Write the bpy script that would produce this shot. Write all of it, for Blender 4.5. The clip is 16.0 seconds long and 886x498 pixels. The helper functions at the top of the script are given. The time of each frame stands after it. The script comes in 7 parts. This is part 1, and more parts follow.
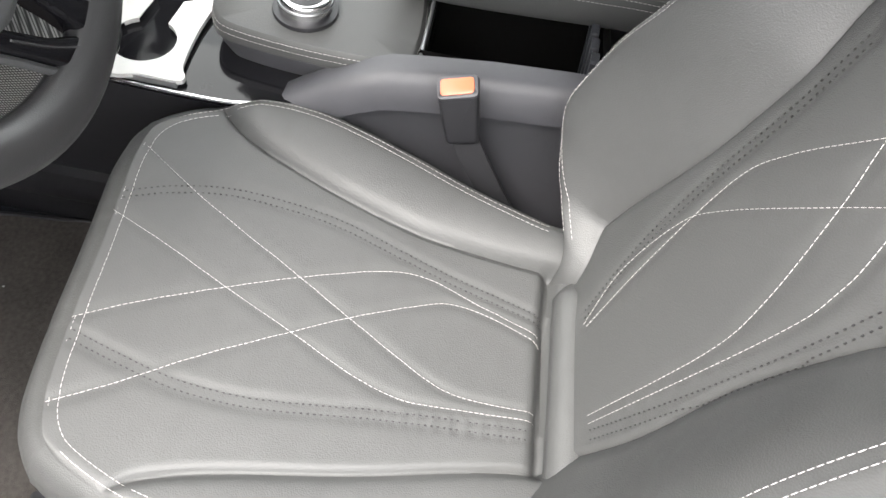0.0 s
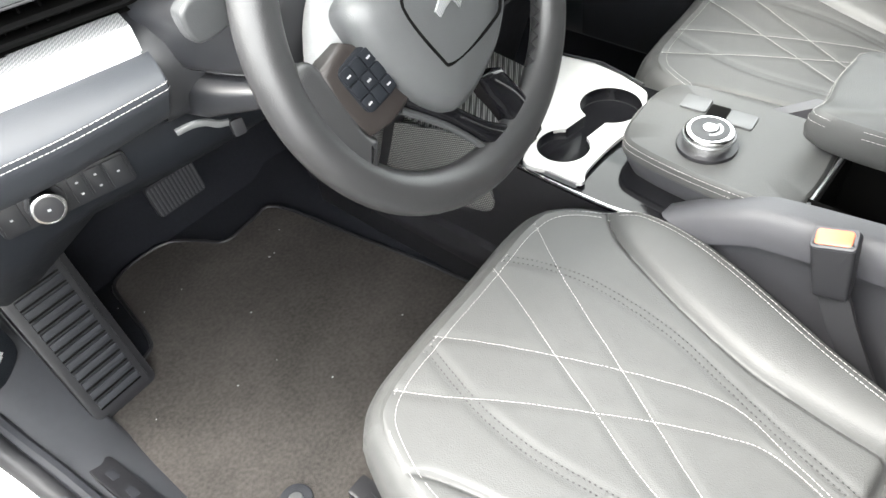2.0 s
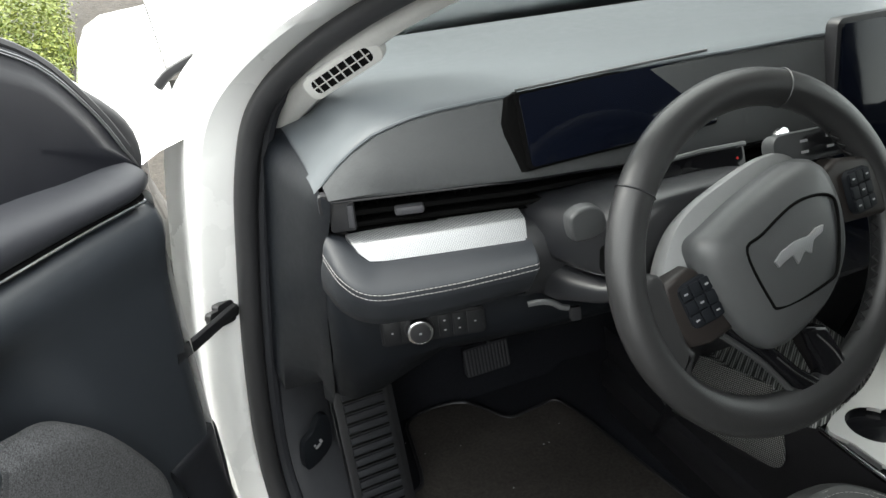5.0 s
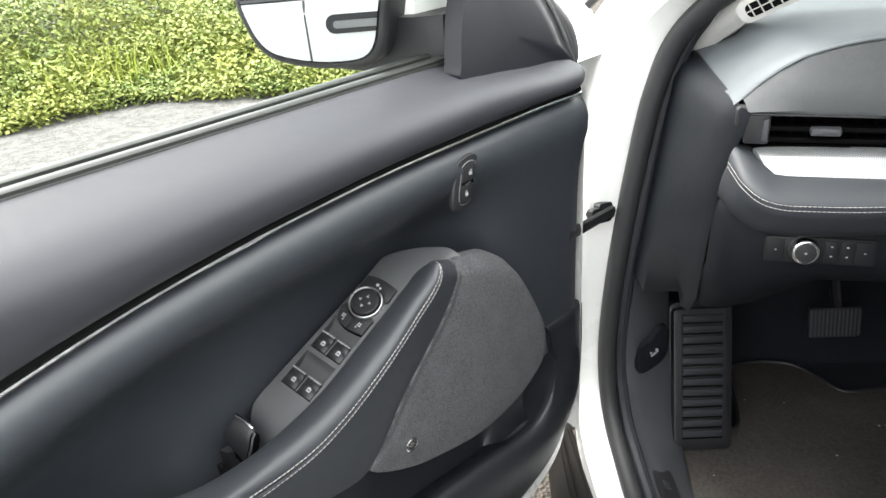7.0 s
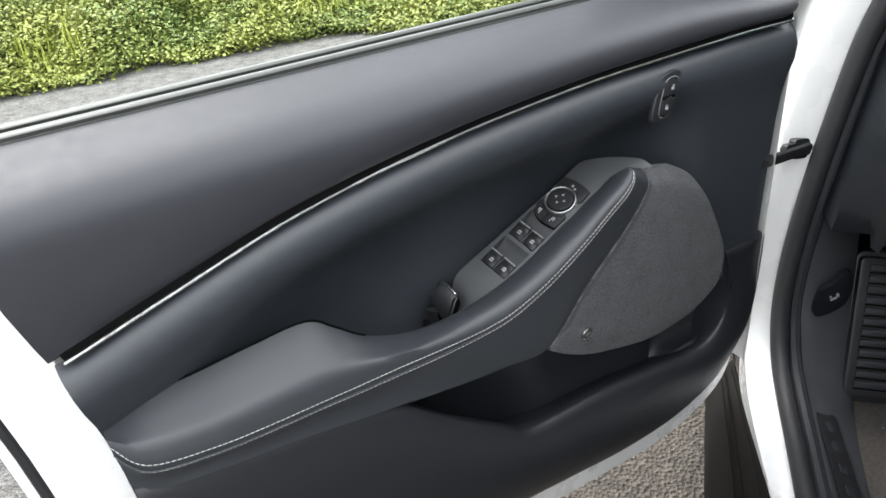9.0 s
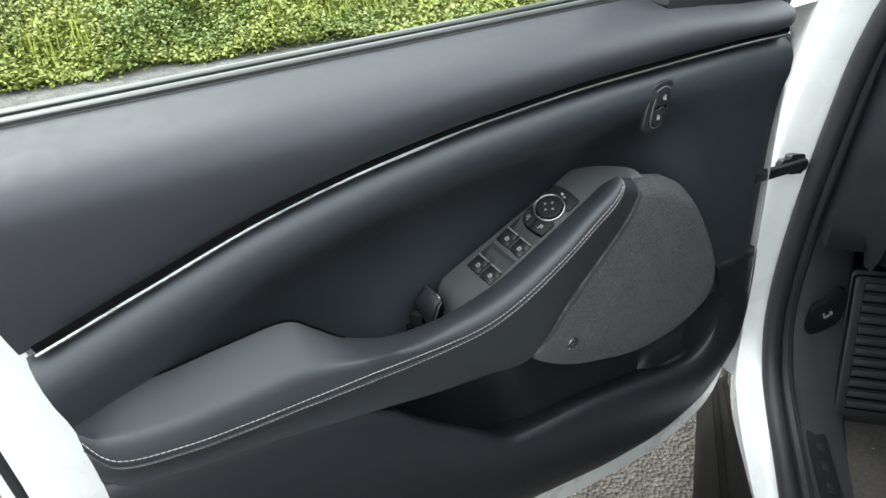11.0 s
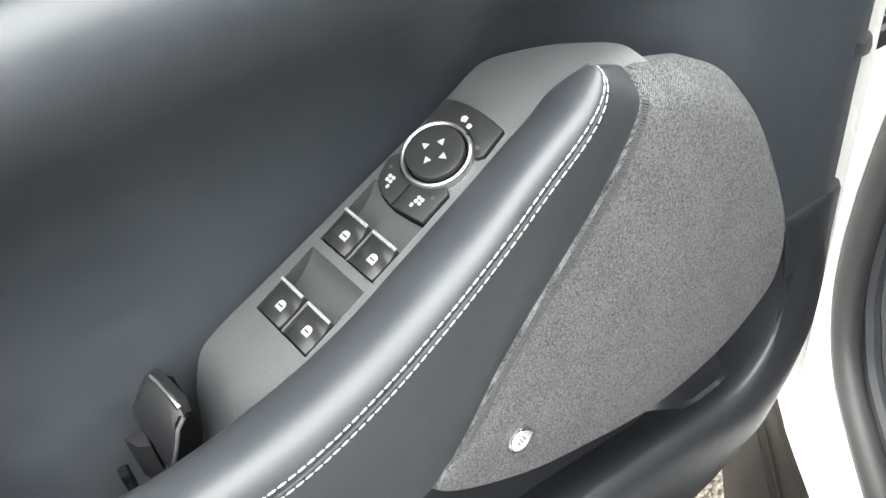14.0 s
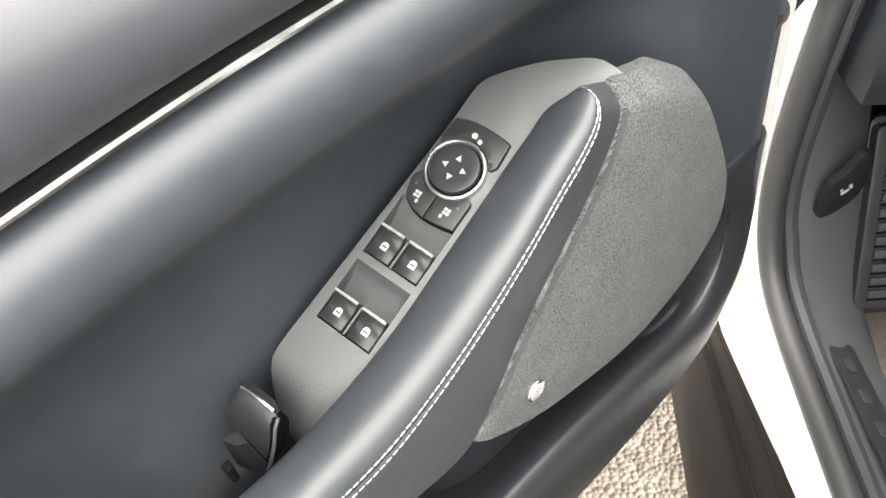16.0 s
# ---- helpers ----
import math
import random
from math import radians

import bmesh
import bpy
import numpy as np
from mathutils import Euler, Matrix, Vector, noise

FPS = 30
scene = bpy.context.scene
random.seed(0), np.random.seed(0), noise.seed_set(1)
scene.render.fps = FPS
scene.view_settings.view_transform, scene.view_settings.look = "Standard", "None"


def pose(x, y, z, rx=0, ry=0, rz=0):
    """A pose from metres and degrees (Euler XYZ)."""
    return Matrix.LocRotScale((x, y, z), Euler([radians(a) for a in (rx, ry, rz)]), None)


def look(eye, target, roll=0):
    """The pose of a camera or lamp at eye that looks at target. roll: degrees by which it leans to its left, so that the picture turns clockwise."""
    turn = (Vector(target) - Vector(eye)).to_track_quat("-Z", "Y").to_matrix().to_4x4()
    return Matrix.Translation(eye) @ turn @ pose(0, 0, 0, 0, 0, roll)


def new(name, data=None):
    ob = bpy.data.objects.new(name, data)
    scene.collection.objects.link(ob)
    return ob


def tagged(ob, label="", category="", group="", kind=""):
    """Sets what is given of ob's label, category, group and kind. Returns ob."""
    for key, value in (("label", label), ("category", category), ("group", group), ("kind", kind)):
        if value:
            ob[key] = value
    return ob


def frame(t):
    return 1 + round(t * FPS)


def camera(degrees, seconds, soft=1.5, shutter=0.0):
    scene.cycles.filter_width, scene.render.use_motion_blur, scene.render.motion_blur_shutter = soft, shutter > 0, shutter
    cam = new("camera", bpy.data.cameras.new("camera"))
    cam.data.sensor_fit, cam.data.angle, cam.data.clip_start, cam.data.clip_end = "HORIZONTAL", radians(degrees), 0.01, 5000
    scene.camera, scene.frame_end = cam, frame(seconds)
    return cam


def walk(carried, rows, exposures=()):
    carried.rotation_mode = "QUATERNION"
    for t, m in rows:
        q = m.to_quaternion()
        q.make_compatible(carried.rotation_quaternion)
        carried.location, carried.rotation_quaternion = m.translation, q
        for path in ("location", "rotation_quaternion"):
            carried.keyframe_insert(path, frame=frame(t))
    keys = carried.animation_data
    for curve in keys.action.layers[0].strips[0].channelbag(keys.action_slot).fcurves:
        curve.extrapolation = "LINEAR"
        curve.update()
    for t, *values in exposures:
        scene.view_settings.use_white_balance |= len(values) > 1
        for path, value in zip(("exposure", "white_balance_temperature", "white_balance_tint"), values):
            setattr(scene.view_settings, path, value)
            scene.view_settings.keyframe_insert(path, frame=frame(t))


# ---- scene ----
cam = camera(63.1, 16.0)
PATH = [
    (0, (-0.3026, -0.2990, 1.3308), (0.8242, -0.3800, -0.3196), 14.10),
    (0.5, (-0.3259, -0.3040, 1.3424), (0.8084, -0.2000, -0.3015), 8.84),
    (1, (-0.3449, -0.3140, 1.3505), (0.7453, 0.0910, -0.2766), -0.02),
    (1.5, (-0.3546, -0.3440, 1.3565), (0.6601, 0.3733, -0.2106), -5.95),
    (2, (-0.3641, -0.3750, 1.3616), (0.6192, 0.6119, -0.0734), -7.20),
    (2.5, (-0.3653, -0.3970, 1.4017), (0.6258, 0.7967, 0.1397), -6.51),
    (3, (-0.3699, -0.4140, 1.4263), (0.6034, 0.9417, 0.3242), -5.81),
    (3.2, (-0.3775, -0.4250, 1.4315), (0.5821, 0.9829, 0.3842), -5.66),
    (5.3, (-0.5132, -0.4660, 1.4113), (0.0037, 1.2537, 0.5306), -4.51),
    (5.5, (-0.5453, -0.4810, 1.4109), (-0.1141, 1.2623, 0.5305), -4.54),
    (6, (-0.6135, -0.5080, 1.3997), (-0.3177, 1.2525, 0.4980), -4.52),
    (6.5, (-0.6319, -0.5410, 1.3927), (-0.5233, 1.2375, 0.4844), -4.66),
    (7, (-0.6259, -0.5840, 1.3934), (-0.7952, 1.1872, 0.4801), -4.53),
    (7.5, (-0.6361, -0.6210, 1.3943), (-0.9921, 1.1156, 0.4683), -4.85),
    (8, (-0.6487, -0.6540, 1.4000), (-1.1354, 1.0383, 0.4518), -4.66),
    (8.5, (-0.6544, -0.6850, 1.3964), (-1.2141, 0.9780, 0.4367), -5.24),
    (9, (-0.6485, -0.7100, 1.3880), (-1.2490, 0.9124, 0.3845), -5.73),
    (9.2, (-0.6449, -0.7220, 1.3823), (-1.2563, 0.8908, 0.3700), -5.24),
    (11.5, (-0.6283, -0.6760, 1.3780), (-1.2295, 0.9614, 0.3996), -3.67),
    (12, (-0.6862, -0.5240, 1.3257), (-1.1726, 1.1460, 0.3385), -3.69),
    (12.5, (-0.6986, -0.3900, 1.2621), (-1.1201, 1.2830, 0.2504), -5.86),
    (13, (-0.6887, -0.3170, 1.2259), (-1.0980, 1.3042, 0.1286), -6.86),
    (13.5, (-0.6836, -0.2530, 1.1772), (-1.0958, 1.3437, 0.0454), -6.49),
    (14, (-0.6782, -0.2040, 1.1445), (-1.2122, 1.3372, -0.0128), -8.92),
    (14.5, (-0.7068, -0.1840, 1.1395), (-1.2072, 1.3153, -0.0859), -7.49),
    (15, (-0.7250, -0.1940, 1.1497), (-1.1322, 1.3102, -0.1039), -7.44),
    (15.5, (-0.7255, -0.2110, 1.1929), (-1.0809, 1.2426, -0.1341), -10.00),
    (16, (-0.7252, -0.2380, 1.2381), (-1.0472, 1.1952, -0.1191), -10.82),
]
# seconds, stops, white balance and tint
EXPOSURES = [(0.0, 3.3, 6520, 11), (1.5, 3.7, 6480, 8), (2.5, 4.0, 6480, 8), (3.2, 4.05, 6420, 6), (5.3, 1.84, 6450, 5), (6.0, 1.84, 6450, 3), (6.5, 2.46, 6470, 6), (7.0, 2.52, 6470, 7), (7.5, 2.44, 6470, 8), (8.0, 2.54, 6500, 8), (8.5, 2.38, 6380, 9), (9.2, 1.95, 6240, 9),
             (11.3, 1.92, 6080, 0), (12.0, 2.2, 6080, -3), (13.0, 3.25, 6420, 7), (13.6, 3.65, 6550, 6), (14.5, 3.8, 6760, 5), (16.0, 3.75, 7000, 8)]
walk(cam, [(t, look(eye, target, roll)) for t, eye, target, roll in PATH], EXPOSURES)

# ---- daylight: a bright overcast sky with a wide, weak sun ----
world = bpy.data.worlds.new("overcast_sky")
scene.world = world
world.use_nodes = True
wn = world.node_tree
sky = wn.nodes.new("ShaderNodeTexSky")
sky.sky_type = "NISHITA"
sky.sun_disc = False
sky.sun_elevation, sky.sun_rotation = radians(57), radians(304)
sky.air_density, sky.dust_density, sky.ozone_density = 1.0, 4.0, 1.0
soft_sky = wn.nodes.new("ShaderNodeMix")
soft_sky.data_type = "RGBA"
soft_sky.inputs[0].default_value = 0.8
soft_sky.inputs[7].default_value = (11.5, 11.4, 11.15, 1)
wn.links.new(sky.outputs[0], soft_sky.inputs[6])
wn.links.new(soft_sky.outputs[2], wn.nodes["Background"].inputs[0])
wn.nodes["Background"].inputs[1].default_value = 0.12
sun = new("sun", bpy.data.lights.new("sun", "SUN"))
sun.data.energy, sun.data.angle, sun.data.color = 1.2, radians(25), (1, 0.97, 0.92)
sun.matrix_world = look((-3, 2, 6), (0, 0, 0.6))


# ---- materials ----
def mat(name, color, rough=0.5, metal=0.0, vary=0.12, scale=40.0, bump=0.0, bump_scale=600.0, coat=0.0, spec=0.5, big=3.0):
    """Paint, plastic, leather or metal: two scales of variation in colour and gloss, and a fine relief."""
    m = bpy.data.materials.new(name)
    m.use_nodes = True
    nt, b = m.node_tree, m.node_tree.nodes["Principled BSDF"]
    co = nt.nodes.new("ShaderNodeTexCoord")
    n1, n2 = nt.nodes.new("ShaderNodeTexNoise"), nt.nodes.new("ShaderNodeTexNoise")
    n1.inputs["Scale"].default_value, n1.inputs["Detail"].default_value = scale, 5
    n2.inputs["Scale"].default_value, n2.inputs["Detail"].default_value = big, 3
    add = nt.nodes.new("ShaderNodeMath")
    add.operation = "ADD"
    nt.links.new(co.outputs["Object"], n1.inputs["Vector"])
    nt.links.new(co.outputs["Object"], n2.inputs["Vector"])
    nt.links.new(n1.outputs["Fac"], add.inputs[0])
    nt.links.new(n2.outputs["Fac"], add.inputs[1])
    ramp = nt.nodes.new("ShaderNodeMapRange")
    ramp.inputs[1].default_value, ramp.inputs[2].default_value = 0.6, 1.4
    ramp.inputs[3].default_value, ramp.inputs[4].default_value = 1 - vary, 1 + vary
    nt.links.new(add.outputs[0], ramp.inputs[0])
    mul = nt.nodes.new("ShaderNodeVectorMath")
    mul.operation = "SCALE"
    mul.inputs[0].default_value = color
    nt.links.new(ramp.outputs[0], mul.inputs["Scale"])
    nt.links.new(mul.outputs[0], b.inputs["Base Color"])
    rr = nt.nodes.new("ShaderNodeMapRange")
    rr.inputs[1].default_value, rr.inputs[2].default_value = 0.6, 1.4
    rr.inputs[3].default_value, rr.inputs[4].default_value = max(0.0, rough - min(0.07, rough * 0.5)), min(1, rough + min(0.07, rough * 0.5))
    nt.links.new(add.outputs[0], rr.inputs[0])
    nt.links.new(rr.outputs[0], b.inputs["Roughness"])
    b.inputs["Metallic"].default_value = metal
    b.inputs["Coat Weight"].default_value = coat
    b.inputs["Coat Roughness"].default_value = 0.05
    b.inputs["Specular IOR Level"].default_value = spec
    if bump:
        v = nt.nodes.new("ShaderNodeTexVoronoi")
        v.inputs["Scale"].default_value = bump_scale
        bp = nt.nodes.new("ShaderNodeBump")
        bp.inputs["Strength"].default_value, bp.inputs["Distance"].default_value = bump, 0.0006
        nt.links.new(co.outputs["Object"], v.inputs["Vector"])
        nt.links.new(v.outputs["Distance"], bp.inputs["Height"])
        nt.links.new(bp.outputs[0], b.inputs["Normal"])
    return m


def woven(name, dark, light, scale, rough, metal=0.0, bump=0.5, angle=0.6, distort=0.5, speck=0.0, spec=0.5):
    """A weave: crossing threads as relief and as light and dark yarn."""
    m = bpy.data.materials.new(name)
    m.use_nodes = True
    nt, b = m.node_tree, m.node_tree.nodes["Principled BSDF"]
    co = nt.nodes.new("ShaderNodeTexCoord")
    mp = nt.nodes.new("ShaderNodeMapping")
    mp.inputs["Rotation"].default_value = (0.3, 0.2, angle)
    nt.links.new(co.outputs["Object"], mp.inputs["Vector"])
    waves = []
    for axis in ("X", "Z"):
        w = nt.nodes.new("ShaderNodeTexWave")
        w.bands_direction = axis
        w.inputs["Scale"].default_value, w.inputs["Distortion"].default_value = scale, distort
        w.inputs["Detail Scale"].default_value = 3
        nt.links.new(mp.outputs[0], w.inputs["Vector"])
        waves.append(w)
    mx = nt.nodes.new("ShaderNodeMath")
    mx.operation = "MULTIPLY"
    nt.links.new(waves[0].outputs["Fac"], mx.inputs[0])
    nt.links.new(waves[1].outputs["Fac"], mx.inputs[1])
    no = nt.nodes.new("ShaderNodeTexNoise")
    no.inputs["Scale"].default_value = scale * 2.4
    no.inputs["Detail"].default_value = 4
    nt.links.new(co.outputs["Object"], no.inputs["Vector"])
    ad = nt.nodes.new("ShaderNodeMath")
    ad.operation = "MULTIPLY_ADD"
    nt.links.new(no.outputs["Fac"], ad.inputs[0])
    ad.inputs[1].default_value = speck
    nt.links.new(mx.outputs[0], ad.inputs[2])
    cr = nt.nodes.new("ShaderNodeMix")
    cr.data_type = "RGBA"
    cr.inputs[6].default_value, cr.inputs[7].default_value = (*dark, 1), (*light, 1)
    mr = nt.nodes.new("ShaderNodeMapRange")
    mr.inputs[1].default_value, mr.inputs[2].default_value = 0.44 * speck, 0.60 * speck + 0.45
    nt.links.new(ad.outputs[0], mr.inputs[0])
    nt.links.new(mr.outputs[0], cr.inputs[0])
    nt.links.new(cr.outputs[2], b.inputs["Base Color"])
    b.inputs["Roughness"].default_value, b.inputs["Metallic"].default_value = rough, metal
    b.inputs["Specular IOR Level"].default_value = spec
    bp = nt.nodes.new("ShaderNodeBump")
    bp.inputs["Strength"].default_value, bp.inputs["Distance"].default_value = bump, 0.0008
    nt.links.new(ad.outputs[0], bp.inputs["Height"])
    nt.links.new(bp.outputs[0], b.inputs["Normal"])
    return m


def cloth(name, dark, light, turn, period=0.0011, rough=0.92):
    """A fine twill: thin slanting threads broken up by two grains of yarn."""
    m = bpy.data.materials.new(name)
    m.use_nodes = True
    nt, b = m.node_tree, m.node_tree.nodes["Principled BSDF"]
    co, mp = nt.nodes.new("ShaderNodeTexCoord"), nt.nodes.new("ShaderNodeMapping")
    mp.inputs["Rotation"].default_value = turn
    nt.links.new(co.outputs["Object"], mp.inputs["Vector"])
    wave = nt.nodes.new("ShaderNodeTexWave")
    wave.bands_direction = "X"
    wave.inputs["Scale"].default_value = 0.314 / period
    wave.inputs["Distortion"].default_value, wave.inputs["Detail Scale"].default_value = 1.2, 2.0
    nt.links.new(mp.outputs[0], wave.inputs["Vector"])
    soft = nt.nodes.new("ShaderNodeMath")
    soft.operation = "MULTIPLY"
    soft.inputs[1].default_value = 0.55
    nt.links.new(wave.outputs["Fac"], soft.inputs[0])
    total = soft.outputs[0]
    for scale, weight in ((1300.0, 2.6), (500.0, 1.1), (30.0, 0.25)):
        no, ad = nt.nodes.new("ShaderNodeTexNoise"), nt.nodes.new("ShaderNodeMath")
        no.inputs["Scale"].default_value, no.inputs["Detail"].default_value = scale, 2
        nt.links.new(co.outputs["Object"], no.inputs["Vector"])
        ad.operation = "MULTIPLY_ADD"
        ad.inputs[1].default_value = weight
        nt.links.new(no.outputs["Fac"], ad.inputs[0])
        nt.links.new(total, ad.inputs[2])
        total = ad.outputs[0]
    mr, cr = nt.nodes.new("ShaderNodeMapRange"), nt.nodes.new("ShaderNodeMix")
    mr.inputs[1].default_value, mr.inputs[2].default_value = 1.65, 2.85
    cr.data_type = "RGBA"
    cr.inputs[6].default_value, cr.inputs[7].default_value = (*dark, 1), (*light, 1)
    nt.links.new(total, mr.inputs[0])
    nt.links.new(mr.outputs[0], cr.inputs[0])
    nt.links.new(cr.outputs[2], b.inputs["Base Color"])
    b.inputs["Roughness"].default_value = rough
    b.inputs["Specular IOR Level"].default_value = 0.25
    bp = nt.nodes.new("ShaderNodeBump")
    bp.inputs["Strength"].default_value, bp.inputs["Distance"].default_value = 0.25, 0.0005
    nt.links.new(total, bp.inputs["Height"])
    nt.links.new(bp.outputs[0], b.inputs["Normal"])
    return m


SPEAKER = cloth("grey_speaker_cloth", (0.010, 0.010, 0.011), (0.132, 0.134, 0.140), (0, radians(122.8), radians(32.75)), 0.0013)
LEATHER = mat("grey_leatherette", (0.049, 0.0498, 0.0494), 0.50, spec=0.36, vary=0.08, scale=60, bump=0.3, bump_scale=700)
DOOR_SOFT = mat("navy_black_soft_trim", (0.0228, 0.0266, 0.0328), 0.49, spec=0.62, vary=0.14, scale=70, bump=0.08, bump_scale=1100)
DOOR_PAD = mat("warm_black_soft_trim", (0.0275, 0.0285, 0.0345), 0.58, spec=0.38, vary=0.12, scale=70, bump=0.08, bump_scale=1100)
ARM_SOFT = mat("black_leatherette_armrest", (0.0262, 0.0290, 0.0342), 0.49, spec=0.62, vary=0.10, scale=70, bump=0.10, bump_scale=1100)
SHELF_SOFT = mat("navy_black_shelf_pad", (0.022, 0.0245, 0.029), 0.52, spec=0.36, vary=0.12, scale=70, bump=0.1, bump_scale=1000)
DASH_SOFT = mat("charcoal_dash_skin", (0.090, 0.100, 0.108), 0.5, spec=0.3, vary=0.12, scale=60, bump=0.25, bump_scale=800)
DASH_FABRIC = woven("charcoal_dash_cloth", (0.036, 0.038, 0.040), (0.105, 0.109, 0.112), 420, 0.85, bump=0.4, speck=1.0)
PLASTIC = mat("charcoal_hard_plastic", (0.020, 0.021, 0.025), 0.58, vary=0.15, scale=90, bump=0.3, bump_scale=900, spec=0.28)
CONSOLE = mat("slate_console_plastic", (0.042, 0.042, 0.047), 0.5, vary=0.12, scale=60, bump=0.25, bump_scale=900)
BLACK = mat("black_plastic", (0.012, 0.012, 0.014), 0.45, vary=0.2, scale=90, bump=0.15, bump_scale=900)
GLOSS = mat("gloss_black", (0.006, 0.006, 0.007), 0.08, vary=0.3, scale=30, spec=0.22)
# near-black: the shade inside slots, wells, gaps and the bin is put into colour
VOID = mat("near_black", (0.003, 0.003, 0.003), 0.95, vary=0.2, spec=0.05)
RUBBER = mat("black_rubber_seal", (0.018, 0.018, 0.02), 0.55, vary=0.2, scale=50, bump=0.1, bump_scale=300)
PALE = mat("silver_white_paint", (0.40, 0.405, 0.41), 0.3, vary=0.03, scale=12, spec=0.4)
WHITE = mat("white_car_paint", (0.78, 0.78, 0.77), 0.28, vary=0.02, scale=12, coat=0.7)
CHROME = mat("satin_chrome", (0.72, 0.72, 0.73), 0.18, metal=1.0, vary=0.06, scale=80)
SATIN = mat("brushed_satin_metal", (0.24, 0.245, 0.25), 0.35, metal=0.8, vary=0.08, scale=120)
SILVER = woven("woven_silver_trim", (0.26, 0.265, 0.27), (0.50, 0.51, 0.515), 190, 0.35, metal=0.65, bump=0.35, angle=0.8, distort=0.2)
TRAY = mat("silver_tray_paint", (0.44, 0.44, 0.43), 0.4, metal=0.2, vary=0.05, scale=60)
MESH_METAL = woven("dark_woven_metal", (0.02, 0.02, 0.02), (0.34, 0.34, 0.33), 90, 0.45, metal=0.5, bump=0.5, angle=0.95, distort=0.1)
TEXTURED = woven("charcoal_knurled_plastic", (0.024, 0.0258, 0.0282), (0.045, 0.047, 0.0505), 330, 0.42, bump=0.3, angle=0.5, distort=0.1, spec=0.9)
CARPET = mat("charcoal_carpet", (0.046, 0.0415, 0.038), 0.97, vary=0.5, scale=160, bump=1.0, bump_scale=700, spec=0.2, big=7)
CARPET_DARK = mat("black_floor_carpet", (0.0115, 0.0125, 0.0160), 0.97, vary=0.35, scale=160, bump=1.0, bump_scale=700, spec=0.2)
THREAD = mat("white_thread", (0.38, 0.37, 0.36), 0.7, vary=0.1, scale=900)
THREAD_DARK = mat("dark_thread", (0.012, 0.012, 0.013), 0.8, vary=0.1, scale=900)
ORANGE = mat("orange_plastic", (0.52, 0.12, 0.055), 0.35, vary=0.06, scale=60)
HEADLINER = mat("pale_headliner_trim", (0.40, 0.395, 0.38), 0.9, vary=0.05, scale=200, bump=0.4, bump_scale=700)
MARK = mat("white_button_print", (0.27, 0.275, 0.28), 0.6, vary=0.03)
HUB_GREY = mat("grey_hub_skin", (0.056, 0.058, 0.060), 0.42, spec=0.55, vary=0.08, scale=80, bump=0.2, bump_scale=900)
BEZEL = mat("silver_grey_bezel", (0.21, 0.213, 0.216), 0.4, vary=0.05, scale=90)
CONSOLE_KEY = mat("glossy_grey_key", (0.060, 0.061, 0.063), 0.38, vary=0.05, scale=90)
RIM = mat("black_wheel_leather", (0.0200, 0.0200, 0.0208), 0.40, spec=0.6, vary=0.1, scale=60, bump=0.2, bump_scale=900)
BROWN = mat("brown_spoke_plastic", (0.016, 0.013, 0.012), 0.45, vary=0.1, scale=90, bump=0.2, bump_scale=900)
STALK = mat("grey_stalk_plastic", (0.042, 0.0435, 0.045), 0.42, vary=0.1, scale=90, bump=0.2, bump_scale=900)
LAMP_RED = mat("red_lens", (0.5, 0.02, 0.02), 0.3)
ROCKER = mat("dark_brown_cladding", (0.008, 0.0068, 0.006), 0.8, vary=0.2, scale=60, bump=0.3, bump_scale=500, spec=0.1)
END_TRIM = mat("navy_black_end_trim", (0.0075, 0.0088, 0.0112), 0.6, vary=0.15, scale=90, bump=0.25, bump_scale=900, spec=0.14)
RING = mat("satin_ring_metal", (0.34, 0.345, 0.35), 0.32, metal=0.85, vary=0.05, scale=120)
BINDING = mat("grey_binding_yarn", (0.055, 0.056, 0.060), 0.8, vary=0.3, scale=900, spec=0.25)
LIP_GREY = mat("pale_grey_switch_lip", (0.20, 0.205, 0.21), 0.3, vary=0.05, scale=120)
SWITCH = mat("black_switch_plastic", (0.014, 0.0145, 0.016), 0.42, vary=0.06, scale=200, bump=0.05, bump_scale=2500, spec=0.4)
KICK = mat("slate_kick_trim", (0.038, 0.0395, 0.0445), 0.46, vary=0.12, scale=80, bump=0.2, bump_scale=1200, spec=0.45)
TRIM_HARD = mat("charcoal_hard_trim", (0.0135, 0.0145, 0.0180), 0.44, vary=0.12, scale=90, bump=0.12, bump_scale=1500, spec=0.5)
SEAL_GLOSS = mat("black_window_seal", (0.020, 0.022, 0.020), 0.42, vary=0.15, scale=50, spec=0.5)
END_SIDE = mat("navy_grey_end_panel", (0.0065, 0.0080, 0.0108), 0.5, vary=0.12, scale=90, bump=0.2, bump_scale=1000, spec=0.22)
SAIL_SOFT = mat("navy_black_sail_trim", (0.0072, 0.0075, 0.0108), 0.48, vary=0.12, scale=90, bump=0.15, bump_scale=1000, spec=0.24)
PANEL = mat("black_light_panel", (0.0065, 0.0070, 0.0085), 0.40, vary=0.1, scale=120, spec=0.35)
SHROUD = mat("black_shroud_plastic", (0.0115, 0.0120, 0.0140), 0.42, vary=0.12, scale=90, bump=0.12, bump_scale=900, spec=0.6)
SCREEN = mat("dark_display_glass", (0.003, 0.004, 0.008), 0.06, vary=0.2, scale=4, spec=0.3)


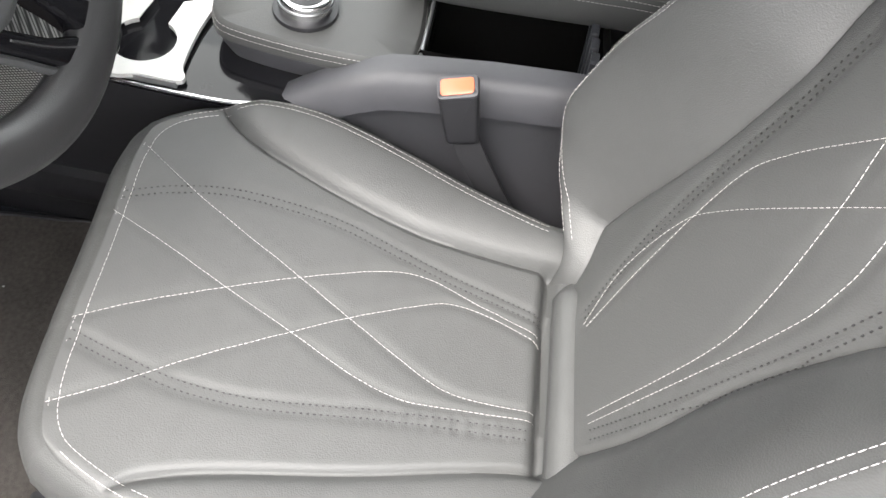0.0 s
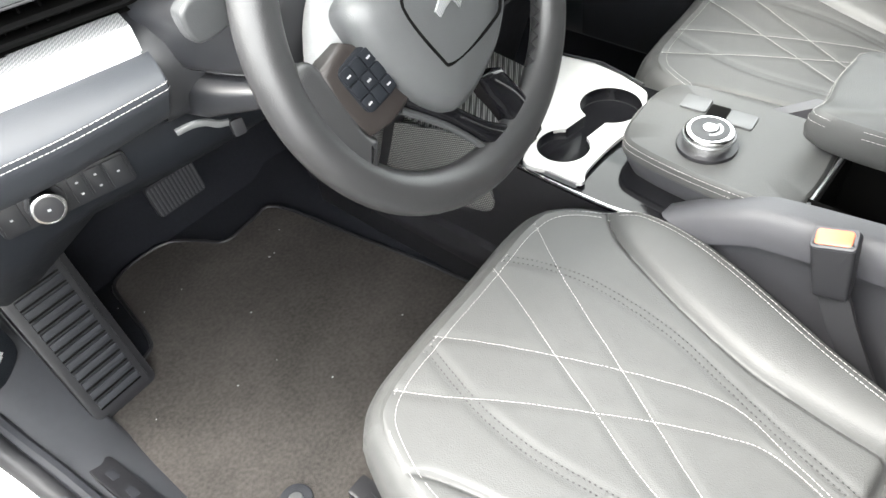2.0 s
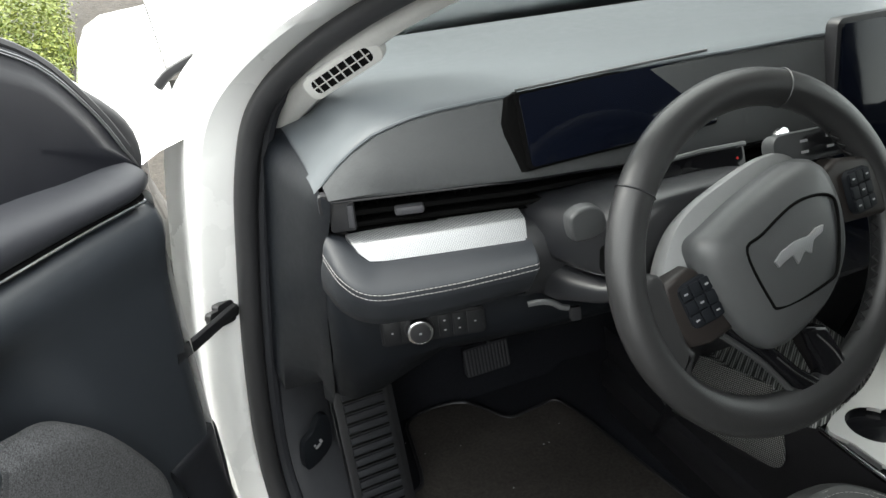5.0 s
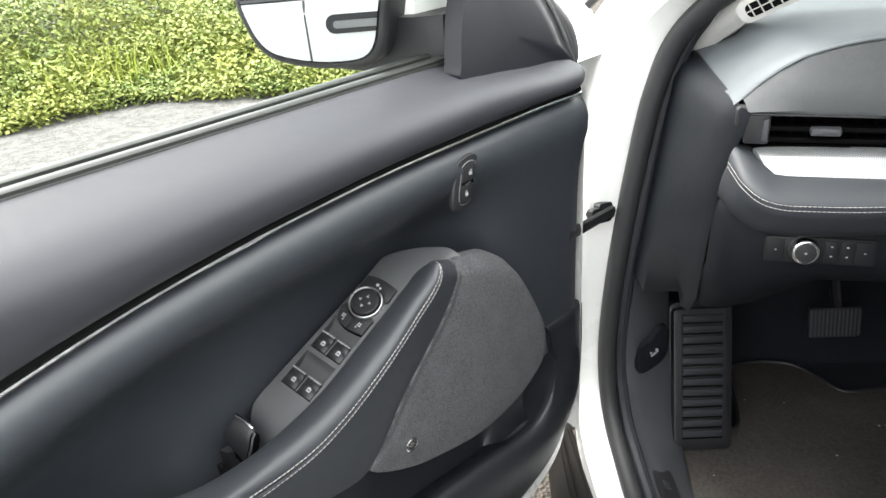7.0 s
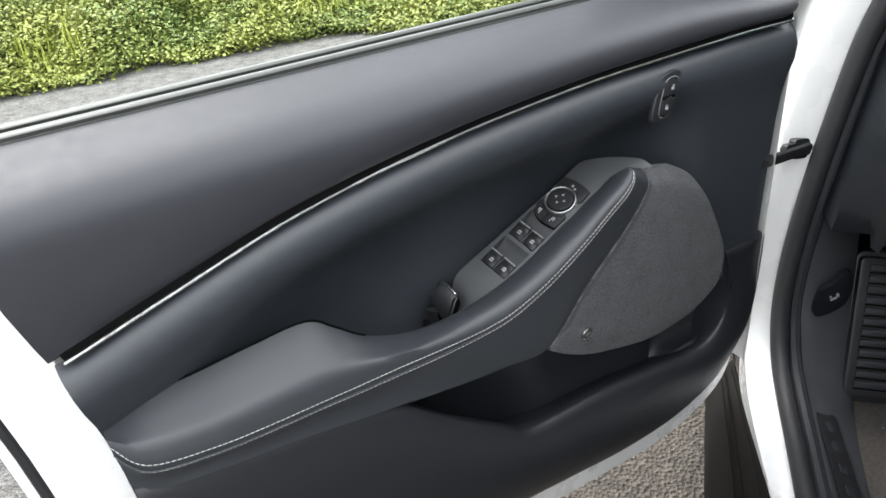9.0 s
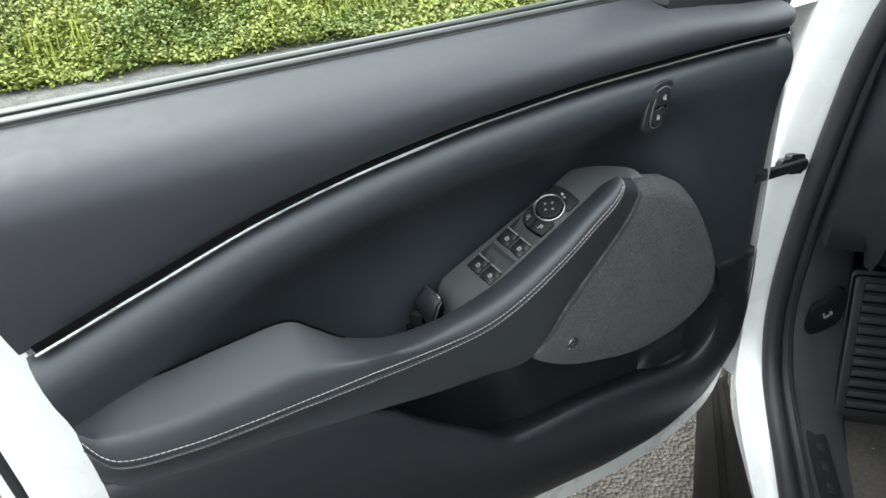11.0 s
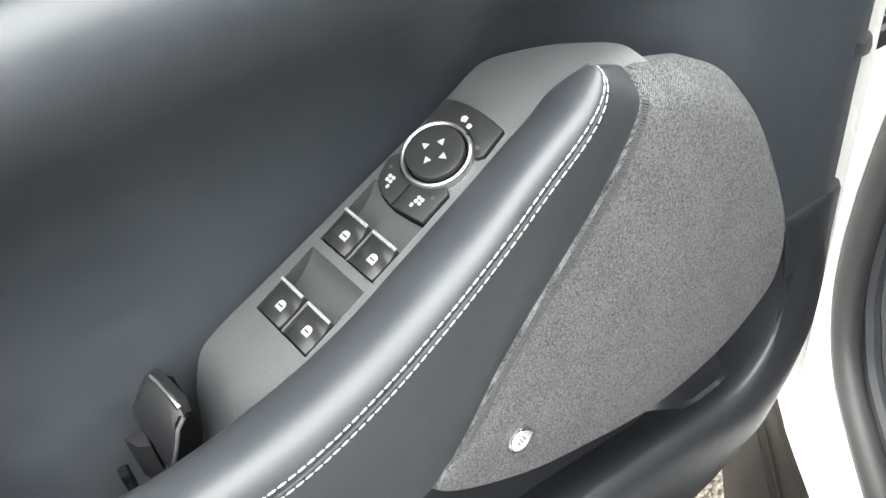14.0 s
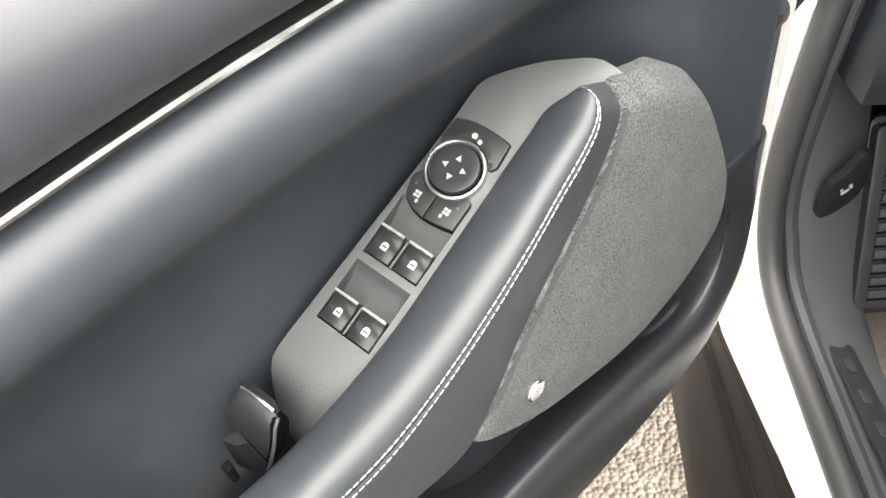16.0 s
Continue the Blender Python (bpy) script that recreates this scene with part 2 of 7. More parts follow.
def clear(name, tint, rough=0.0, ior=1.45):
    m = bpy.data.materials.new(name)
    m.use_nodes = True
    nt = m.node_tree
    for n in list(nt.nodes):
        if n.type != "OUTPUT_MATERIAL":
            nt.nodes.remove(n)
    tr, gl, mx, fr = (nt.nodes.new(k) for k in ("ShaderNodeBsdfTransparent", "ShaderNodeBsdfGlossy", "ShaderNodeMixShader", "ShaderNodeFresnel"))
    tr.inputs[0].default_value = (*tint, 1)
    gl.inputs["Roughness"].default_value = rough
    fr.inputs[0].default_value = ior
    nt.links.new(fr.outputs[0], mx.inputs[0])
    nt.links.new(tr.outputs[0], mx.inputs[1])
    nt.links.new(gl.outputs[0], mx.inputs[2])
    nt.links.new(mx.outputs[0], nt.nodes["Material Output"].inputs[0])
    return m


GLASS = clear("window_glass", (0.93, 0.96, 0.94))
SIDE_GLASS = clear("coated_side_glass", (0.95, 0.97, 0.95), 0.0, 1.12)
DARK_GLASS = clear("tinted_glass", (0.60, 0.63, 0.63))
PRIVACY = clear("privacy_glass", (0.16, 0.17, 0.17))
MIRROR = mat("mirror_silver", (0.62, 0.64, 0.655), 0.002, metal=1.0, vary=0.02)


def ground_mat(name, a, b, scale, bump, stone=60.0):
    m = bpy.data.materials.new(name)
    m.use_nodes = True
    nt, bs = m.node_tree, m.node_tree.nodes["Principled BSDF"]
    co = nt.nodes.new("ShaderNodeTexCoord")
    vo, no = nt.nodes.new("ShaderNodeTexVoronoi"), nt.nodes.new("ShaderNodeTexNoise")
    vo.inputs["Scale"].default_value, no.inputs["Scale"].default_value, no.inputs["Detail"].default_value = stone, scale, 8
    nt.links.new(co.outputs["Object"], vo.inputs["Vector"])
    nt.links.new(co.outputs["Object"], no.inputs["Vector"])
    mx = nt.nodes.new("ShaderNodeMix")
    mx.data_type = "RGBA"
    mx.inputs[6].default_value, mx.inputs[7].default_value = (*a, 1), (*b, 1)
    av = nt.nodes.new("ShaderNodeMath")
    av.operation = "MULTIPLY_ADD"
    nt.links.new(vo.outputs["Color"], av.inputs[0])
    av.inputs[1].default_value = 0.6
    sub = nt.nodes.new("ShaderNodeMapRange")
    sub.inputs[1].default_value, sub.inputs[2].default_value = 0.35, 0.7
    sub.inputs[3].default_value, sub.inputs[4].default_value = 0.0, 0.42
    nt.links.new(no.outputs["Fac"], sub.inputs[0])
    nt.links.new(sub.outputs[0], av.inputs[2])
    nt.links.new(av.outputs[0], mx.inputs[0])
    # tint that turns darker and browner as x nears the car, edge ragged
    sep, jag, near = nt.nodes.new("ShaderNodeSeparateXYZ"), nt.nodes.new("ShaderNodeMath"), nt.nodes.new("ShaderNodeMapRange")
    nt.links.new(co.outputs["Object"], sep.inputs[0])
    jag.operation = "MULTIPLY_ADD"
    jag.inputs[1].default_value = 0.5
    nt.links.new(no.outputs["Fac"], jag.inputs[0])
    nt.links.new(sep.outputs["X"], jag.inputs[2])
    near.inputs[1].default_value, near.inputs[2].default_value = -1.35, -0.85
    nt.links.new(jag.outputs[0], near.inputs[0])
    darker = nt.nodes.new("ShaderNodeMix")
    darker.data_type, darker.blend_type = "RGBA", "MULTIPLY"
    darker.inputs[7].default_value = (0.50, 0.44, 0.38, 1)
    nt.links.new(near.outputs[0], darker.inputs[0])
    nt.links.new(mx.outputs[2], darker.inputs[6])
    nt.links.new(darker.outputs[2], bs.inputs["Base Color"])
    bs.inputs["Roughness"].default_value = 0.95
    bp = nt.nodes.new("ShaderNodeBump")
    bp.inputs["Strength"].default_value, bp.inputs["Distance"].default_value = bump, 0.02
    nt.links.new(vo.outputs["Distance"], bp.inputs["Height"])
    nt.links.new(bp.outputs[0], bs.inputs["Normal"])
    return m


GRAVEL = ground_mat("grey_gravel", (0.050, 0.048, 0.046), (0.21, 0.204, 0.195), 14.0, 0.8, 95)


def leaf_mat(name, a, b):
    m = bpy.data.materials.new(name)
    m.use_nodes = True
    nt, bs = m.node_tree, m.node_tree.nodes["Principled BSDF"]
    ge = nt.nodes.new("ShaderNodeNewGeometry")
    mx = nt.nodes.new("ShaderNodeMix")
    mx.data_type = "RGBA"
    mx.inputs[6].default_value, mx.inputs[7].default_value = (*a, 1), (*b, 1)
    co, no = nt.nodes.new("ShaderNodeTexCoord"), nt.nodes.new("ShaderNodeTexNoise")
    no.inputs["Scale"].default_value, no.inputs["Detail"].default_value = 1.6, 4
    nt.links.new(co.outputs["Object"], no.inputs["Vector"])
    ad = nt.nodes.new("ShaderNodeMath")
    ad.operation = "MULTIPLY_ADD"
    ad.inputs[1].default_value, ad.inputs[2].default_value = 2.4, -0.95
    nt.links.new(no.outputs["Fac"], ad.inputs[0])
    av = nt.nodes.new("ShaderNodeMix")
    av.inputs[0].default_value = 0.5
    nt.links.new(ge.outputs["Random Per Island"], av.inputs[2])
    nt.links.new(ad.outputs[0], av.inputs[3])
    nt.links.new(av.outputs[0], mx.inputs[0])
    nt.links.new(mx.outputs[2], bs.inputs["Base Color"])
    bs.inputs["Roughness"].default_value = 0.6
    bs.inputs["Transmission Weight"].default_value = 0.0
    bs.inputs["Subsurface Weight"].default_value = 0.0
    return m


LEAF = leaf_mat("hedge_leaves", (0.075, 0.125, 0.022), (0.34, 0.35, 0.075))
BLADE = leaf_mat("grass_blades", (0.18, 0.24, 0.03), (0.44, 0.46, 0.09))


# ---- building helpers ----
def mesh_of(name, bm, material, smooth=40):
    bmesh.ops.recalc_face_normals(bm, faces=bm.faces)
    me = bpy.data.meshes.new(name)
    for f in bm.faces:
        f.smooth = True
    for e in bm.edges:
        if len(e.link_faces) == 2 and e.calc_face_angle(0) > radians(smooth):
            e.smooth = False
    bm.to_mesh(me)
    bm.free()
    me.materials.append(material)
    return me


def part(name, bm, material, parent=None, label="", smooth=40):
    ob = new(name, mesh_of(name, bm, material, smooth))
    if parent:
        ob.parent = parent
    return tagged(ob, label)


def thing(name, label, category, at=(0, 0, 0), group="", kind=""):
    ob = new(name)
    ob.location = at
    ob.empty_display_size = 0.05
    return tagged(ob, label, category, group, kind)


def spl(pts, n=8, closed=False):
    """A smooth curve through the points, n samples to a stretch."""
    p = [Vector(q).to_3d() if len(q) == 3 else Vector((q[0], q[1], 0)) for q in pts]
    out, m = [], len(p)
    for i in range(m if closed else m - 1):
        a, b, c, d = (p[(i + k) % m] if closed else p[min(max(i + k, 0), m - 1)] for k in (-1, 0, 1, 2))
        for j in range(n):
            t = j / n
            out.append(0.5 * ((2 * b) + (c - a) * t + (2 * a - 5 * b + 4 * c - d) * t * t + (3 * b - a - 3 * c + d) * t ** 3))
    if not closed:
        out.append(p[-1])
    return out


def val(table, x):
    """A smooth value from a short table of (x, value)."""
    n = len(table)
    if x <= table[0][0]:
        return table[0][1]
    if x >= table[-1][0]:
        return table[-1][1]
    for i in range(n - 1):
        (x0, v0), (x1, v1) = table[i], table[i + 1]
        if x <= x1:
            h = x1 - x0
            s = (v1 - v0) / h
            s0 = (v0 - table[i - 1][1]) / (x0 - table[i - 1][0]) if i > 0 else s
            s1 = (table[i + 2][1] - v1) / (table[i + 2][0] - x1) if i + 2 < n else s
            m0 = 0.0 if s0 * s <= 0 else 2 * s0 * s / (s0 + s)
            m1 = 0.0 if s1 * s <= 0 else 2 * s1 * s / (s1 + s)
            t = (x - x0) / h
            return v0 * (1 + 2 * t) * (1 - t) ** 2 + m0 * h * t * (1 - t) ** 2 + v1 * t * t * (3 - 2 * t) + m1 * h * t * t * (t - 1)


def loft(rings, closed=True, caps=True, bm=None):
    """Skin over rings of equal length; closed rings make a tube."""
    bm = bm or bmesh.new()
    vs = [[bm.verts.new(p) for p in r] for r in rings]
    n = len(vs[0])
    for a, b in zip(vs, vs[1:]):
        for i in range(n if closed else n - 1):
            bm.faces.new((a[i], a[(i + 1) % n], b[(i + 1) % n], b[i]))
    if caps and closed:
        bm.faces.new(vs[0])
        bm.faces.new(vs[-1])
    return bm


def tube(path, r, sides=10, flat=1.0, up=(0, 0, 1), bm=None, taper=None):
    """A round or flattened tube along a path."""
    path = [Vector(p) for p in path]
    rings = []
    for i, p in enumerate(path):
        d = (path[min(i + 1, len(path) - 1)] - path[max(i - 1, 0)]).normalized()
        s = d.cross(Vector(up))
        s = s.normalized() if s.length > 1e-5 else Vector((1, 0, 0))
        w = s.cross(d)
        k = r * (taper(i / (len(path) - 1)) if taper else 1)
        rings.append([p + s * (k * math.cos(a)) + w * (k * flat * math.sin(a)) for a in (2 * math.pi * j / sides for j in range(sides))])
    return loft(rings, bm=bm)


def slab(outline, m, depth, bevel=0.003, seg=2, bm=None):
    """A plate: the outline in the xy plane of the pose m, depth along its z, with rounded rims."""
    own = bmesh.new()
    f = own.faces.new([own.verts.new((p[0], p[1], 0)) for p in outline])
    ext = bmesh.ops.extrude_face_region(own, geom=[f])["geom"]
    for v in ext:
        if isinstance(v, bmesh.types.BMVert):
            v.co.z += depth
    bmesh.ops.recalc_face_normals(own, faces=own.faces)
    if bevel:
        rim = [e for e in own.edges if abs(e.verts[0].co.z - depth) < 1e-6 and abs(e.verts[1].co.z - depth) < 1e-6]
        bmesh.ops.bevel(own, geom=rim, offset=bevel, segments=seg, profile=0.6, affect="EDGES")
    bmesh.ops.transform(own, matrix=m, verts=own.verts)
    if bm is None:
        return own
    tmp = bpy.data.meshes.new("tmp")
    own.to_mesh(tmp)
    own.free()
    bm.from_mesh(tmp)
    bpy.data.meshes.remove(tmp)
    return bm


def rrect(w, h, r, n=5):
    """A rectangle round the origin with rounded corners."""
    out = []
    for cx, cy, a0 in ((w / 2 - r, h / 2 - r, 0), (-w / 2 + r, h / 2 - r, 90), (-w / 2 + r, -h / 2 + r, 180), (w / 2 - r, -h / 2 + r, 270)):
        for k in range(n + 1):
            a = radians(a0 + 90 * k / n)
            out.append((cx + r * math.cos(a), cy + r * math.sin(a)))
    return out


def circle(r, n=32):
    return [(r * math.cos(2 * math.pi * k / n), r * math.sin(2 * math.pi * k / n)) for k in range(n)]


def axes(o, x, y):
    """The pose at o with the given x axis and, as near as can be, y axis."""
    x = Vector(x).normalized()
    z = x.cross(Vector(y)).normalized()
    y = z.cross(x)
    m = Matrix((x, y, z)).transposed().to_4x4()
    m.translation = Vector(o)
    return m


def stitches(lines, length=0.005, gap=0.0022, r=0.0008):
    """Rows of single stitches along curves, as small rounded bars."""
    bm = bmesh.new()
    for line in lines:
        line = [Vector(p) for p in line]
        cum = [0.0]
        for a, b in zip(line, line[1:]):
            cum.append(cum[-1] + (b - a).length)

        def at(s):
            for i in range(len(cum) - 1):
                if s <= cum[i + 1]:
                    k = (s - cum[i]) / max(1e-9, cum[i + 1] - cum[i])
                    return line[i].lerp(line[i + 1], k)
            return line[-1]
        s = 0.0
        while s + length < cum[-1]:
            a, b = at(s), at(s + length)
            d = (b - a).normalized()
            side = d.orthogonal().normalized()
            w = d.cross(side)
            rings = []
            for q, k in ((a, 0.35), (a + d * length * 0.2, 1.0), (b - d * length * 0.2, 1.0), (b, 0.35)):
                rings.append([q + side * (r * k * math.cos(t)) + w * (r * k * math.sin(t)) for t in (0, 1.5708, 3.1416, 4.7124)])
            loft(rings, bm=bm, caps=False)
            s += length + gap
    return bm


# ---- ground and greenery ----
GROUND_Z = -0.05


def verge(x):
    """Where the gravel ends and the plants begin."""
    return 4.95 - 0.68 * max(0.0, -3.3 - max(x, -9.0)) ** 1.25 + 0.20 * noise.noise(Vector((x * 1.3, 0.0, 2.0))) + 0.14 * noise.noise(Vector((x * 4.0, 0.0, 7.0)))


def height(x, y):
    """The verge rises gently behind the gravel."""
    far = (y - verge(x)) if -40 < x < 12 else 0.0
    return GROUND_Z + max(0.0, min(far, 6.0)) * 0.09 + 0.012 * noise.noise(Vector((x * 1.3, y * 1.3, 0)))


def build_ground():
    bm = bmesh.new()
    xs = [-400, -120, -40, -20] + [-14 + 0.35 * i for i in range(60)] + [10, 30, 120, 400]
    ys = [-400, -120, -40, -15, -8, -4] + [-2 + 0.35 * i for i in range(40)] + [16, 30, 120, 400]
    vs = [[bm.verts.new((x, y, height(x, y))) for y in ys] for x in xs]
    for a, b in zip(vs, vs[1:]):
        for i in range(len(ys) - 1):
            bm.faces.new((a[i], b[i], b[i + 1], a[i + 1]))
    return tagged(part("ground", bm, GRAVEL), "pale grey gravel and asphalt lot, browner near the car", "ground", kind="structure")


build_ground()


def leaves(name, count, spread, size, material, label, category, tall=False):
    """A dense low bank of single leaves or blades."""
    rnd = random.Random(len(name) * 7 + count)
    verts, faces = [], []
    for _ in range(count):
        x = rnd.uniform(-9.5, -1.1)
        back = abs(rnd.gauss(0, 1)) * spread if not tall else rnd.uniform(0.2, spread)
        y0 = verge(x)
        y = y0 + back - 0.1 * rnd.random()
        lump = 0.5 + 0.5 * noise.noise(Vector((x * 1.7, y * 1.7, 0.3))) + 0.3 * noise.noise(Vector((x * 5, y * 5, 1.3)))
        if tall:
            if noise.noise(Vector((x * 0.8, y * 0.7, 5.0))) < 0.16:
                continue
            z, h = height(x, y), rnd.uniform(0.18, 0.5)
            a, w = rnd.uniform(0, 6.28), rnd.uniform(0.003, 0.007)
            bend = Vector((rnd.gauss(0, 0.18), rnd.gauss(0, 0.18), 0)) * h
            s = Vector((math.cos(a), math.sin(a), 0)) * w
            o = Vector((x, y, z))
            i = len(verts)
            verts += [o - s, o + s, o + bend * 0.35 + Vector((0, 0, h * 0.6)) + s * 0.7, o + bend * 0.35 + Vector((0, 0, h * 0.6)) - s * 0.7, o + bend + Vector((0, 0, h))]
            faces += [(i, i + 1, i + 2, i + 3), (i + 3, i + 2, i + 4)]
        else:
            top = min(1.0, 0.15 + back * 0.55) * (0.25 + 0.75 * lump)
            z = height(x, y) + rnd.random() ** 0.5 * max(0.06, top)
            o = Vector((x, y, z))
            a, t = rnd.uniform(0, 6.28), rnd.uniform(-0.9, 0.9)
            d = Vector((math.cos(a), math.sin(a), t)).normalized()
            s = d.cross(Vector((rnd.gauss(0, 0.5), rnd.gauss(0, 0.5), 1))).normalized()
            L = size * rnd.uniform(0.6, 1.4)
            i = len(verts)
            verts += [o, o + d * L * 0.5 + s * L * 0.32, o + d * L, o + d * L * 0.5 - s * L * 0.32]
            faces += [(i, i + 1, i + 2, i + 3)]
    me = bpy.data.meshes.new(name)
    me.from_pydata(verts, [], faces)
    me.materials.append(material)
    return tagged(new(name, me), label, category, kind="stuff")


leaves("bramble_bank", 300000, 1.9, 0.034, LEAF, "low bank of small green bramble leaves beside the gravel", "hedge")
leaves("tall_grass", 9000, 3.0, 0.5, BLADE, "yellow-green tufts of tall grass in the verge", "grass", tall=True)

# ---- car body round the driver's doorway ----
body = thing("car_body", "white car body with open front doorway and black seals", "car", (0, 0, 0))
SEAL = spl([(-0.02, -0.55, 1.43), (-0.06, -0.2, 1.42), (-0.14, 0.1, 1.385), (-0.22, 0.32, 1.318), (-0.30, 0.46, 1.24), (-0.355, 0.525, 1.165), (-0.385, 0.545, 1.07), (-0.405, 0.55, 0.95), (-0.425, 0.55, 0.80),
            (-0.438, 0.55, 0.65), (-0.44, 0.54, 0.54), (-0.432, 0.505, 0.455), (-0.42, 0.43, 0.412), (-0.408, 0.30, 0.392), (-0.40, 0.1, 0.385), (-0.395, -0.4, 0.38), (-0.39, -1.0, 0.39)], 7)
part("door_seal", tube(SEAL, 0.017, 10, 1.0, (1, 0, 0)), RUBBER, body, "black rubber doorway seal")
part("inner_seal_lip", tube([p + Vector((0.026, 0.008 if p.z > 0.5 else 0, 0.006)) for p in SEAL], 0.011, 8, 1.0, (1, 0, 0)), PLASTIC, body, "dark trim lip inside the seal")


def build_jamb():
    """White painted pillar and sill face from the seal out to the door gap."""
    rows = []
    for p in SEAL:
        low = max(0.0, min(1.0, (0.62 - p.z) / 0.22))
        low = low * low * (3 - 2 * low)
        f = 1 - low
        row = ([p + Vector((0.018, 0.02 * f, -0.02 * low)),
                     p + Vector((-0.008, 0.014 * f, -0.012 * low)),
                     p + Vector((-0.035, 0.012 * f, -0.016 * low)),
                     p + Vector((-0.062, 0.016 * f, -0.03 * low)),
                     p + Vector((-0.075, 0.03 * f, -0.06 * low)),
                     p + Vector((-0.082, 0.16 * f, -0.10 * low)),
                     p + Vector((-0.10, 0.20 * f, -0.14 * low))])
        edge = -0.4475 - 0.155 * max(0.0, p.y - 0.22)
        rows.append([Vector((q.x + (max(q.x, edge) - q.x) * min(1.0, 1.6 * low), q.y, q.z)) for q in row])
    return loft(rows, closed=False)


part("jamb", build_jamb(), WHITE, body, "white painted door pillar and sill")
# rocker cladding under the sill
part("rocker_cladding", loft([[Vector((x0, y, z0)) for x0, z0 in ((-0.440 - 0.155 * max(0.0, y - 0.22), 0.350), (-0.512, 0.335), (-0.540, 0.30), (-0.548, 0.24), (-0.54, 0.12), (-0.50, 0.10))] for y in (0.62, 0.5, 0.2, -0.3, -1.2)], caps=True), ROCKER, body, "dark brown-black rocker cladding")
for dx, z0 in ((0.006, 0.3475), (0.020, 0.3450), (0.052, 0.3405), (0.066, 0.3385)):
    part("cladding_rib", tube([Vector((-0.440 - 0.155 * max(0.0, y - 0.22) - dx + 0.10 * max(0.0, y - 0.22) * dx / 0.07, y, z0 + 0.001)) for y in (0.60, 0.45, 0.3, 0.1, -0.4, -1.2)], 0.0022, 6), ROCKER, body)
def build_kick():
    """Inner trim that sweeps from the kick panel down and back along the sill."""
    rows = []
    for p in SEAL:
        if p.z > 0.98:
            continue
        w = max(0.0, min(1.0, (0.60 - p.z) / 0.20))
        w = w * w * (3 - 2 * w)
        upright, sill = Vector((-0.316, 0.567 + (p.z - 0.515) * 0.387, p.z)), Vector((-0.290, p.y - 0.02, 0.356))
        inner, outer = upright.lerp(sill, w), p + Vector((0.030, 0.006 * (1 - w), -0.006 * w))
        swell = Vector((0.006, -0.010, 0.0)).lerp(Vector((0, 0, 0.008)), w)
        rows.append([outer + Vector((0, 0.012 * (1 - w), -0.02 * w)), outer, outer.lerp(inner, 0.15) + swell * 0.7, outer.lerp(inner, 0.4) + swell, outer.lerp(inner, 0.7) + swell * 0.8, outer.lerp(inner, 0.92) + swell * 0.3, inner, inner + Vector((0.002, 0.06, 0)).lerp(Vector((0.006, 0, -0.03)), w)])
    return loft(rows, closed=False)


part("sill_trim", build_kick(), KICK, body, "charcoal plastic kick and sill trim", 60)
plate = part("sill_plate", slab(rrect(0.040, 0.44, 0.008), pose(-0.3365, 0.215, 0.3905, 0, 20, 4.4), 0.0050, 0.0015), BLACK, body, "black scuff plate with raised lettering")
for i in range(8):
    part("raised_mark", slab(rrect(0.013, 0.022, 0.003), pose(-0.3490 + 0.0038 * i, 0.395 - 0.049 * i, 0.3957, 0, 20, 4.4), 0.0010, 0.0005), PLASTIC, plate)

# check strap, hinges
strap = part("check_strap", tube(spl([(-0.438, 0.566, 0.864), (-0.475, 0.50, 0.878), (-0.51, 0.43, 0.896), (-0.53, 0.40, 0.902)], 4), 0.0065, 8, 1.6), BLACK, body, "black door check strap")
STRAP_M = axes((-0.452, 0.556, 0.866), (-0.78, -0.60, 0.10), (0, 0.16, 1))
for x, y, w, h, d in ((0.002, 0.0, 0.030, 0.034, 0.016), (-0.014, 0.001, 0.012, 0.026, 0.022), (0.022, -0.001, 0.024, 0.022, 0.014)):
    part("strap_bracket", slab(rrect(w, h, 0.005), STRAP_M @ pose(x, y, -0.004), d, 0.004), BLACK, strap)
for x, y, r in ((0.002, 0.006, 0.0075), (0.024, -0.002, 0.0060)):
    part("strap_pin", slab(circle(r, 16), STRAP_M @ pose(x, y, 0.008), 0.008, 0.002), GLOSS, strap)

# front wing, bonnet, cowl and windscreen pillar
part("front_wing", loft([[Vector((-0.49, y, 0.3)), Vector((-0.565, y, 0.55)), Vector((-0.60 + k, y, 0.85)), Vector((-0.60 + k, y, 1.06 - dz)), Vector((-0.575 + k, y, 1.14 - dz)), Vector((-0.53 + k, y, 1.165 - dz)), Vector((-0.450, y, 1.178 - dz))] for y, dz, k in ((0.64, 0.06, 0.04), (0.75, 0.03, 0.01), (1.0, 0.0, -0.025), (1.4, -0.015, -0.04), (1.8, -0.015, -0.04), (2.1, 0.03, 0.0), (2.3, 0.2, 0.06))], closed=False), WHITE, body, "white front wing")
part("bonnet", loft([[Vector((-0.447, y, z)), Vector((-0.36, y, z + 0.04)), Vector((-0.10, y, z + 0.06)), Vector((0.4, y, z + 0.055)), Vector((0.9, y, z + 0.06)), Vector((1.24, y, z))] for y, z in ((0.93, 1.150), (1.2, 1.185), (1.6, 1.20), (2.0, 1.19), (2.3, 0.98))], closed=False), WHITE, body, "white bonnet")
part("cowl_corner", tube(spl([(-0.470, 0.72, 1.180), (-0.448, 0.715, 1.200), (-0.408, 0.71, 1.218)], 4), 0.0055, 8, 1.4), RUBBER, body, "dark cowl trim at the bonnet corner")
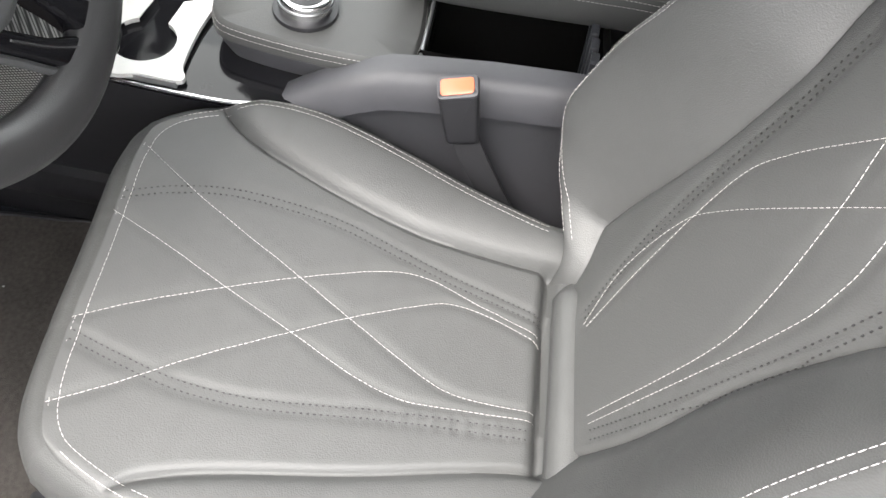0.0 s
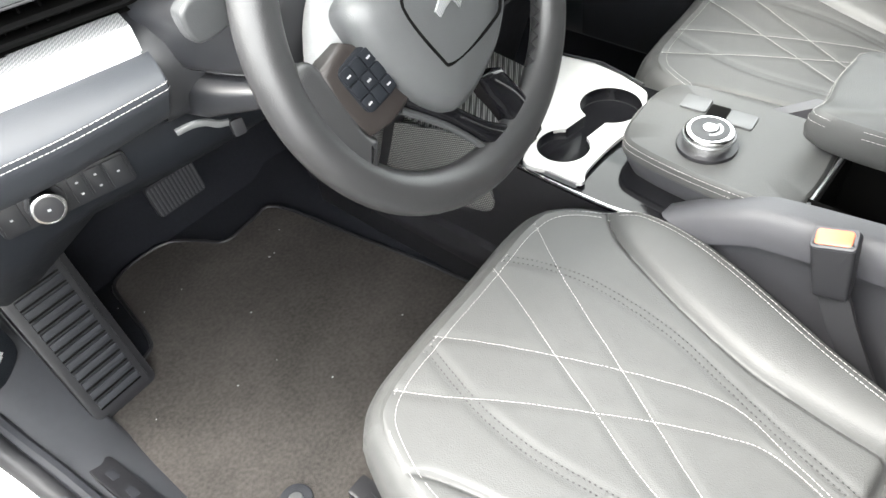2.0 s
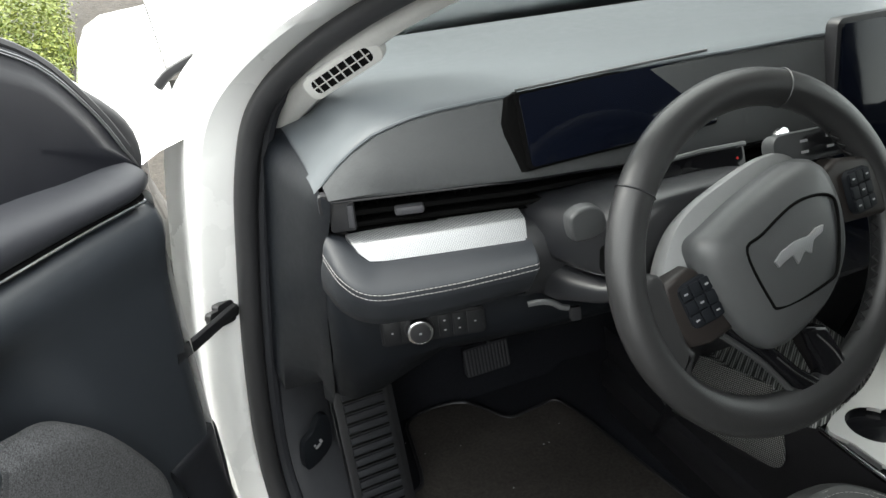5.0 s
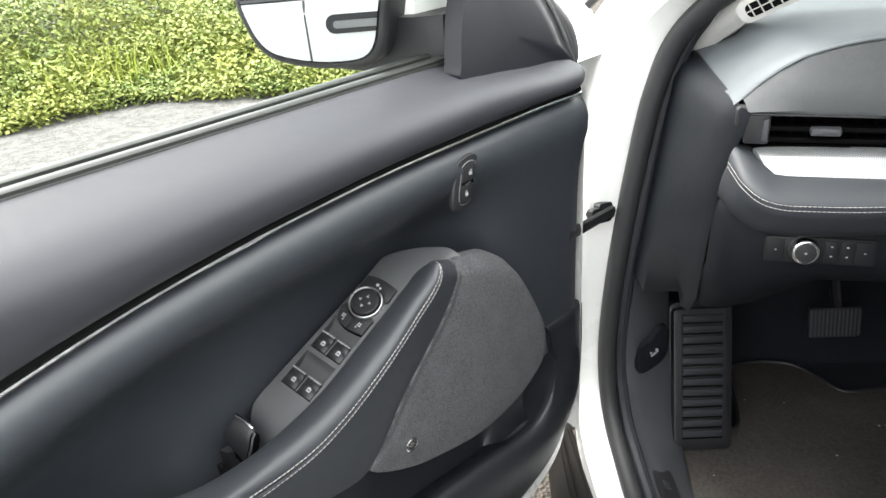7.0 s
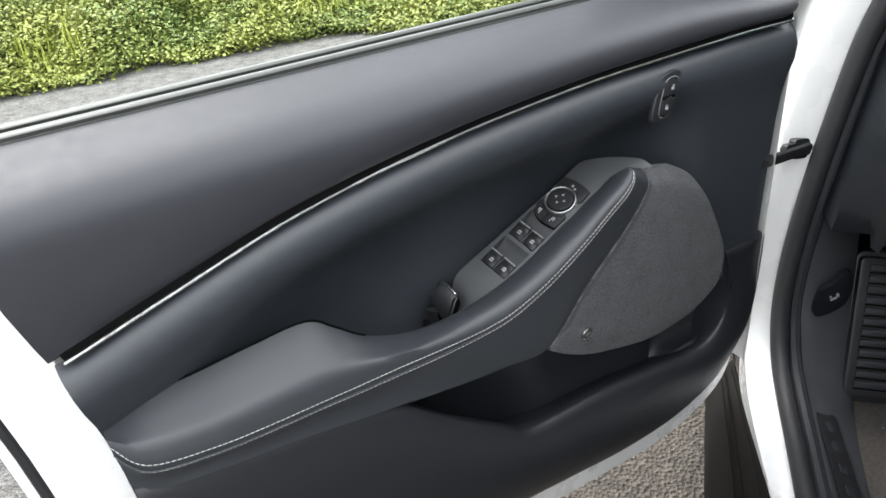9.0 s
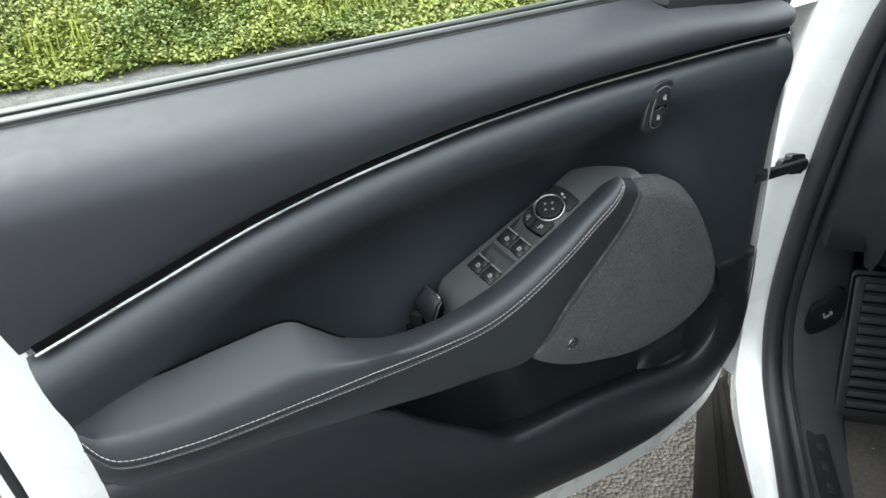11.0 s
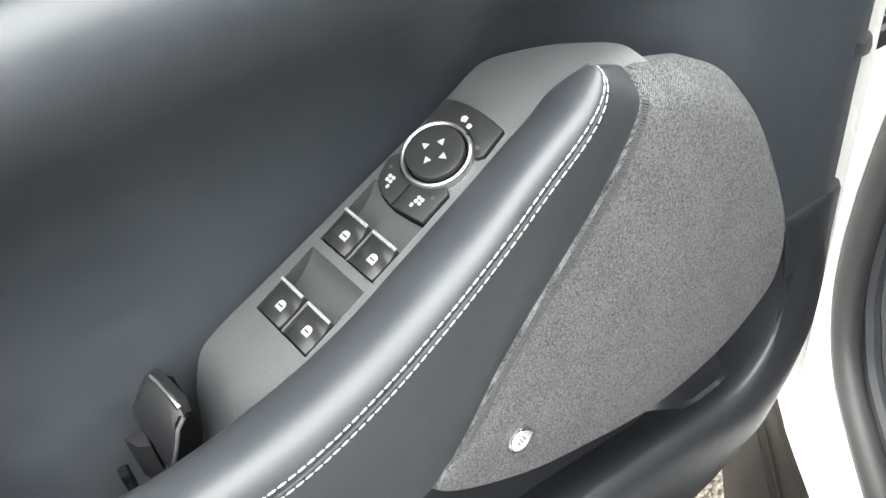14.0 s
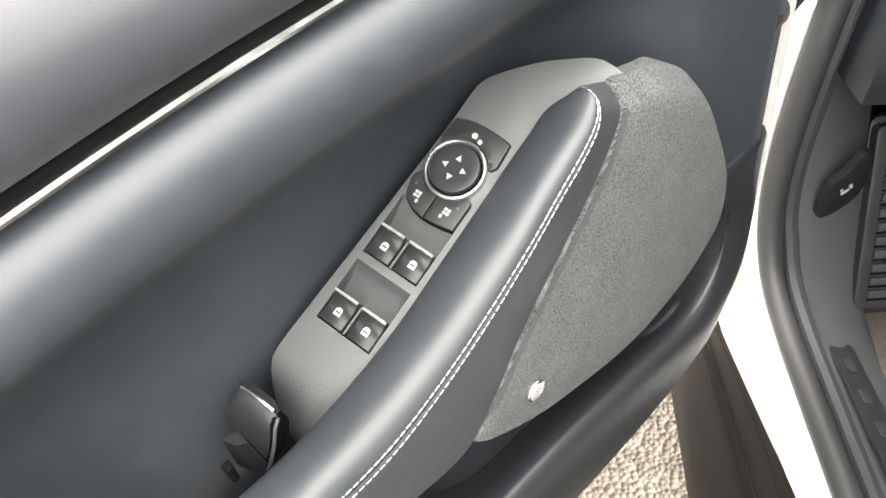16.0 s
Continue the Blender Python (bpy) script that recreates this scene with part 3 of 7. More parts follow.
part("windscreen_pillar", tube(spl([(-0.44, 0.80, 1.06), (-0.36, 0.62, 1.20), (-0.26, 0.42, 1.33), (-0.16, 0.18, 1.42), (-0.07, -0.15, 1.475), (-0.04, -0.6, 1.49)], 6), 0.045, 12, 0.75, (1, 0, 0)), WHITE, body, "white windscreen pillar")
part("pillar_cover", tube(spl([(-0.325, 0.62, 1.135), (-0.275, 0.49, 1.225), (-0.20, 0.36, 1.315), (-0.10, 0.14, 1.40), (-0.02, -0.15, 1.44)], 6), 0.042, 12, 0.6, (1, 0, 0)), HEADLINER, body, "pale cloth-covered windscreen pillar trim")
# unseen roof lining, spread over the whole cabin to keep sky light out
part("roof", loft([[Vector((-0.06, y, 1.50)), Vector((0.08, y, 1.55)), Vector((0.4, y, 1.57)), Vector((0.8, y, 1.55)), Vector((1.0, y, 1.50))] for y in (0.10, -0.5, -1.2, -2.4)], closed=False), HEADLINER, body, "pale roof lining")
screen_ = part("windscreen", loft([[Vector((x, y, z + 0.03 * (1 - ((x - 0.41) / 0.75) ** 2))) for x in (-0.33 + k, 0.05, 0.41, 0.80, 1.15 - k)] for y, z, k in ((0.97, 1.13, 0), (0.6, 1.31, 0.08), (0.1, 1.49, 0.24))], closed=False), GLASS, body, "clear windscreen")
screen_.visible_shadow = False

# unseen tinted windows and tall rear bench, added to cut light in the cabin
part("passenger_window", loft([[Vector((1.16, y, 1.06)), Vector((1.12, y, 1.28)), Vector((1.0, y, 1.50))] for y in (0.5, -0.4, -1.2)], closed=False), DARK_GLASS, body, "tinted passenger side windows").visible_shadow = True
part("rear_bench", loft([[Vector((x, y, z)) for y, z in ((-0.80, 0.36), (-0.80, 0.70), (-1.15, 0.72), (-1.35, 1.25), (-1.5, 1.55))] for x in (-0.36, 0.0, 0.4, 0.8, 1.16)], closed=False), LEATHER, body, "grey rear bench, unseen, raised to the roof to shut out light")
# rear door and side of the car, as the door mirror sees them
part("rear_quarter", loft([[Vector((-0.46 + dx, y, z)) for dx, z in ((0.02, 0.35), (-0.07, 0.55), (-0.085, 0.80), (-0.05, 1.0), (-0.02, 1.13), (0.0, 1.15))] for y in (-0.92, -1.5, -2.0, -2.4)], closed=False), WHITE, body, "white rear side panel")
part("passenger_flank", loft([[Vector((x - k, y, z)) for x, z in ((1.28, 0.15), (1.36, 0.35), (1.375, 0.60), (1.365, 0.85), (1.33, 1.02), (1.235, 1.125))] for y, k in ((2.1, 0.08), (1.6, 0.0), (0.6, 0.0), (-0.6, 0.0), (-1.8, 0.0), (-2.4, 0.06))], closed=False), WHITE, body, "white passenger side of the car")
part("roof_skin", loft([[Vector((x, y, z + k)) for x, z in ((-0.075, 1.515), (0.07, 1.565), (0.4, 1.585), (0.8, 1.565), (1.02, 1.515))] for y, k in ((0.10, -0.012), (-0.3, 0.006), (-1.2, 0.008), (-2.0, -0.02), (-2.3, -0.06))], closed=False), WHITE, body, "white roof panel")
part("tailgate", loft([[Vector((x, y, z)) for x in (-0.46, -0.2, 0.4, 1.05, 1.31)] for y, z in ((-2.40, 0.25), (-2.52, 0.45), (-2.54, 0.80), (-2.46, 1.08), (-2.28, 1.44))], closed=False), WHITE, body, "white tailgate")
part("front_bumper", loft([[Vector((x, y - 0.10 * ((x - 0.41) / 0.9) ** 2, z)) for x in (-0.46, -0.2, 0.4, 1.05, 1.30)] for y, z in ((2.20, 0.92), (2.36, 0.78), (2.42, 0.55), (2.40, 0.28), (2.30, 0.15))], closed=False), WHITE, body, "white front bumper")
# unseen side glass, tinted dark to keep light off the rear cabin
for side, x0, x1 in ((-1, -0.45, -0.07), (1, 1.235, 1.0)):
    part("rear_side_glass", loft([[Vector((x0, y, 1.13)), Vector((x0 + (x1 - x0) * 0.4, y, 1.30)), Vector((x1, y, 1.51))] for y in (-0.96, -2.25)], closed=False), PRIVACY, body, "dark rear side window")
for x in (-0.50, 1.13):
    for y in (1.42, -1.72):
        tyre = part("wheel", slab(circle(0.33, 36), axes((x, y, 0.28), (0, 1, 0), (0, 0, 1)), 0.20, 0.03, 3), RUBBER, body, "black tyre")
        part("rim", slab(circle(0.22, 28), axes((x + (0.201 if x > 0 else -0.005), y, 0.28), (0, 1, 0), (0, 0, 1)), 0.004, 0.001), SATIN, tyre, "grey alloy rim")
part("b_pillar", loft([[Vector((-0.40, y0, z)), Vector((-0.42, y1, z)), Vector((-0.34, y1 + 0.02, z)), Vector((-0.33, y0, z))] for z, y0, y1 in ((0.35, -0.99, -0.88), (1.1, -1.0, -0.90))]), WHITE, body, "white centre pillar")
# unseen pillar trim, set forward and dark to shade the rear of the seat
part("pillar_trim", loft([[Vector((x, y0, z)), Vector((x - 0.03, y1, z)), Vector((x + 0.04, y1 + 0.03, z)), Vector((x + 0.05, y0, z))] for z, x, y0, y1 in ((0.38, -0.36, -1.0, -0.60), (1.1, -0.36, -1.02, -0.60), (1.3, -0.25, -1.04, -0.64), (1.5, -0.09, -1.10, -0.70))]), PLASTIC, body, "charcoal centre pillar trim, unseen, set forward to shade the seat")

# ---- white car parked alongside, seen in the door mirror ----
near_car = thing("parked_car", "silver-white parked car on the gravel alongside", "car", (-2.62, -2.5, -0.05))
near_fix = Matrix.Translation(-near_car.location)


def npart(name, bm, material, parent=None, label=""):
    ob = part(name, bm, material, parent or near_car, label)
    if parent is None:
        ob.matrix_parent_inverse = near_fix
    return ob


def car_ring(y, k, z0, belt):
    """A cross-section of the parked car's lower body."""
    half = [(0.70, z0), (0.80, z0 + 0.10), (0.835, 0.55), (0.825, 0.72), (0.82, 0.80), (0.80, belt - 0.04), (0.77, belt)]
    pts = [(x * k, z) for x, z in half] + [(-x * k, z) for x, z in reversed(half)]
    return [Vector((-2.62 + x, y, z)) for x, z in pts]


npart("lower_body", loft([car_ring(-1.98, 0.80, 0.30, 0.95), car_ring(-1.90, 0.95, 0.22, 1.04), car_ring(-1.60, 1.0, 0.15, 1.07), car_ring(0.05, 1.0, 0.13, 1.06), car_ring(1.45, 1.0, 0.15, 1.02), car_ring(2.35, 0.95, 0.2, 0.88), car_ring(2.60, 0.8, 0.3, 0.7)]), PALE, None, "silver-white lower body")
npart("cabin", loft([[Vector((-2.62 + s * w, y, z)) for s, w, z in ((1, 0.75, 1.06), (1, 0.68, 1.22), (1, 0.58, zt), (-1, 0.58, zt), (-1, 0.68, 1.22), (-1, 0.75, 1.06))] for y, zt in ((-1.85, 1.12), (-1.60, 1.40), (-0.35, 1.47), (0.45, 1.44), (1.35, 1.08))]), PALE, None, "silver-white roof and pillars")
for y0, y1 in ((-1.55, -0.86), (-0.76, -0.05), (0.03, 0.80)):
    npart("side_window", loft([[Vector((-2.62 + w, y, z)) for w, z in ((0.757, 1.075), (0.69, 1.22), (0.625, 1.36))] for y in (y0, y1)], closed=False), GLOSS, None, "dark side window")
npart("belt_strip", tube([Vector((-1.855, y, 1.070)) for y in (-1.75, -0.5, 0.85)], 0.008, 6), BLACK, None, "black belt strip")
for y in (-0.78, 0.05):
    npart("door_gap", tube([Vector((-1.800 + dx, y + 0.03 * (z - 0.8), z)) for dx, z in ((0.006, 0.55), (0.002, 0.72), (-0.002, 0.80), (-0.022, 1.02), (-0.045, 1.062))], 0.0045, 6), BLACK, None, "dark door gap")
npart("door_handle", slab(rrect(0.22, 0.024, 0.011), axes((-1.806, -0.975, 0.985), (0, -1, 0), (0, 0, 1)), 0.030, 0.010), SATIN, None, "grey door handle")
npart("handle_cup", slab(rrect(0.27, 0.062, 0.030), axes((-1.812, -0.975, 0.987), (0, -1, 0), (0, 0, 1)), 0.003, 0.001), BLACK, None)
for x in (-1.86, -3.38):
    for y in (-1.35, 1.75):
        w = npart("wheel", slab(circle(0.32, 32), axes((x - 0.09, y, 0.27), (0, 1, 0), (0, 0, 1)), 0.18, 0.03, 3), RUBBER, None, "black tyre")
        npart("rim", slab(circle(0.21, 24), axes((x + (0.092 if x > -2.6 else -0.095), y, 0.27), (0, 1, 0), (0, 0, 1)), 0.004, 0.001), SATIN, w, "grey alloy rim")

near_car.matrix_world = Matrix.Translation((-1.92, -0.74, 0)) @ Matrix.Rotation(radians(52), 4, "Z") @ Matrix.Translation((1.80, 0.86, 0)) @ Matrix.Translation(near_car.location)

# ---- driver's door: u runs from hinge to latch, n into the car ----
HINGE, DU, DN = Vector((-0.51, 0.41, 0)), Vector((-0.644, -0.765, 0)), Vector((0.765, -0.644, 0))


def D(u, n, z):
    return HINGE + DU * u + DN * n + Vector((0, 0, z))


def door_pose(u, n, z, turn=0.0, tip=0.0):
    """On the door: x to the hinge side, y up, z into the car; turned and tipped by degrees."""
    m = Matrix((-DU, Vector((0, 0, 1)), DN)).transposed().to_4x4()
    m.translation = D(u, n, z)
    return m @ pose(0, 0, 0, tip, 0, 0) @ pose(0, 0, 0, 0, 0, turn)


door = thing("driver_door", "open front car door with navy-black trim and white shell", "car door", D(0, 0, 0.4))
door_fix = Matrix.Translation(-door.location)


def dpart(name, bm, material, parent=None, label="", smooth=40):
    """A part of the door, built in world places."""
    ob = part(name, bm, material, parent or door, label, smooth)
    if parent is None:
        ob.matrix_parent_inverse = door_fix
    return ob


ZS = [(-0.03, 1.117), (0.13, 1.122), (0.33, 1.121), (0.5, 1.113), (0.63, 1.100), (0.76, 1.078), (0.89, 1.043), (1.0, 1.012), (1.05, 1.0)]
BOWL = [(0.0, 0.0), (0.155, 0.01), (0.19, 0.16), (0.225, 0.55), (0.27, 0.85), (0.33, 0.95), (0.42, 0.98), (0.60, 1.0), (0.78, 0.75), (0.92, 0.38), (1.02, 0.2)]
PAD_TOP = [(-0.03, 1.166), (0.06, 1.169), (0.14, 1.179), (0.22, 1.187), (0.32, 1.188)]
REAR = [(0.40, 0.975), (0.80, 0.979), (0.90, 0.983), (1.0, 0.996), (1.08, 1.012), (1.20, 1.03)]


def stations(z0=0.0):
    return [-0.012 + 1.012 * i / 60 for i in range(61)]


def edge_u(u, z):
    """Pull the last stations onto the door's slanted rear edge."""
    k = max(0.0, (u - 0.6) / 0.4)
    return u + k * (val(REAR, z) - 1.0)


def build_pad():
    """Upper pad, from the bright strip up and over to the window."""
    rows = []
    for u in stations():
        zs, top = val(ZS, u), val(PAD_TOP, u)
        h = top - zs
        fr = max(0.0, (0.05 - u) / 0.06)
        g = min(1.0, h / 0.095)
        shelf = [(-0.062, 0.016), (-0.050, 0.0165), (-0.040, 0.014), (-0.031, 0.008), (-0.024, -0.002), (-0.019, -0.013), (-0.0145, -0.027), (-0.010, -0.044), (-0.0055, -0.060), (-0.002, -0.073), (0.0, -0.082), (-0.004, -0.094)]
        low = -0.062 * g
        prof = [(zs, -0.012), (zs + 0.004, -0.003), (zs + 0.008, 0.003), (zs + 0.2 * (h + low) + 0.005, 0.008), (zs + 0.6 * (h + low) + 0.002, 0.0135)] + [(top + dz * g, n) for dz, n in shelf]
        rows.append([D(edge_u(u, z), n - 0.02 * fr * fr, z) for z, n in prof])
    return loft(rows, closed=False)


def build_mid():
    """Middle panel below the strip, rolling into the hollow behind the armrest."""
    rows = []
    for u in [-0.027, -0.024, -0.018] + stations():
        zs, b = val(ZS, u) - 0.0035, val(BOWL, u)
        prof = [(zs - 0.002, -0.012), (zs - 0.006, 0.000), (zs - 0.014, 0.008), (zs - 0.028, 0.013), (zs - 0.048, 0.012 - 0.004 * b), (zs - 0.075, 0.004 - 0.026 * b), (zs - 0.105, -0.001 - 0.056 * b), (zs - 0.14, -0.003 - 0.077 * b), (zs - 0.19, -0.004 - 0.088 * b)]
        lowest = 0.72 if u < 0.3 else 0.76 if u < 0.66 else 0.55
        z9 = zs - 0.19
        for k in (0.3, 0.6, 1.0):
            prof.append((z9 + (lowest - z9) * k, -0.005 - 0.088 * b * (1 - 0.35 * k)))
        if u < 0.0:
            prof = [(z, n - 0.012 * (-u / 0.012) ** 2 if u > -0.02 else n - 0.03 - 0.4 * (-0.018 - u)) for z, n in prof]
        rows.append([D(edge_u(u, z), n, z) for z, n in prof])
    return loft(rows, closed=False)


dpart("upper_pad", build_pad(), DOOR_PAD, None, "warm black padded upper door trim")
dpart("middle_panel", build_mid(), DOOR_SOFT, None, "navy-black soft door panel with a hollow")


def strip_curve(dz, n, u0=0.012, u1=0.992):
    return [D(edge_u(u0 + (u1 - u0) * i / 80, 1.0) if u1 > 0.9 else u0 + (u1 - u0) * i / 80, n, val(ZS, u0 + (u1 - u0) * i / 80) + dz) for i in range(81)]


# black tube stands in for the shade that the pad's overhang casts
dpart("strip_shade", tube(strip_curve(0.0062, -0.0005), 0.0058, 8), VOID, None, "black band for the pad's overhang shade above the bright strip")
dpart("bright_strip", tube(strip_curve(0.0008, 0.0042), 0.0026, 8), CHROME, None, "thin bright metal trim strip")

# armrest: inner edge, stitched seam and lower edge, from the rear to the raised tip, each as (u, n, z)
ARM_I = spl([(0.983, -0.02, 0.922), (0.94, -0.02, 0.934), (0.889, -0.02, 0.936), (0.829, -0.02, 0.941), (0.765, -0.02, 0.943), (0.735, -0.014, 0.925), (0.705, -0.006, 0.904), (0.655, -0.004, 0.885), (0.593, -0.006, 0.879),
             (0.535, -0.010, 0.884), (0.484, -0.012, 0.898), (0.435, -0.013, 0.921), (0.392, -0.013, 0.943), (0.362, -0.013, 0.959), (0.346, -0.012, 0.968), (0.336, -0.010, 0.977), (0.329, -0.005, 0.984), (0.324, 0.001, 0.988)], 5)
ARM_S = spl([(0.981, 0.018, 0.910), (0.958, 0.030, 0.884), (0.895, 0.036, 0.875), (0.83, 0.036, 0.871), (0.78, 0.036, 0.870), (0.735, 0.036, 0.868), (0.69, 0.036, 0.867), (0.64, 0.036, 0.866), (0.585, 0.036, 0.867),
             (0.535, 0.036, 0.872), (0.488, 0.035, 0.887), (0.445, 0.035, 0.909), (0.405, 0.034, 0.932), (0.372, 0.033, 0.954), (0.348, 0.032, 0.969), (0.3335, 0.031, 0.983), (0.326, 0.025, 0.9930), (0.320, 0.012, 0.9945)], 5)
ARM_L = spl([(0.978, 0.010, 0.858), (0.95, 0.020, 0.848), (0.885, 0.026, 0.842), (0.83, 0.026, 0.836), (0.78, 0.026, 0.828), (0.735, 0.026, 0.820), (0.69, 0.026, 0.813), (0.64, 0.026, 0.804), (0.585, 0.026, 0.796),
             (0.535, 0.026, 0.791), (0.476, 0.024, 0.783), (0.438, 0.021, 0.806), (0.401, 0.020, 0.848), (0.360, 0.020, 0.886), (0.327, 0.020, 0.917), (0.304, 0.020, 0.944), (0.291, 0.019, 0.966), (0.293, 0.008, 0.984)], 5)
UP = Vector((0, 0, 1))


def rearward(u):
    return max(0.0, min(1.0, (u - 0.58) / 0.15))


def roll_at(a, s, t):
    """A point of the padded roll, t from its inner edge to the seam."""
    A, S = D(*a), D(*s)
    k = rearward(a.x)
    w = (S - A).length
    high = min(0.016 + 0.0065 * max(0.0, min(1.0, (0.41 - a.x) / 0.05)), 0.40 * w)
    front = (DN * 0.58 + UP * 0.82) * (high * max(0.0, math.sin(math.pi * t)) ** 0.8)
    rear = DN * (0.012 * math.sin(math.pi * t)) + UP * (0.002 * math.sin(math.pi * t) + 0.015 * math.sin(math.pi * t ** 3))
    return A.lerp(S, t) + front.lerp(rear, k)


def flank_at(s, l, t):
    """A point of the armrest's flank, t from the seam to the lower edge."""
    return D(*s).lerp(D(*l), t) + DN * (0.0015 * math.sin(math.pi * t) * (1 - rearward(s.x)) - 0.004 * math.sin(math.pi * t) * rearward(s.x))


def build_armrest():
    rows = []
    for a, s, l in zip(ARM_I, ARM_S, ARM_L):
        A, S, L = D(*a), D(*s), D(*l)
        M = [roll_at(a, s, t) for t in (0.05, 0.12, 0.22, 0.34, 0.47, 0.60, 0.73, 0.85, 0.94)]
        F = [flank_at(s, l, t) for t in (0.06, 0.2, 0.4, 0.6, 0.8, 0.95)]
        front = 1 - rearward(a.x)
        rows.append([A - DN * 0.012 - UP * 0.040, A - DN * 0.003 - UP * 0.006, A, *M, S - DN * 0.0008, *F, L, L - DN * (0.05 - 0.03 * front) + UP * (0.01 - 0.022 * front)])
    last = rows[-1]
    mid = sum((last[i] for i in range(2, 20)), Vector((0, 0, 0))) / 18
    for k, dz in ((0.93, 0.0012), (0.7, 0.0022), (0.35, 0.0026)):
        rows.append([mid + (p - mid) * k + UP * dz for p in last])
    return loft(rows)


arm = dpart("armrest", build_armrest(), ARM_SOFT, None, "padded black armrest with double white stitching", 50)
seam = [[], []]
for a, s, l in zip(ARM_I, ARM_S, ARM_L):
    w, v = (D(*s) - D(*a)).length, (D(*l) - D(*s)).length
    seam[0].append(roll_at(a, s, 1 - min(0.4, 0.0027 / w)) + (DN * 0.6 + UP * 0.8) * 0.0006)
    seam[1].append(flank_at(s, l, min(0.4, 0.0029 / v)) + DN * 0.0007 + UP * 0.0003)
dpart("stitching", stitches(seam, 0.0046, 0.0009, 0.00054), THREAD, arm, "white thread")
dpart("seam_ridge", tube([D(p.x, p.y + 0.0004, p.z + 0.0004) for p in ARM_S], 0.0009, 6), ARM_SOFT, arm)
dpart("armrest_joint", tube([D(p.x, p.y + 0.001, p.z + 0.0008) for p in ARM_I if p.x > 0.70], 0.0013, 6), VOID, arm, "dark joint behind the armrest")

# speaker cover: a cloth face with a broad rounded shoulder along its top
SPK = spl([(0.464, 0.020, 0.780), (0.439, 0.022, 0.804), (0.403, 0.023, 0.846), (0.362, 0.023, 0.885), (0.329, 0.023, 0.916), (0.306, 0.023, 0.942), (0.292, 0.021, 0.966), (0.287, 0.014, 0.980), (0.268, 0.011, 0.980), (0.234, 0.011, 0.970), (0.206, 0.012, 0.953), (0.182, 0.013, 0.928),
           (0.158, 0.014, 0.894), (0.129, 0.015, 0.838), (0.113, 0.017, 0.793), (0.114, 0.017, 0.752), (0.133, 0.017, 0.730), (0.183, 0.018, 0.710), (0.270, 0.019, 0.707), (0.341, 0.020, 0.721), (0.405, 0.020, 0.742)], 4, True)


def build_speaker():
    c = Vector((0.285, 0.0, 0.845))
    rounded = []
    for p in SPK:
        top = max(0.0, min(1.0, (p.z - 0.925) / 0.03)) * max(0.0, min(1.0, (0.305 - p.x) / 0.02))
        side = max(0.0, min(1.0, (0.23 - p.x) / 0.06))
        rounded.append(0.0025 + 0.017 * top + 0.006 * side)
    n = len(SPK)
    for _ in range(3):
        rounded = [(rounded[i - 1] + 2 * rounded[i] + rounded[(i + 1) % n]) / 4 for i in range(n)]
    rings = []
    for inset, deep in ((0.0, -0.045), (0.0, -0.004), (0.12, 0.0), (0.4, 0.35), (0.75, 0.75), (1.0, 0.93), (1.5, 1.0)):
        ring = []
        for p, r in zip(SPK, rounded):
            d = Vector((c.x - p.x, 0, c.z - p.z)).normalized()
            q = Vector((p.x, 0, p.z)) + d * (r * inset)
            face = 0.0245 - 0.004 * max(0.0, 0.25 - q.x) / 0.13
            wall = deep * (1 - 0.72 * max(0.0, min(1.0, (p.z - 0.90) / 0.05)) * max(0.0, min(1.0, (p.x - 0.13) / 0.12)))
            ring.append(D(q.x, p.y + wall if deep < 0 else p.y + (face - p.y) * deep, q.z))
        rings.append(ring)
    for k in (0.7, 0.4, 0.15):
        rings.append([D(c.x + (p.x - c.x) * k, 0.0247 - 0.004 * max(0.0, 0.25 - (c.x + (p.x - c.x) * k)) / 0.13, c.z + (p.z - c.z) * k) for p in SPK])
    bm = loft(rings, caps=False)
    bm.faces.new(list(bm.verts)[-n:])
    return bm


spk = dpart("speaker_cover", build_speaker(), SPEAKER, None, "grey cloth-covered speaker panel", 60)
cord = bmesh.new()
EDGE_RUN = [p for p in SPK if p.z > 0.79 and p.x > 0.29 and p.y > 0.018]
for a, b in zip(EDGE_RUN, EDGE_RUN[1:]):
    steps = max(1, round((b - a).length / 0.0016))
    for k in range(steps):
        p = a.lerp(b, k / steps)
        tube([D(p.x + 0.0012, p.y + 0.0012, p.z + 0.0002), D(p.x - 0.0006, p.y + 0.0026, p.z - 0.0008), D(p.x - 0.0030, p.y + 0.0024, p.z - 0.0020)], 0.00062, 5, bm=cord)
dpart("edge_binding", cord, BINDING, spk, "ribbed grey edge binding")
badge = dpart("badge", slab(circle(0.0098, 28), door_pose(0.401, 0.0246, 0.780), 0.0032, 0.0012), CHROME, spk, "small round metal badge")
dpart("badge_face", slab(circle(0.0078, 24), door_pose(0.401, 0.0279, 0.780), 0.0004, 0), CHROME, badge)
for k in (-0.003, 0.0, 0.003):
    dpart("badge_mark", slab(rrect(0.0011, 0.0050, 0.0004), door_pose(0.401, 0.0283, 0.780, 25) @ pose(k * 0.8, 0, 0), 0.0002, 0), SATIN, badge)

# switch pod behind the armrest
POD_T = axes(D(0.445, -0.040, 0.924), -DU * 0.895 + UP * 0.446, DU * 0.138 - DN * 0.951 + UP * 0.277)


def pod_pose(a, b, c=0.0, turn=0.0):
    """On the switch pod: a along it towards the hinge, b across it to the window, c out of it."""
    return POD_T @ pose(a, b, c, 0, 0, turn)


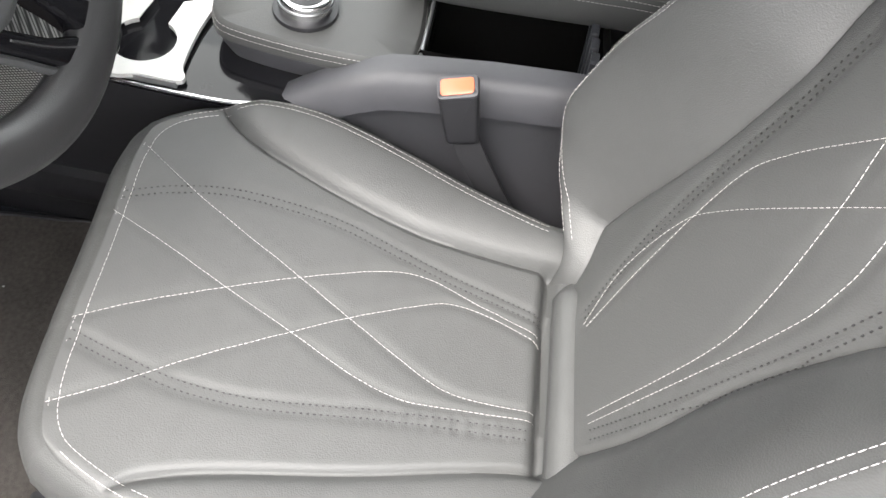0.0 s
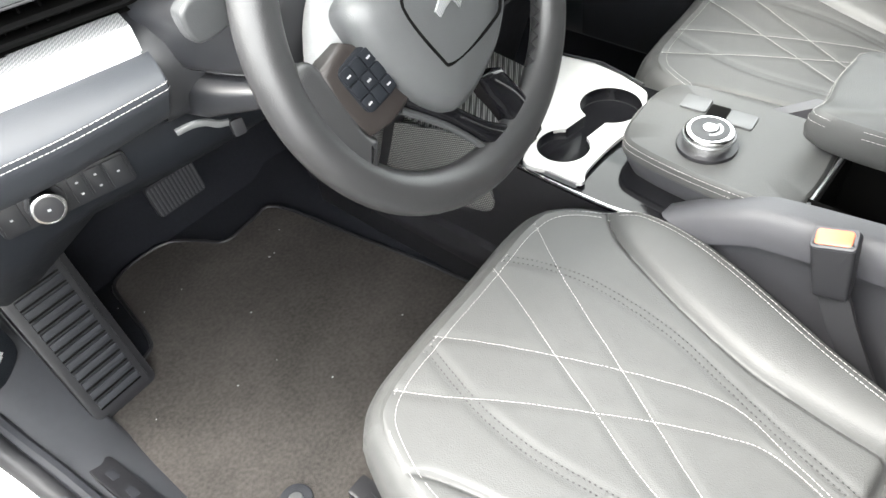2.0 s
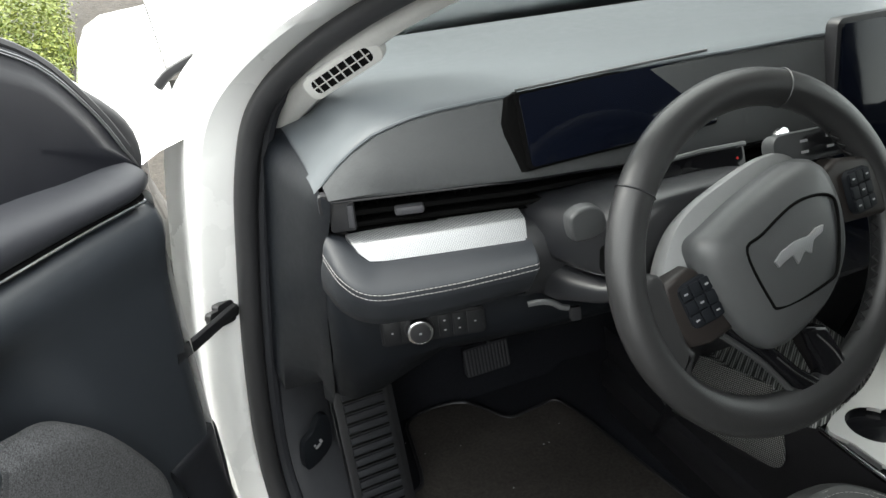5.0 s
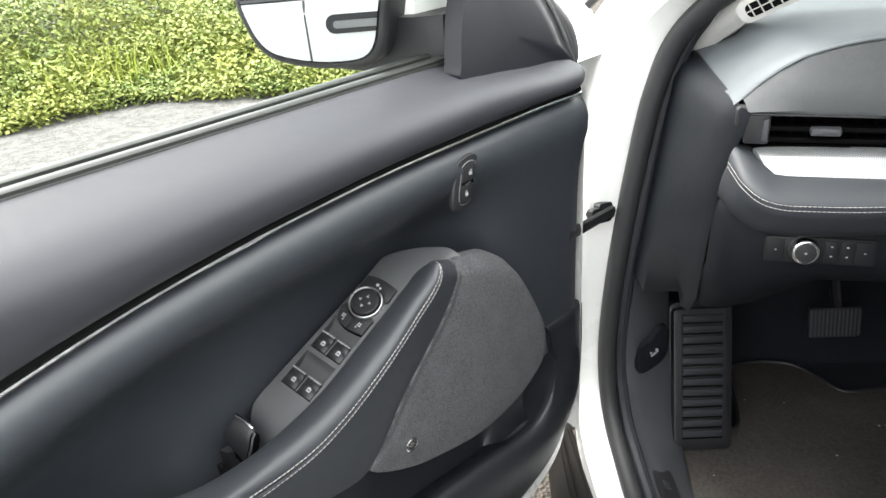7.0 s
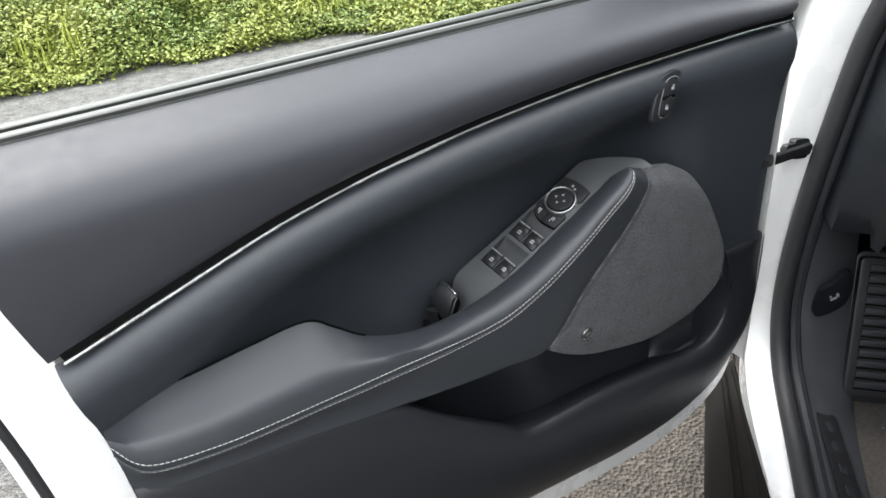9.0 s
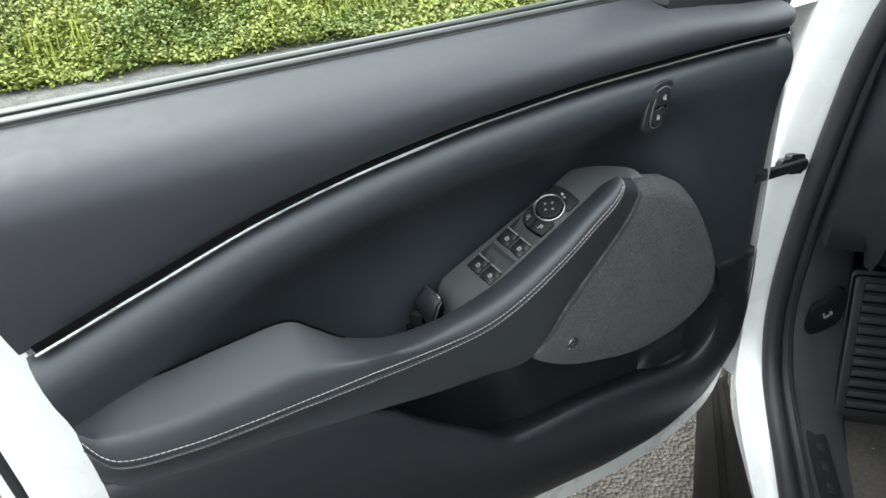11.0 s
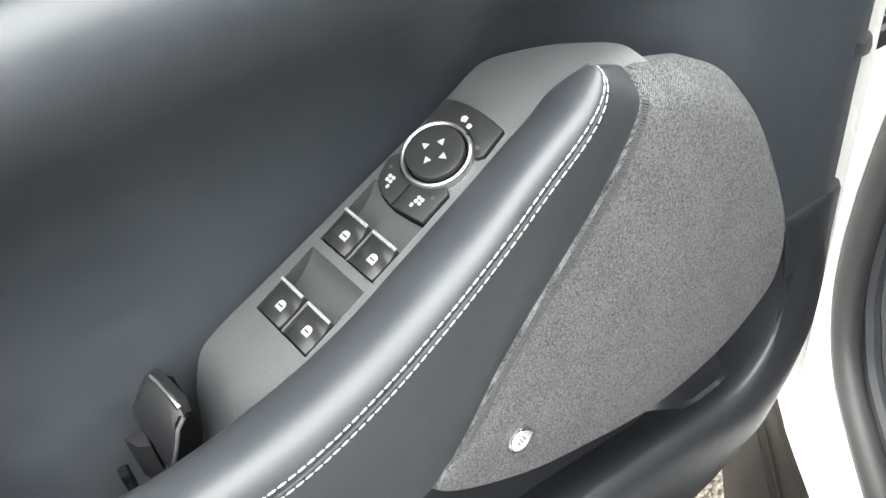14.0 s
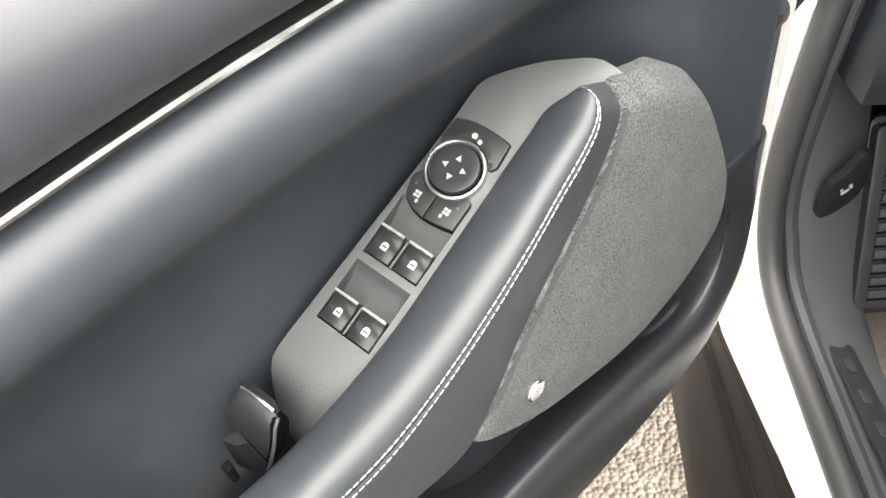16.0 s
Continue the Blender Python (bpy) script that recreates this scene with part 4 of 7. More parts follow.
POD_OUT = [(-0.128, 0.014), (-0.118, 0.0235), (-0.107, 0.0300), (-0.098, 0.0312), (-0.06, 0.0295), (-0.02, 0.0275), (0.0275, 0.0253), (0.06, 0.024), (0.0946, 0.0230), (0.112, 0.0232), (0.1241, 0.0220), (0.1366, 0.0146), (0.1556, -0.002), (0.1691, -0.0183), (0.1775, -0.0305),
           (0.1800, -0.0420), (0.176, -0.0600), (0.150, -0.060), (0.11, -0.052), (0.05, -0.052), (-0.01, -0.054), (-0.06, -0.056), (-0.11, -0.056), (-0.150, -0.040), (-0.142, -0.008)]
ROWS_A, COLS_B = (-0.0036, -0.0556), (0.0109, -0.0124)
WELL = (-0.0116, 0.0345, 0.0222)
WELL_MID = -0.0008


def pod_drop(a, b=0.0):
    """The panel falls away at both ends and beside the speaker."""
    return 1.1 * max(0.0, a - 0.100) ** 2 + 7.0 * max(0.0, -0.086 - a) ** 2 + (9.0 * max(0.0, -0.034 - b) ** 2 if a > 0.12 else 0.0)


def build_pod():
    """The panel with two sunk wells for the window switches."""
    bm = bmesh.new()
    edges = []
    outer = [(p.x, p.y) for p in spl(POD_OUT, 4, True)]
    rings = [outer] + [[(r + x, WELL_MID + y) for x, y in ((WELL[0], -WELL[2]), (WELL[1], -WELL[2]), (WELL[1], WELL[2]), (WELL[0], WELL[2]))] for r in ROWS_A]
    for ring in rings:
        vs = [bm.verts.new((x, y, 0.0)) for x, y in ring]
        edges += [bm.edges.new((vs[i], vs[(i + 1) % len(vs)])) for i in range(len(vs))]
    bmesh.ops.triangle_fill(bm, use_beauty=True, edges=edges)
    for at in (-0.118, -0.106, -0.095, -0.086, 0.10, 0.115, 0.13, 0.145, 0.16):
        bmesh.ops.bisect_plane(bm, geom=list(bm.verts) + list(bm.edges) + list(bm.faces), plane_co=(at, 0, 0), plane_no=(1, 0, 0))
    for at in (-0.030, -0.038, -0.046, -0.053):
        far = [f for f in bm.faces if f.calc_center_median().x > 0.10]
        bmesh.ops.bisect_plane(bm, geom=list({v for f in far for v in f.verts}) + list({e for f in far for e in f.edges}) + far, plane_co=(0, at, 0), plane_no=(0, 1, 0))
    rim = [e for e in bm.edges if e.is_boundary and not any(abs(v.co.y - WELL_MID) < WELL[2] + 1e-4 and -0.07 < v.co.x < 0.034 for v in e.verts)]
    for out, deep in ((0.0005, 0.0003), (0.0012, 0.0022), (0.003, 0.048)):
        ext = bmesh.ops.extrude_edge_only(bm, edges=rim)["geom"]
        for v in [g for g in ext if isinstance(g, bmesh.types.BMVert)]:
            v.co += Vector((v.co.x, v.co.y * 2.5, 0)).normalized() * out - Vector((0, 0, deep))
        rim = [g for g in ext if isinstance(g, bmesh.types.BMEdge)]
    for v in bm.verts:
        v.co.z -= pod_drop(v.co.x, v.co.y)
    bmesh.ops.transform(bm, matrix=POD_T, verts=bm.verts)
    return bm


pod = dpart("switch_panel", build_pod(), TEXTURED, None, "finely knurled charcoal switch panel", 24)
for r in ROWS_A:
    prof = [(WELL[1], 0.0)] + [(WELL[1] - 0.025 * k / 8, -0.0125 * math.sin(math.pi / 2 * (k / 8) ** 0.8)) for k in range(1, 9)] + [(WELL[0], -0.0125), (WELL[0], 0.0)]
    well = loft([[POD_T @ Vector((r + a, WELL_MID + b, c)) for a, c in prof] for b in (-WELL[2], 0, WELL[2])], closed=False)
    for b in (-WELL[2], WELL[2]):
        well.faces.new([well.verts.new(POD_T @ Vector((r + a, WELL_MID + b, c))) for a, c in prof])
    dpart("finger_well", well, TEXTURED, pod, "", 50)
    dpart("well_rib", slab(rrect(0.021, 0.0016, 0.0006), pod_pose(r - 0.0005, -0.0008, -0.010), 0.0098, 0.0004), TEXTURED, pod)


def switch(a, b):
    """A window switch: a hollowed key with a bright raised front lip."""
    rows = []
    for x, top in ((-0.0107, -0.0012), (-0.0102, 0.0004), (-0.006, -0.0006), (0.0, -0.0010), (0.005, -0.0002), (0.0085, 0.0020), (0.0103, 0.0036), (0.0108, 0.0030)):
        rows.append([POD_T @ Vector((a + x, b + y, z)) for y, z in ((-0.0095, -0.011), (-0.0095, top - 0.0008), (-0.0088, top), (0.0, top - 0.0003), (0.0088, top), (0.0095, top - 0.0008), (0.0095, -0.011))])
    key = dpart("window_switch", loft(rows), SWITCH, pod, "black window switch", 50)
    dpart("switch_lip", tube([POD_T @ Vector((a + 0.0104, b + t, 0.0034 - 6.0 * t * t)) for t in (-0.0094, -0.006, 0, 0.006, 0.0094)], 0.0011, 8), LIP_GREY, key, "bright switch lip")
    icon = [(-0.0027, -0.0026), (0.0014, -0.0026), (0.0027, -0.0016), (0.0031, 0.0), (0.0027, 0.0016), (0.0014, 0.0026), (-0.0027, 0.0026)]
    dpart("switch_print", slab(icon, pod_pose(a - 0.0012, b, -0.0009), 0.0003, 0), MARK, key, "white window mark")
    dpart("print_bar", slab(rrect(0.0010, 0.0036, 0.0002), pod_pose(a - 0.0014, b, -0.0006), 0.0002, 0), BLACK, key)


for row in ROWS_A:
    for col in COLS_B:
        switch(row, col)
# mirror dial with its three side buttons
DIAL = Vector((0.0622, -0.0002, 0.0))


def turned(profile, sides=48):
    """A round part of the dial from a profile of (radius, height)."""
    return loft([[POD_T @ (DIAL + Vector((r * math.cos(t), r * math.sin(t), h))) for t in (2 * math.pi * k / sides for k in range(sides))] for r, h in profile])


dial_ring = dpart("mirror_dial_ring", turned([(0.0212, -0.004), (0.0212, 0.0042), (0.0206, 0.0054), (0.0196, 0.0058), (0.0186, 0.0050), (0.0182, 0.002)]), RING, pod, "bright ring round the mirror dial")
dpart("dial_gap", turned([(0.0183, 0.0026), (0.010, 0.0027)]), VOID, dial_ring)
dial = dpart("mirror_dial", turned([(0.0168, 0.001), (0.0172, 0.0066), (0.0166, 0.0076), (0.0150, 0.0080), (0.0100, 0.0076), (0.0030, 0.0075)]), SWITCH, pod, "black mirror dial")
for k in range(4):
    t = radians(90 * k + 4)
    tri = [(0.0026, 0), (-0.0013, 0.0021), (-0.0013, -0.0021)]
    dpart("dial_arrow", slab(tri, pod_pose(DIAL.x + 0.0066 * math.cos(t), DIAL.y + 0.0066 * math.sin(t), 0.0077) @ pose(0, 0, 0, 0, 0, 90 * k), 0.0003, 0), MARK, dial)


def wedge(r0, r1, a0, a1, n=8):
    pts = [(r1 * math.cos(radians(a0 + (a1 - a0) * k / n)), r1 * math.sin(radians(a0 + (a1 - a0) * k / n))) for k in range(n + 1)]
    return pts + [(r0 * math.cos(radians(a1 - (a1 - a0) * k / n)), r0 * math.sin(radians(a1 - (a1 - a0) * k / n))) for k in range(n + 1)]


def dial_arc(a0, a1, n=10):
    return [(DIAL.x + 0.0217 * math.cos(radians(a0 + (a1 - a0) * k / n)), DIAL.y + 0.0217 * math.sin(radians(a0 + (a1 - a0) * k / n))) for k in range(n + 1)]


BUTTONS = (("fold_button", [(0.0739, 0.0205), (0.0785, 0.0222), (0.0930, 0.0208), (0.0952, 0.0150), (0.0968, 0.0080), (0.0974, 0.0), (0.0970, -0.0100), (0.0957, -0.0195), (0.0945, -0.0212), (0.0770, -0.0226), (0.0735, -0.0200)] + dial_arc(-58, 58), "black mirror folding button"),
           ("mirror_button", [(0.0510, 0.0192), (0.0465, 0.0222), (0.0440, 0.0226), (0.0330, 0.0192), (0.0300, 0.0165), (0.0262, 0.0100), (0.0247, 0.0040), (0.0244, 0.0000)] + dial_arc(179, 122), "black mirror side button"),
           ("mirror_button", [(0.0244, -0.0008), (0.0248, -0.0060), (0.0258, -0.0140), (0.0275, -0.0222), (0.0480, -0.0224), (0.0500, -0.0205)] + dial_arc(238, 181), "black mirror side button"))
keys = []
for name, outline, label in BUTTONS:
    dpart("button_gap", slab([(0.0622 + (x - 0.0622) * 1.022, y * 1.03) for x, y in outline], pod_pose(0, 0, -0.004), 0.0044, 0), VOID, pod)
    keys.append(dpart(name, slab(outline, pod_pose(0, 0, -0.012), 0.0150, 0.0009), SWITCH, pod, label))
# marks: a folding mirror and two door windows
dpart("button_print", slab([(0.0, -0.0016), (0.0030, -0.0020), (0.0040, 0.0), (0.0030, 0.0020), (0.0, 0.0016)], pod_pose(0.0868, 0.0016, 0.0030, 20), 0.0003, 0), MARK, keys[0])
dpart("button_print", slab([(0.0, -0.0013), (0.0026, -0.0015), (0.0031, 0.0), (0.0026, 0.0015), (0.0, 0.0013)], pod_pose(0.0850, -0.0030, 0.0030, -10), 0.0003, 0), MARK, keys[0])
dpart("button_lamp", slab(circle(0.0013, 12), pod_pose(0.0790, -0.0165, 0.0030), 0.0002, 0), CONSOLE, keys[0])
for b, sg, key in ((0.0118, 1, keys[1]), (-0.0118, -1, keys[2])):
    for i in (0, 1):
        for j in (0, 1):
            dpart("button_print", slab(rrect(0.0021, 0.0021, 0.0006), pod_pose(0.0345 + 0.0026 * i, b + 0.0026 * (j - 0.5), 0.0030), 0.0003, 0), MARK, key)
    dpart("button_print", slab(rrect(0.0026, 0.0018, 0.0007), pod_pose(0.0314, b - 0.002 * sg, 0.0030), 0.0003, 0), MARK, key)
    dpart("button_lamp", slab(circle(0.0010, 12), pod_pose(0.0415, b + 0.0052 * sg, 0.0030), 0.0002, 0), CONSOLE, key)

# dust specks on the switch panel
specks = bmesh.new()
rs = random.Random(11)
for _ in range(13):
    a, b = rs.uniform(-0.122, -0.072) if rs.random() < 0.6 else rs.uniform(0.1, 0.165), rs.uniform(-0.03, 0.022)
    slab([(x * rs.uniform(0.5, 1.4), y * rs.uniform(0.5, 1.4)) for x, y in circle(0.00045 * rs.uniform(0.6, 1.7), 6)], pod_pose(a, b, 0.0001 - pod_drop(a)), 0.0004, 0, bm=specks)
dpart("dust_specks", specks, DASH_SOFT, pod, "pale dust specks")

# inner release handle in the hollow
def build_grip():
    """A curved paddle that stands out of the hollow, with a lip along its upper edge."""
    back = [Vector(c) for c in ((0.582, -0.092, 0.890), (0.590, -0.092, 0.866), (0.600, -0.090, 0.838))]
    rows = []
    for i in range(9):
        t = i / 8
        top = Vector((0.5725, -0.060, 0.8945)).lerp(Vector((0.566, -0.031, 0.8835)), t) + Vector((0, 0, 0.0022 * math.sin(math.pi * t)))
        low = Vector((0.5885, -0.064, 0.872)).lerp(Vector((0.583, -0.033, 0.846)), t)
        mid = top.lerp(low, 0.5) + Vector((0.0018, 0.0020, 0.0005))
        end = 0.86 if i in (0, 8) else 1.0
        ring = [top, top.lerp(mid, 0.35) + Vector((0.001, 0.0012, 0.001)), mid, mid.lerp(low, 0.65) + Vector((0.0006, 0.0006, 0)), low,
                low + Vector((-0.0060, -0.0060, 0.001)), mid + Vector((-0.0125, -0.0095, -0.002)), top + Vector((-0.0055, -0.006, -0.0025))]
        c = sum(ring, Vector((0, 0, 0))) / len(ring)
        rows.append([D(*(c + (p - c) * end)) for p in ring])
    return loft(rows)


grip = dpart("release_handle", build_grip(), BLACK, None, "black inner door release", 50)
dpart("handle_edge", tube([D(0.5722, -0.0585, 0.8953).lerp(D(0.5662, -0.0320, 0.8850), t) + UP * (0.0022 * math.sin(math.pi * t) - 0.0004) for t in (0.08, 0.3, 0.5, 0.75, 0.95)], 0.0017, 8, taper=lambda t: 0.55 + 0.6 * t), CHROME, grip, "bright handle edge")
dpart("handle_edge", tube([D(0.5672, -0.0285, 0.8830), D(0.5722, -0.0268, 0.8790), D(0.5775, -0.0258, 0.8680), D(0.5830, -0.0275, 0.8560), D(0.5868, -0.0310, 0.8450)], 0.0012, 8), CONSOLE, grip)
# near-black cheek: the shade of the release's inner recess is painted in
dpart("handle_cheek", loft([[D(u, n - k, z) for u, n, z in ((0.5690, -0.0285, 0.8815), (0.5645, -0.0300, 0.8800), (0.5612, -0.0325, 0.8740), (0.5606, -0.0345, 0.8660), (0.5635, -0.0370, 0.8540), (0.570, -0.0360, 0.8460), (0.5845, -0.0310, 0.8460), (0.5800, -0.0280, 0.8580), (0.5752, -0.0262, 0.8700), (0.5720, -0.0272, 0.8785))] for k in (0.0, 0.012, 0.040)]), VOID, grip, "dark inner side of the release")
dpart("handle_foot", loft([[D(u, n, z) for u, n, z in ((0.597, -0.060, zt), (0.593, -0.050, zt - 0.001), (0.587, -0.046, zt - 0.001), (0.586, -0.058, zt))] for zt in (0.862, 0.856, 0.846, 0.832)]), BLACK, grip)
dpart("handle_clip", slab(rrect(0.006, 0.014, 0.002), door_pose(0.604, -0.052, 0.846), 0.008, 0.002), GLOSS, grip)

# lock buttons on the upper panel
LOCK = spl([(-0.008, 0.027), (0.011, 0.032), (0.0255, 0.027), (0.0225, 0.009), (0.0125, -0.014), (0.004, -0.026), (-0.013, -0.031), (-0.026, -0.025), (-0.0225, -0.006), (-0.014, 0.014)], 4, True)
LOCK_M = door_pose(0.2605, 0.0095, 1.0735, 0, -4)
lock_ = dpart("lock_bezel", slab([(p.x, p.y) for p in LOCK], LOCK_M @ pose(0, 0, -0.003), 0.0060, 0.0026, 3), SWITCH, None, "dark grey lock button surround")
dpart("lock_rim", slab([(p.x * 0.66 + 0.0022, p.y * 0.80 - 0.0006) for p in LOCK], LOCK_M @ pose(0, 0, 0.0026), 0.0012, 0.0006), RING, lock_, "thin bright rim")
dpart("lock_plate", slab([(p.x * 0.60 + 0.0022, p.y * 0.75 - 0.0006) for p in LOCK], LOCK_M @ pose(0, 0, 0.0031), 0.0009, 0.0003), GLOSS, lock_)
for k in (-1, 1):
    half = [(p.x * 0.56 + 0.0022, p.y * 0.71 - 0.0006) for p in LOCK if p.y * k > 0.0008]
    dpart("lock_button", slab(half, LOCK_M @ pose(0, 0, 0.0036), 0.0018, 0.0006), SWITCH, lock_, "black lock button")
    cx, cy = 0.0022 + 0.0052 * k, 0.0115 * k
    dpart("lock_print", slab(rrect(0.0052, 0.0042, 0.0008), LOCK_M @ pose(cx, cy - 0.001, 0.0054), 0.0003, 0), MARK, lock_)
    dpart("lock_print", slab(wedge(0.0015, 0.0024, 0, 180, 6), LOCK_M @ pose(cx + 0.0006 * (k + 1), cy + 0.0011, 0.0054), 0.0003, 0), MARK, lock_)
dpart("lock_print", slab(rrect(0.0090, 0.0008, 0.0002), LOCK_M @ pose(0.0022, -0.0006, 0.0045, 0, 0, 12), 0.0003, 0), RING, lock_)

# lower trim with the map pocket
LIP = spl([(0.085, 0.768), (0.072, 0.70), (0.080, 0.660), (0.105, 0.632), (0.15, 0.618), (0.25, 0.630), (0.35, 0.642), (0.45, 0.644), (0.50, 0.650), (0.543, 0.682), (0.62, 0.744), (0.693, 0.806), (0.80, 0.828), (0.90, 0.842), (0.977, 0.858)], 5)
LOW = spl([(-0.026, 0.764), (-0.026, 0.69), (-0.016, 0.596), (0.028, 0.535), (0.075, 0.490), (0.150, 0.455), (0.27, 0.448), (0.37, 0.458), (0.46, 0.468), (0.56, 0.476), (0.64, 0.482), (0.72, 0.486), (0.82, 0.488), (0.90, 0.495), (0.962, 0.505)], 5)


def build_lower():
    rows = []
    for a, b in zip(LIP, LOW):
        k = min(1.0, max(0.0, (a.x - 0.55) / 0.15))
        j = 1 - k
        flat = 1 - 0.85 * max(0.0, min(1.0, (a.y - 0.615) / 0.10)) if a.x < 0.13 else 1.0
        inn = D(a.x + 0.006 * j, -0.05 * j - 0.005, a.y - 0.034 * j)
        p = [inn, D(a.x + 0.002 * j, -0.012 * j, a.y - 0.010 * j), D(a.x, 0.004 - 0.006 * j, a.y - 0.0015), D(a.x, 0.010 * flat, a.y + 0.0005), D(a.x, 0.015 * flat, a.y - 0.001)]
        for t, n in ((0.05, 0.0195), (0.12, 0.0225), (0.25, 0.0245), (0.45, 0.0225), (0.65, 0.0165), (0.80, 0.0080), (0.92, -0.004)):
            p.append(D(a.x + (b.x - a.x) * t, n * flat - 0.006 * (1 - flat), a.y + (b.y - a.y) * t))
        rows.append(p + [D(b.x, -0.016, b.y), D(b.x, -0.040, b.y)])
    first = [p - DN * 0.026 + UP * 0.004 for p in rows[0]]
    return loft([[p - DN * 0.01 for p in first], first, [p - DN * 0.004 + UP * 0.004 for p in rows[0]]] + rows, closed=False)


low_ = dpart("map_pocket", build_lower(), TRIM_HARD, None, "charcoal plastic map pocket and lower trim", 60)
LIP_Z = [(0.06, 0.74), (0.072, 0.70), (0.080, 0.660), (0.105, 0.632), (0.15, 0.618), (0.25, 0.630), (0.35, 0.642), (0.45, 0.644), (0.50, 0.650), (0.543, 0.682), (0.62, 0.744), (0.693, 0.806)]


def build_pocket():
    """The inside of the pocket: a deep hollow, a ledge at the hinge end and a fold in the back wall."""
    rows = []
    for i in range(64):
        u = 0.066 + 0.62 * i / 63
        ledge = 1 / (1 + math.exp((u - 0.205) / 0.007))
        fold = 1 / (1 + math.exp((0.455 - u) / 0.012))
        zl = val(LIP_Z, u)
        zf = 0.560 + 0.052 * ledge + max(0.0, zl - 0.65) * 0.7
        nb = -0.050 + 0.020 * (1 - fold) * (1 - ledge) - 0.014 * fold
        prof = [(0.006, zl - 0.006), (-0.004, zl - 0.022), (-0.010, zf + 0.018), (-0.016, zf + 0.006), (-0.024, zf), (nb + 0.012, zf + 0.001), (nb + 0.003, zf + 0.008), (nb, zf + 0.024), (nb - 0.004, zf + 0.08), (-0.060, max(0.75, zf + 0.10)), (-0.062, max(0.80, zf + 0.14))]
        if zf > zl - 0.024:
            prof[1], prof[2], prof[3] = (-0.004, zl - 0.008), (-0.010, zf + 0.004), (-0.016, zf + 0.001)
        rows.append([D(u, n, z) for n, z in prof])
    return loft(rows, closed=False)


dpart("pocket_inside", build_pocket(), TRIM_HARD, low_, "smooth dark inside of the pocket", 60)
dpart("bottle_rest", loft([[D(0.520 + r * math.cos(t), -0.028 + 0.8 * r * math.sin(t), z) for t in (2 * math.pi * k / 24 for k in range(24))] for r, z in ((0.034, 0.575), (0.034, 0.586), (0.031, 0.590), (0.029, 0.586), (0.027, 0.570))]), TRIM_HARD, low_, "round bottle rest in the pocket")

# white shell behind the trim
def build_shell():
    out = spl([(-0.015, 1.11), (-0.02, 0.9), (-0.022, 0.6), (-0.01, 0.47), (0.05, 0.412), (0.16, 0.383), (0.35, 0.390), (0.6, 0.405), (0.9, 0.425), (1.02, 0.46), (1.05, 0.6), (1.06, 0.85), (1.075, 1.0), (1.09, 1.12), (1.095, 1.185)], 4)
    rows = []
    for p in out:
        q = Vector((0.5, 0.85, 0)) + (p - Vector((0.5, 0.85, 0))) * 0.86
        rows.append([D(q.x, -0.028, q.y), D(p.x - (0.03 if p.x > 0.9 else 0.0), -0.036, p.y), D(p.x + (0.01 if p.x > 0.5 else -0.004), -0.055, p.y), D(p.x + (0.012 if p.x > 0.5 else -0.004), -0.14, p.y)])
    return loft(rows, closed=False)


dpart("outer_shell", build_shell(), WHITE, None, "white painted door shell")
dpart("outer_skin", loft([[D(u, -0.142 - 0.02 * math.sin(3.14 * (z - 0.42) / 0.8), z) for z in (0.42, 0.6, 0.8, 1.0, 1.18)] for u in (-0.06, 0.2, 0.5, 0.8, 1.08)], closed=False), WHITE, None, "white outer door skin")
dpart("edge_seal", tube([D(u, -0.052, z) for u, z in ((1.082, 1.10), (1.066, 1.0), (1.055, 0.9), (1.048, 0.8), (1.04, 0.6), (1.01, 0.49))], 0.009, 8), RUBBER, None, "black door edge seal")
dpart("latch", slab(rrect(0.05, 0.03, 0.006), door_pose(1.035, -0.036, 0.80), 0.012, 0.004), BLACK, None, "black door latch")
dpart("front_face", loft([[D(-0.006, 0.0, z), D(-0.016, -0.012, z), D(-0.02, -0.05, z), D(-0.03, -0.13, z)] for z in (0.5, 0.72, 0.9, 1.12)], closed=False), WHITE, None, "white front edge of the door")

# window, sealing strips, frame and sail panel
def seal_bar(u0, u1, n, z, wide, tall):
    """A long sealing strip with a flat face and a rounded top."""
    prof = ((-wide, -tall), (-wide, -0.002), (-wide * 0.6, 0.0), (wide * 0.6, 0.0), (wide, -0.002), (wide, -tall))
    return loft([[D(u, n + a, z + c) for a, c in prof] for u in [u0 + (u1 - u0) * i / 12 for i in range(13)]])


dpart("inner_window_strip", seal_bar(0.14, 1.06, -0.0915, 1.1945, 0.0068, 0.016), SEAL_GLOSS, None, "black inner window seal")
dpart("inner_seal_edge", seal_bar(0.14, 1.06, -0.0830, 1.1895, 0.0016, 0.010), SEAL_GLOSS, None)
dpart("outer_window_strip", seal_bar(0.13, 1.06, -0.1145, 1.1960, 0.0066, 0.016), SEAL_GLOSS, None, "black outer window seal")
pane = dpart("window_glass", loft([[D(u, -0.103 - 0.25 * max(0, z - 1.19), z) for z in (1.10, 1.19, 1.35, 1.52)] for u in (0.14, 0.4, 0.7, 1.05)], closed=False), SIDE_GLASS, None, "clear side window")
pane.visible_shadow = False
FRAME = spl([(-0.02, 1.05), (-0.035, 1.115), (-0.05, 1.185), (0.03, 1.265), (0.14, 1.35), (0.28, 1.43), (0.5, 1.51), (0.8, 1.56), (1.0, 1.555)], 6)
FRAME_N = lambda z: -0.06 - 0.28 * max(0, z - 1.15)
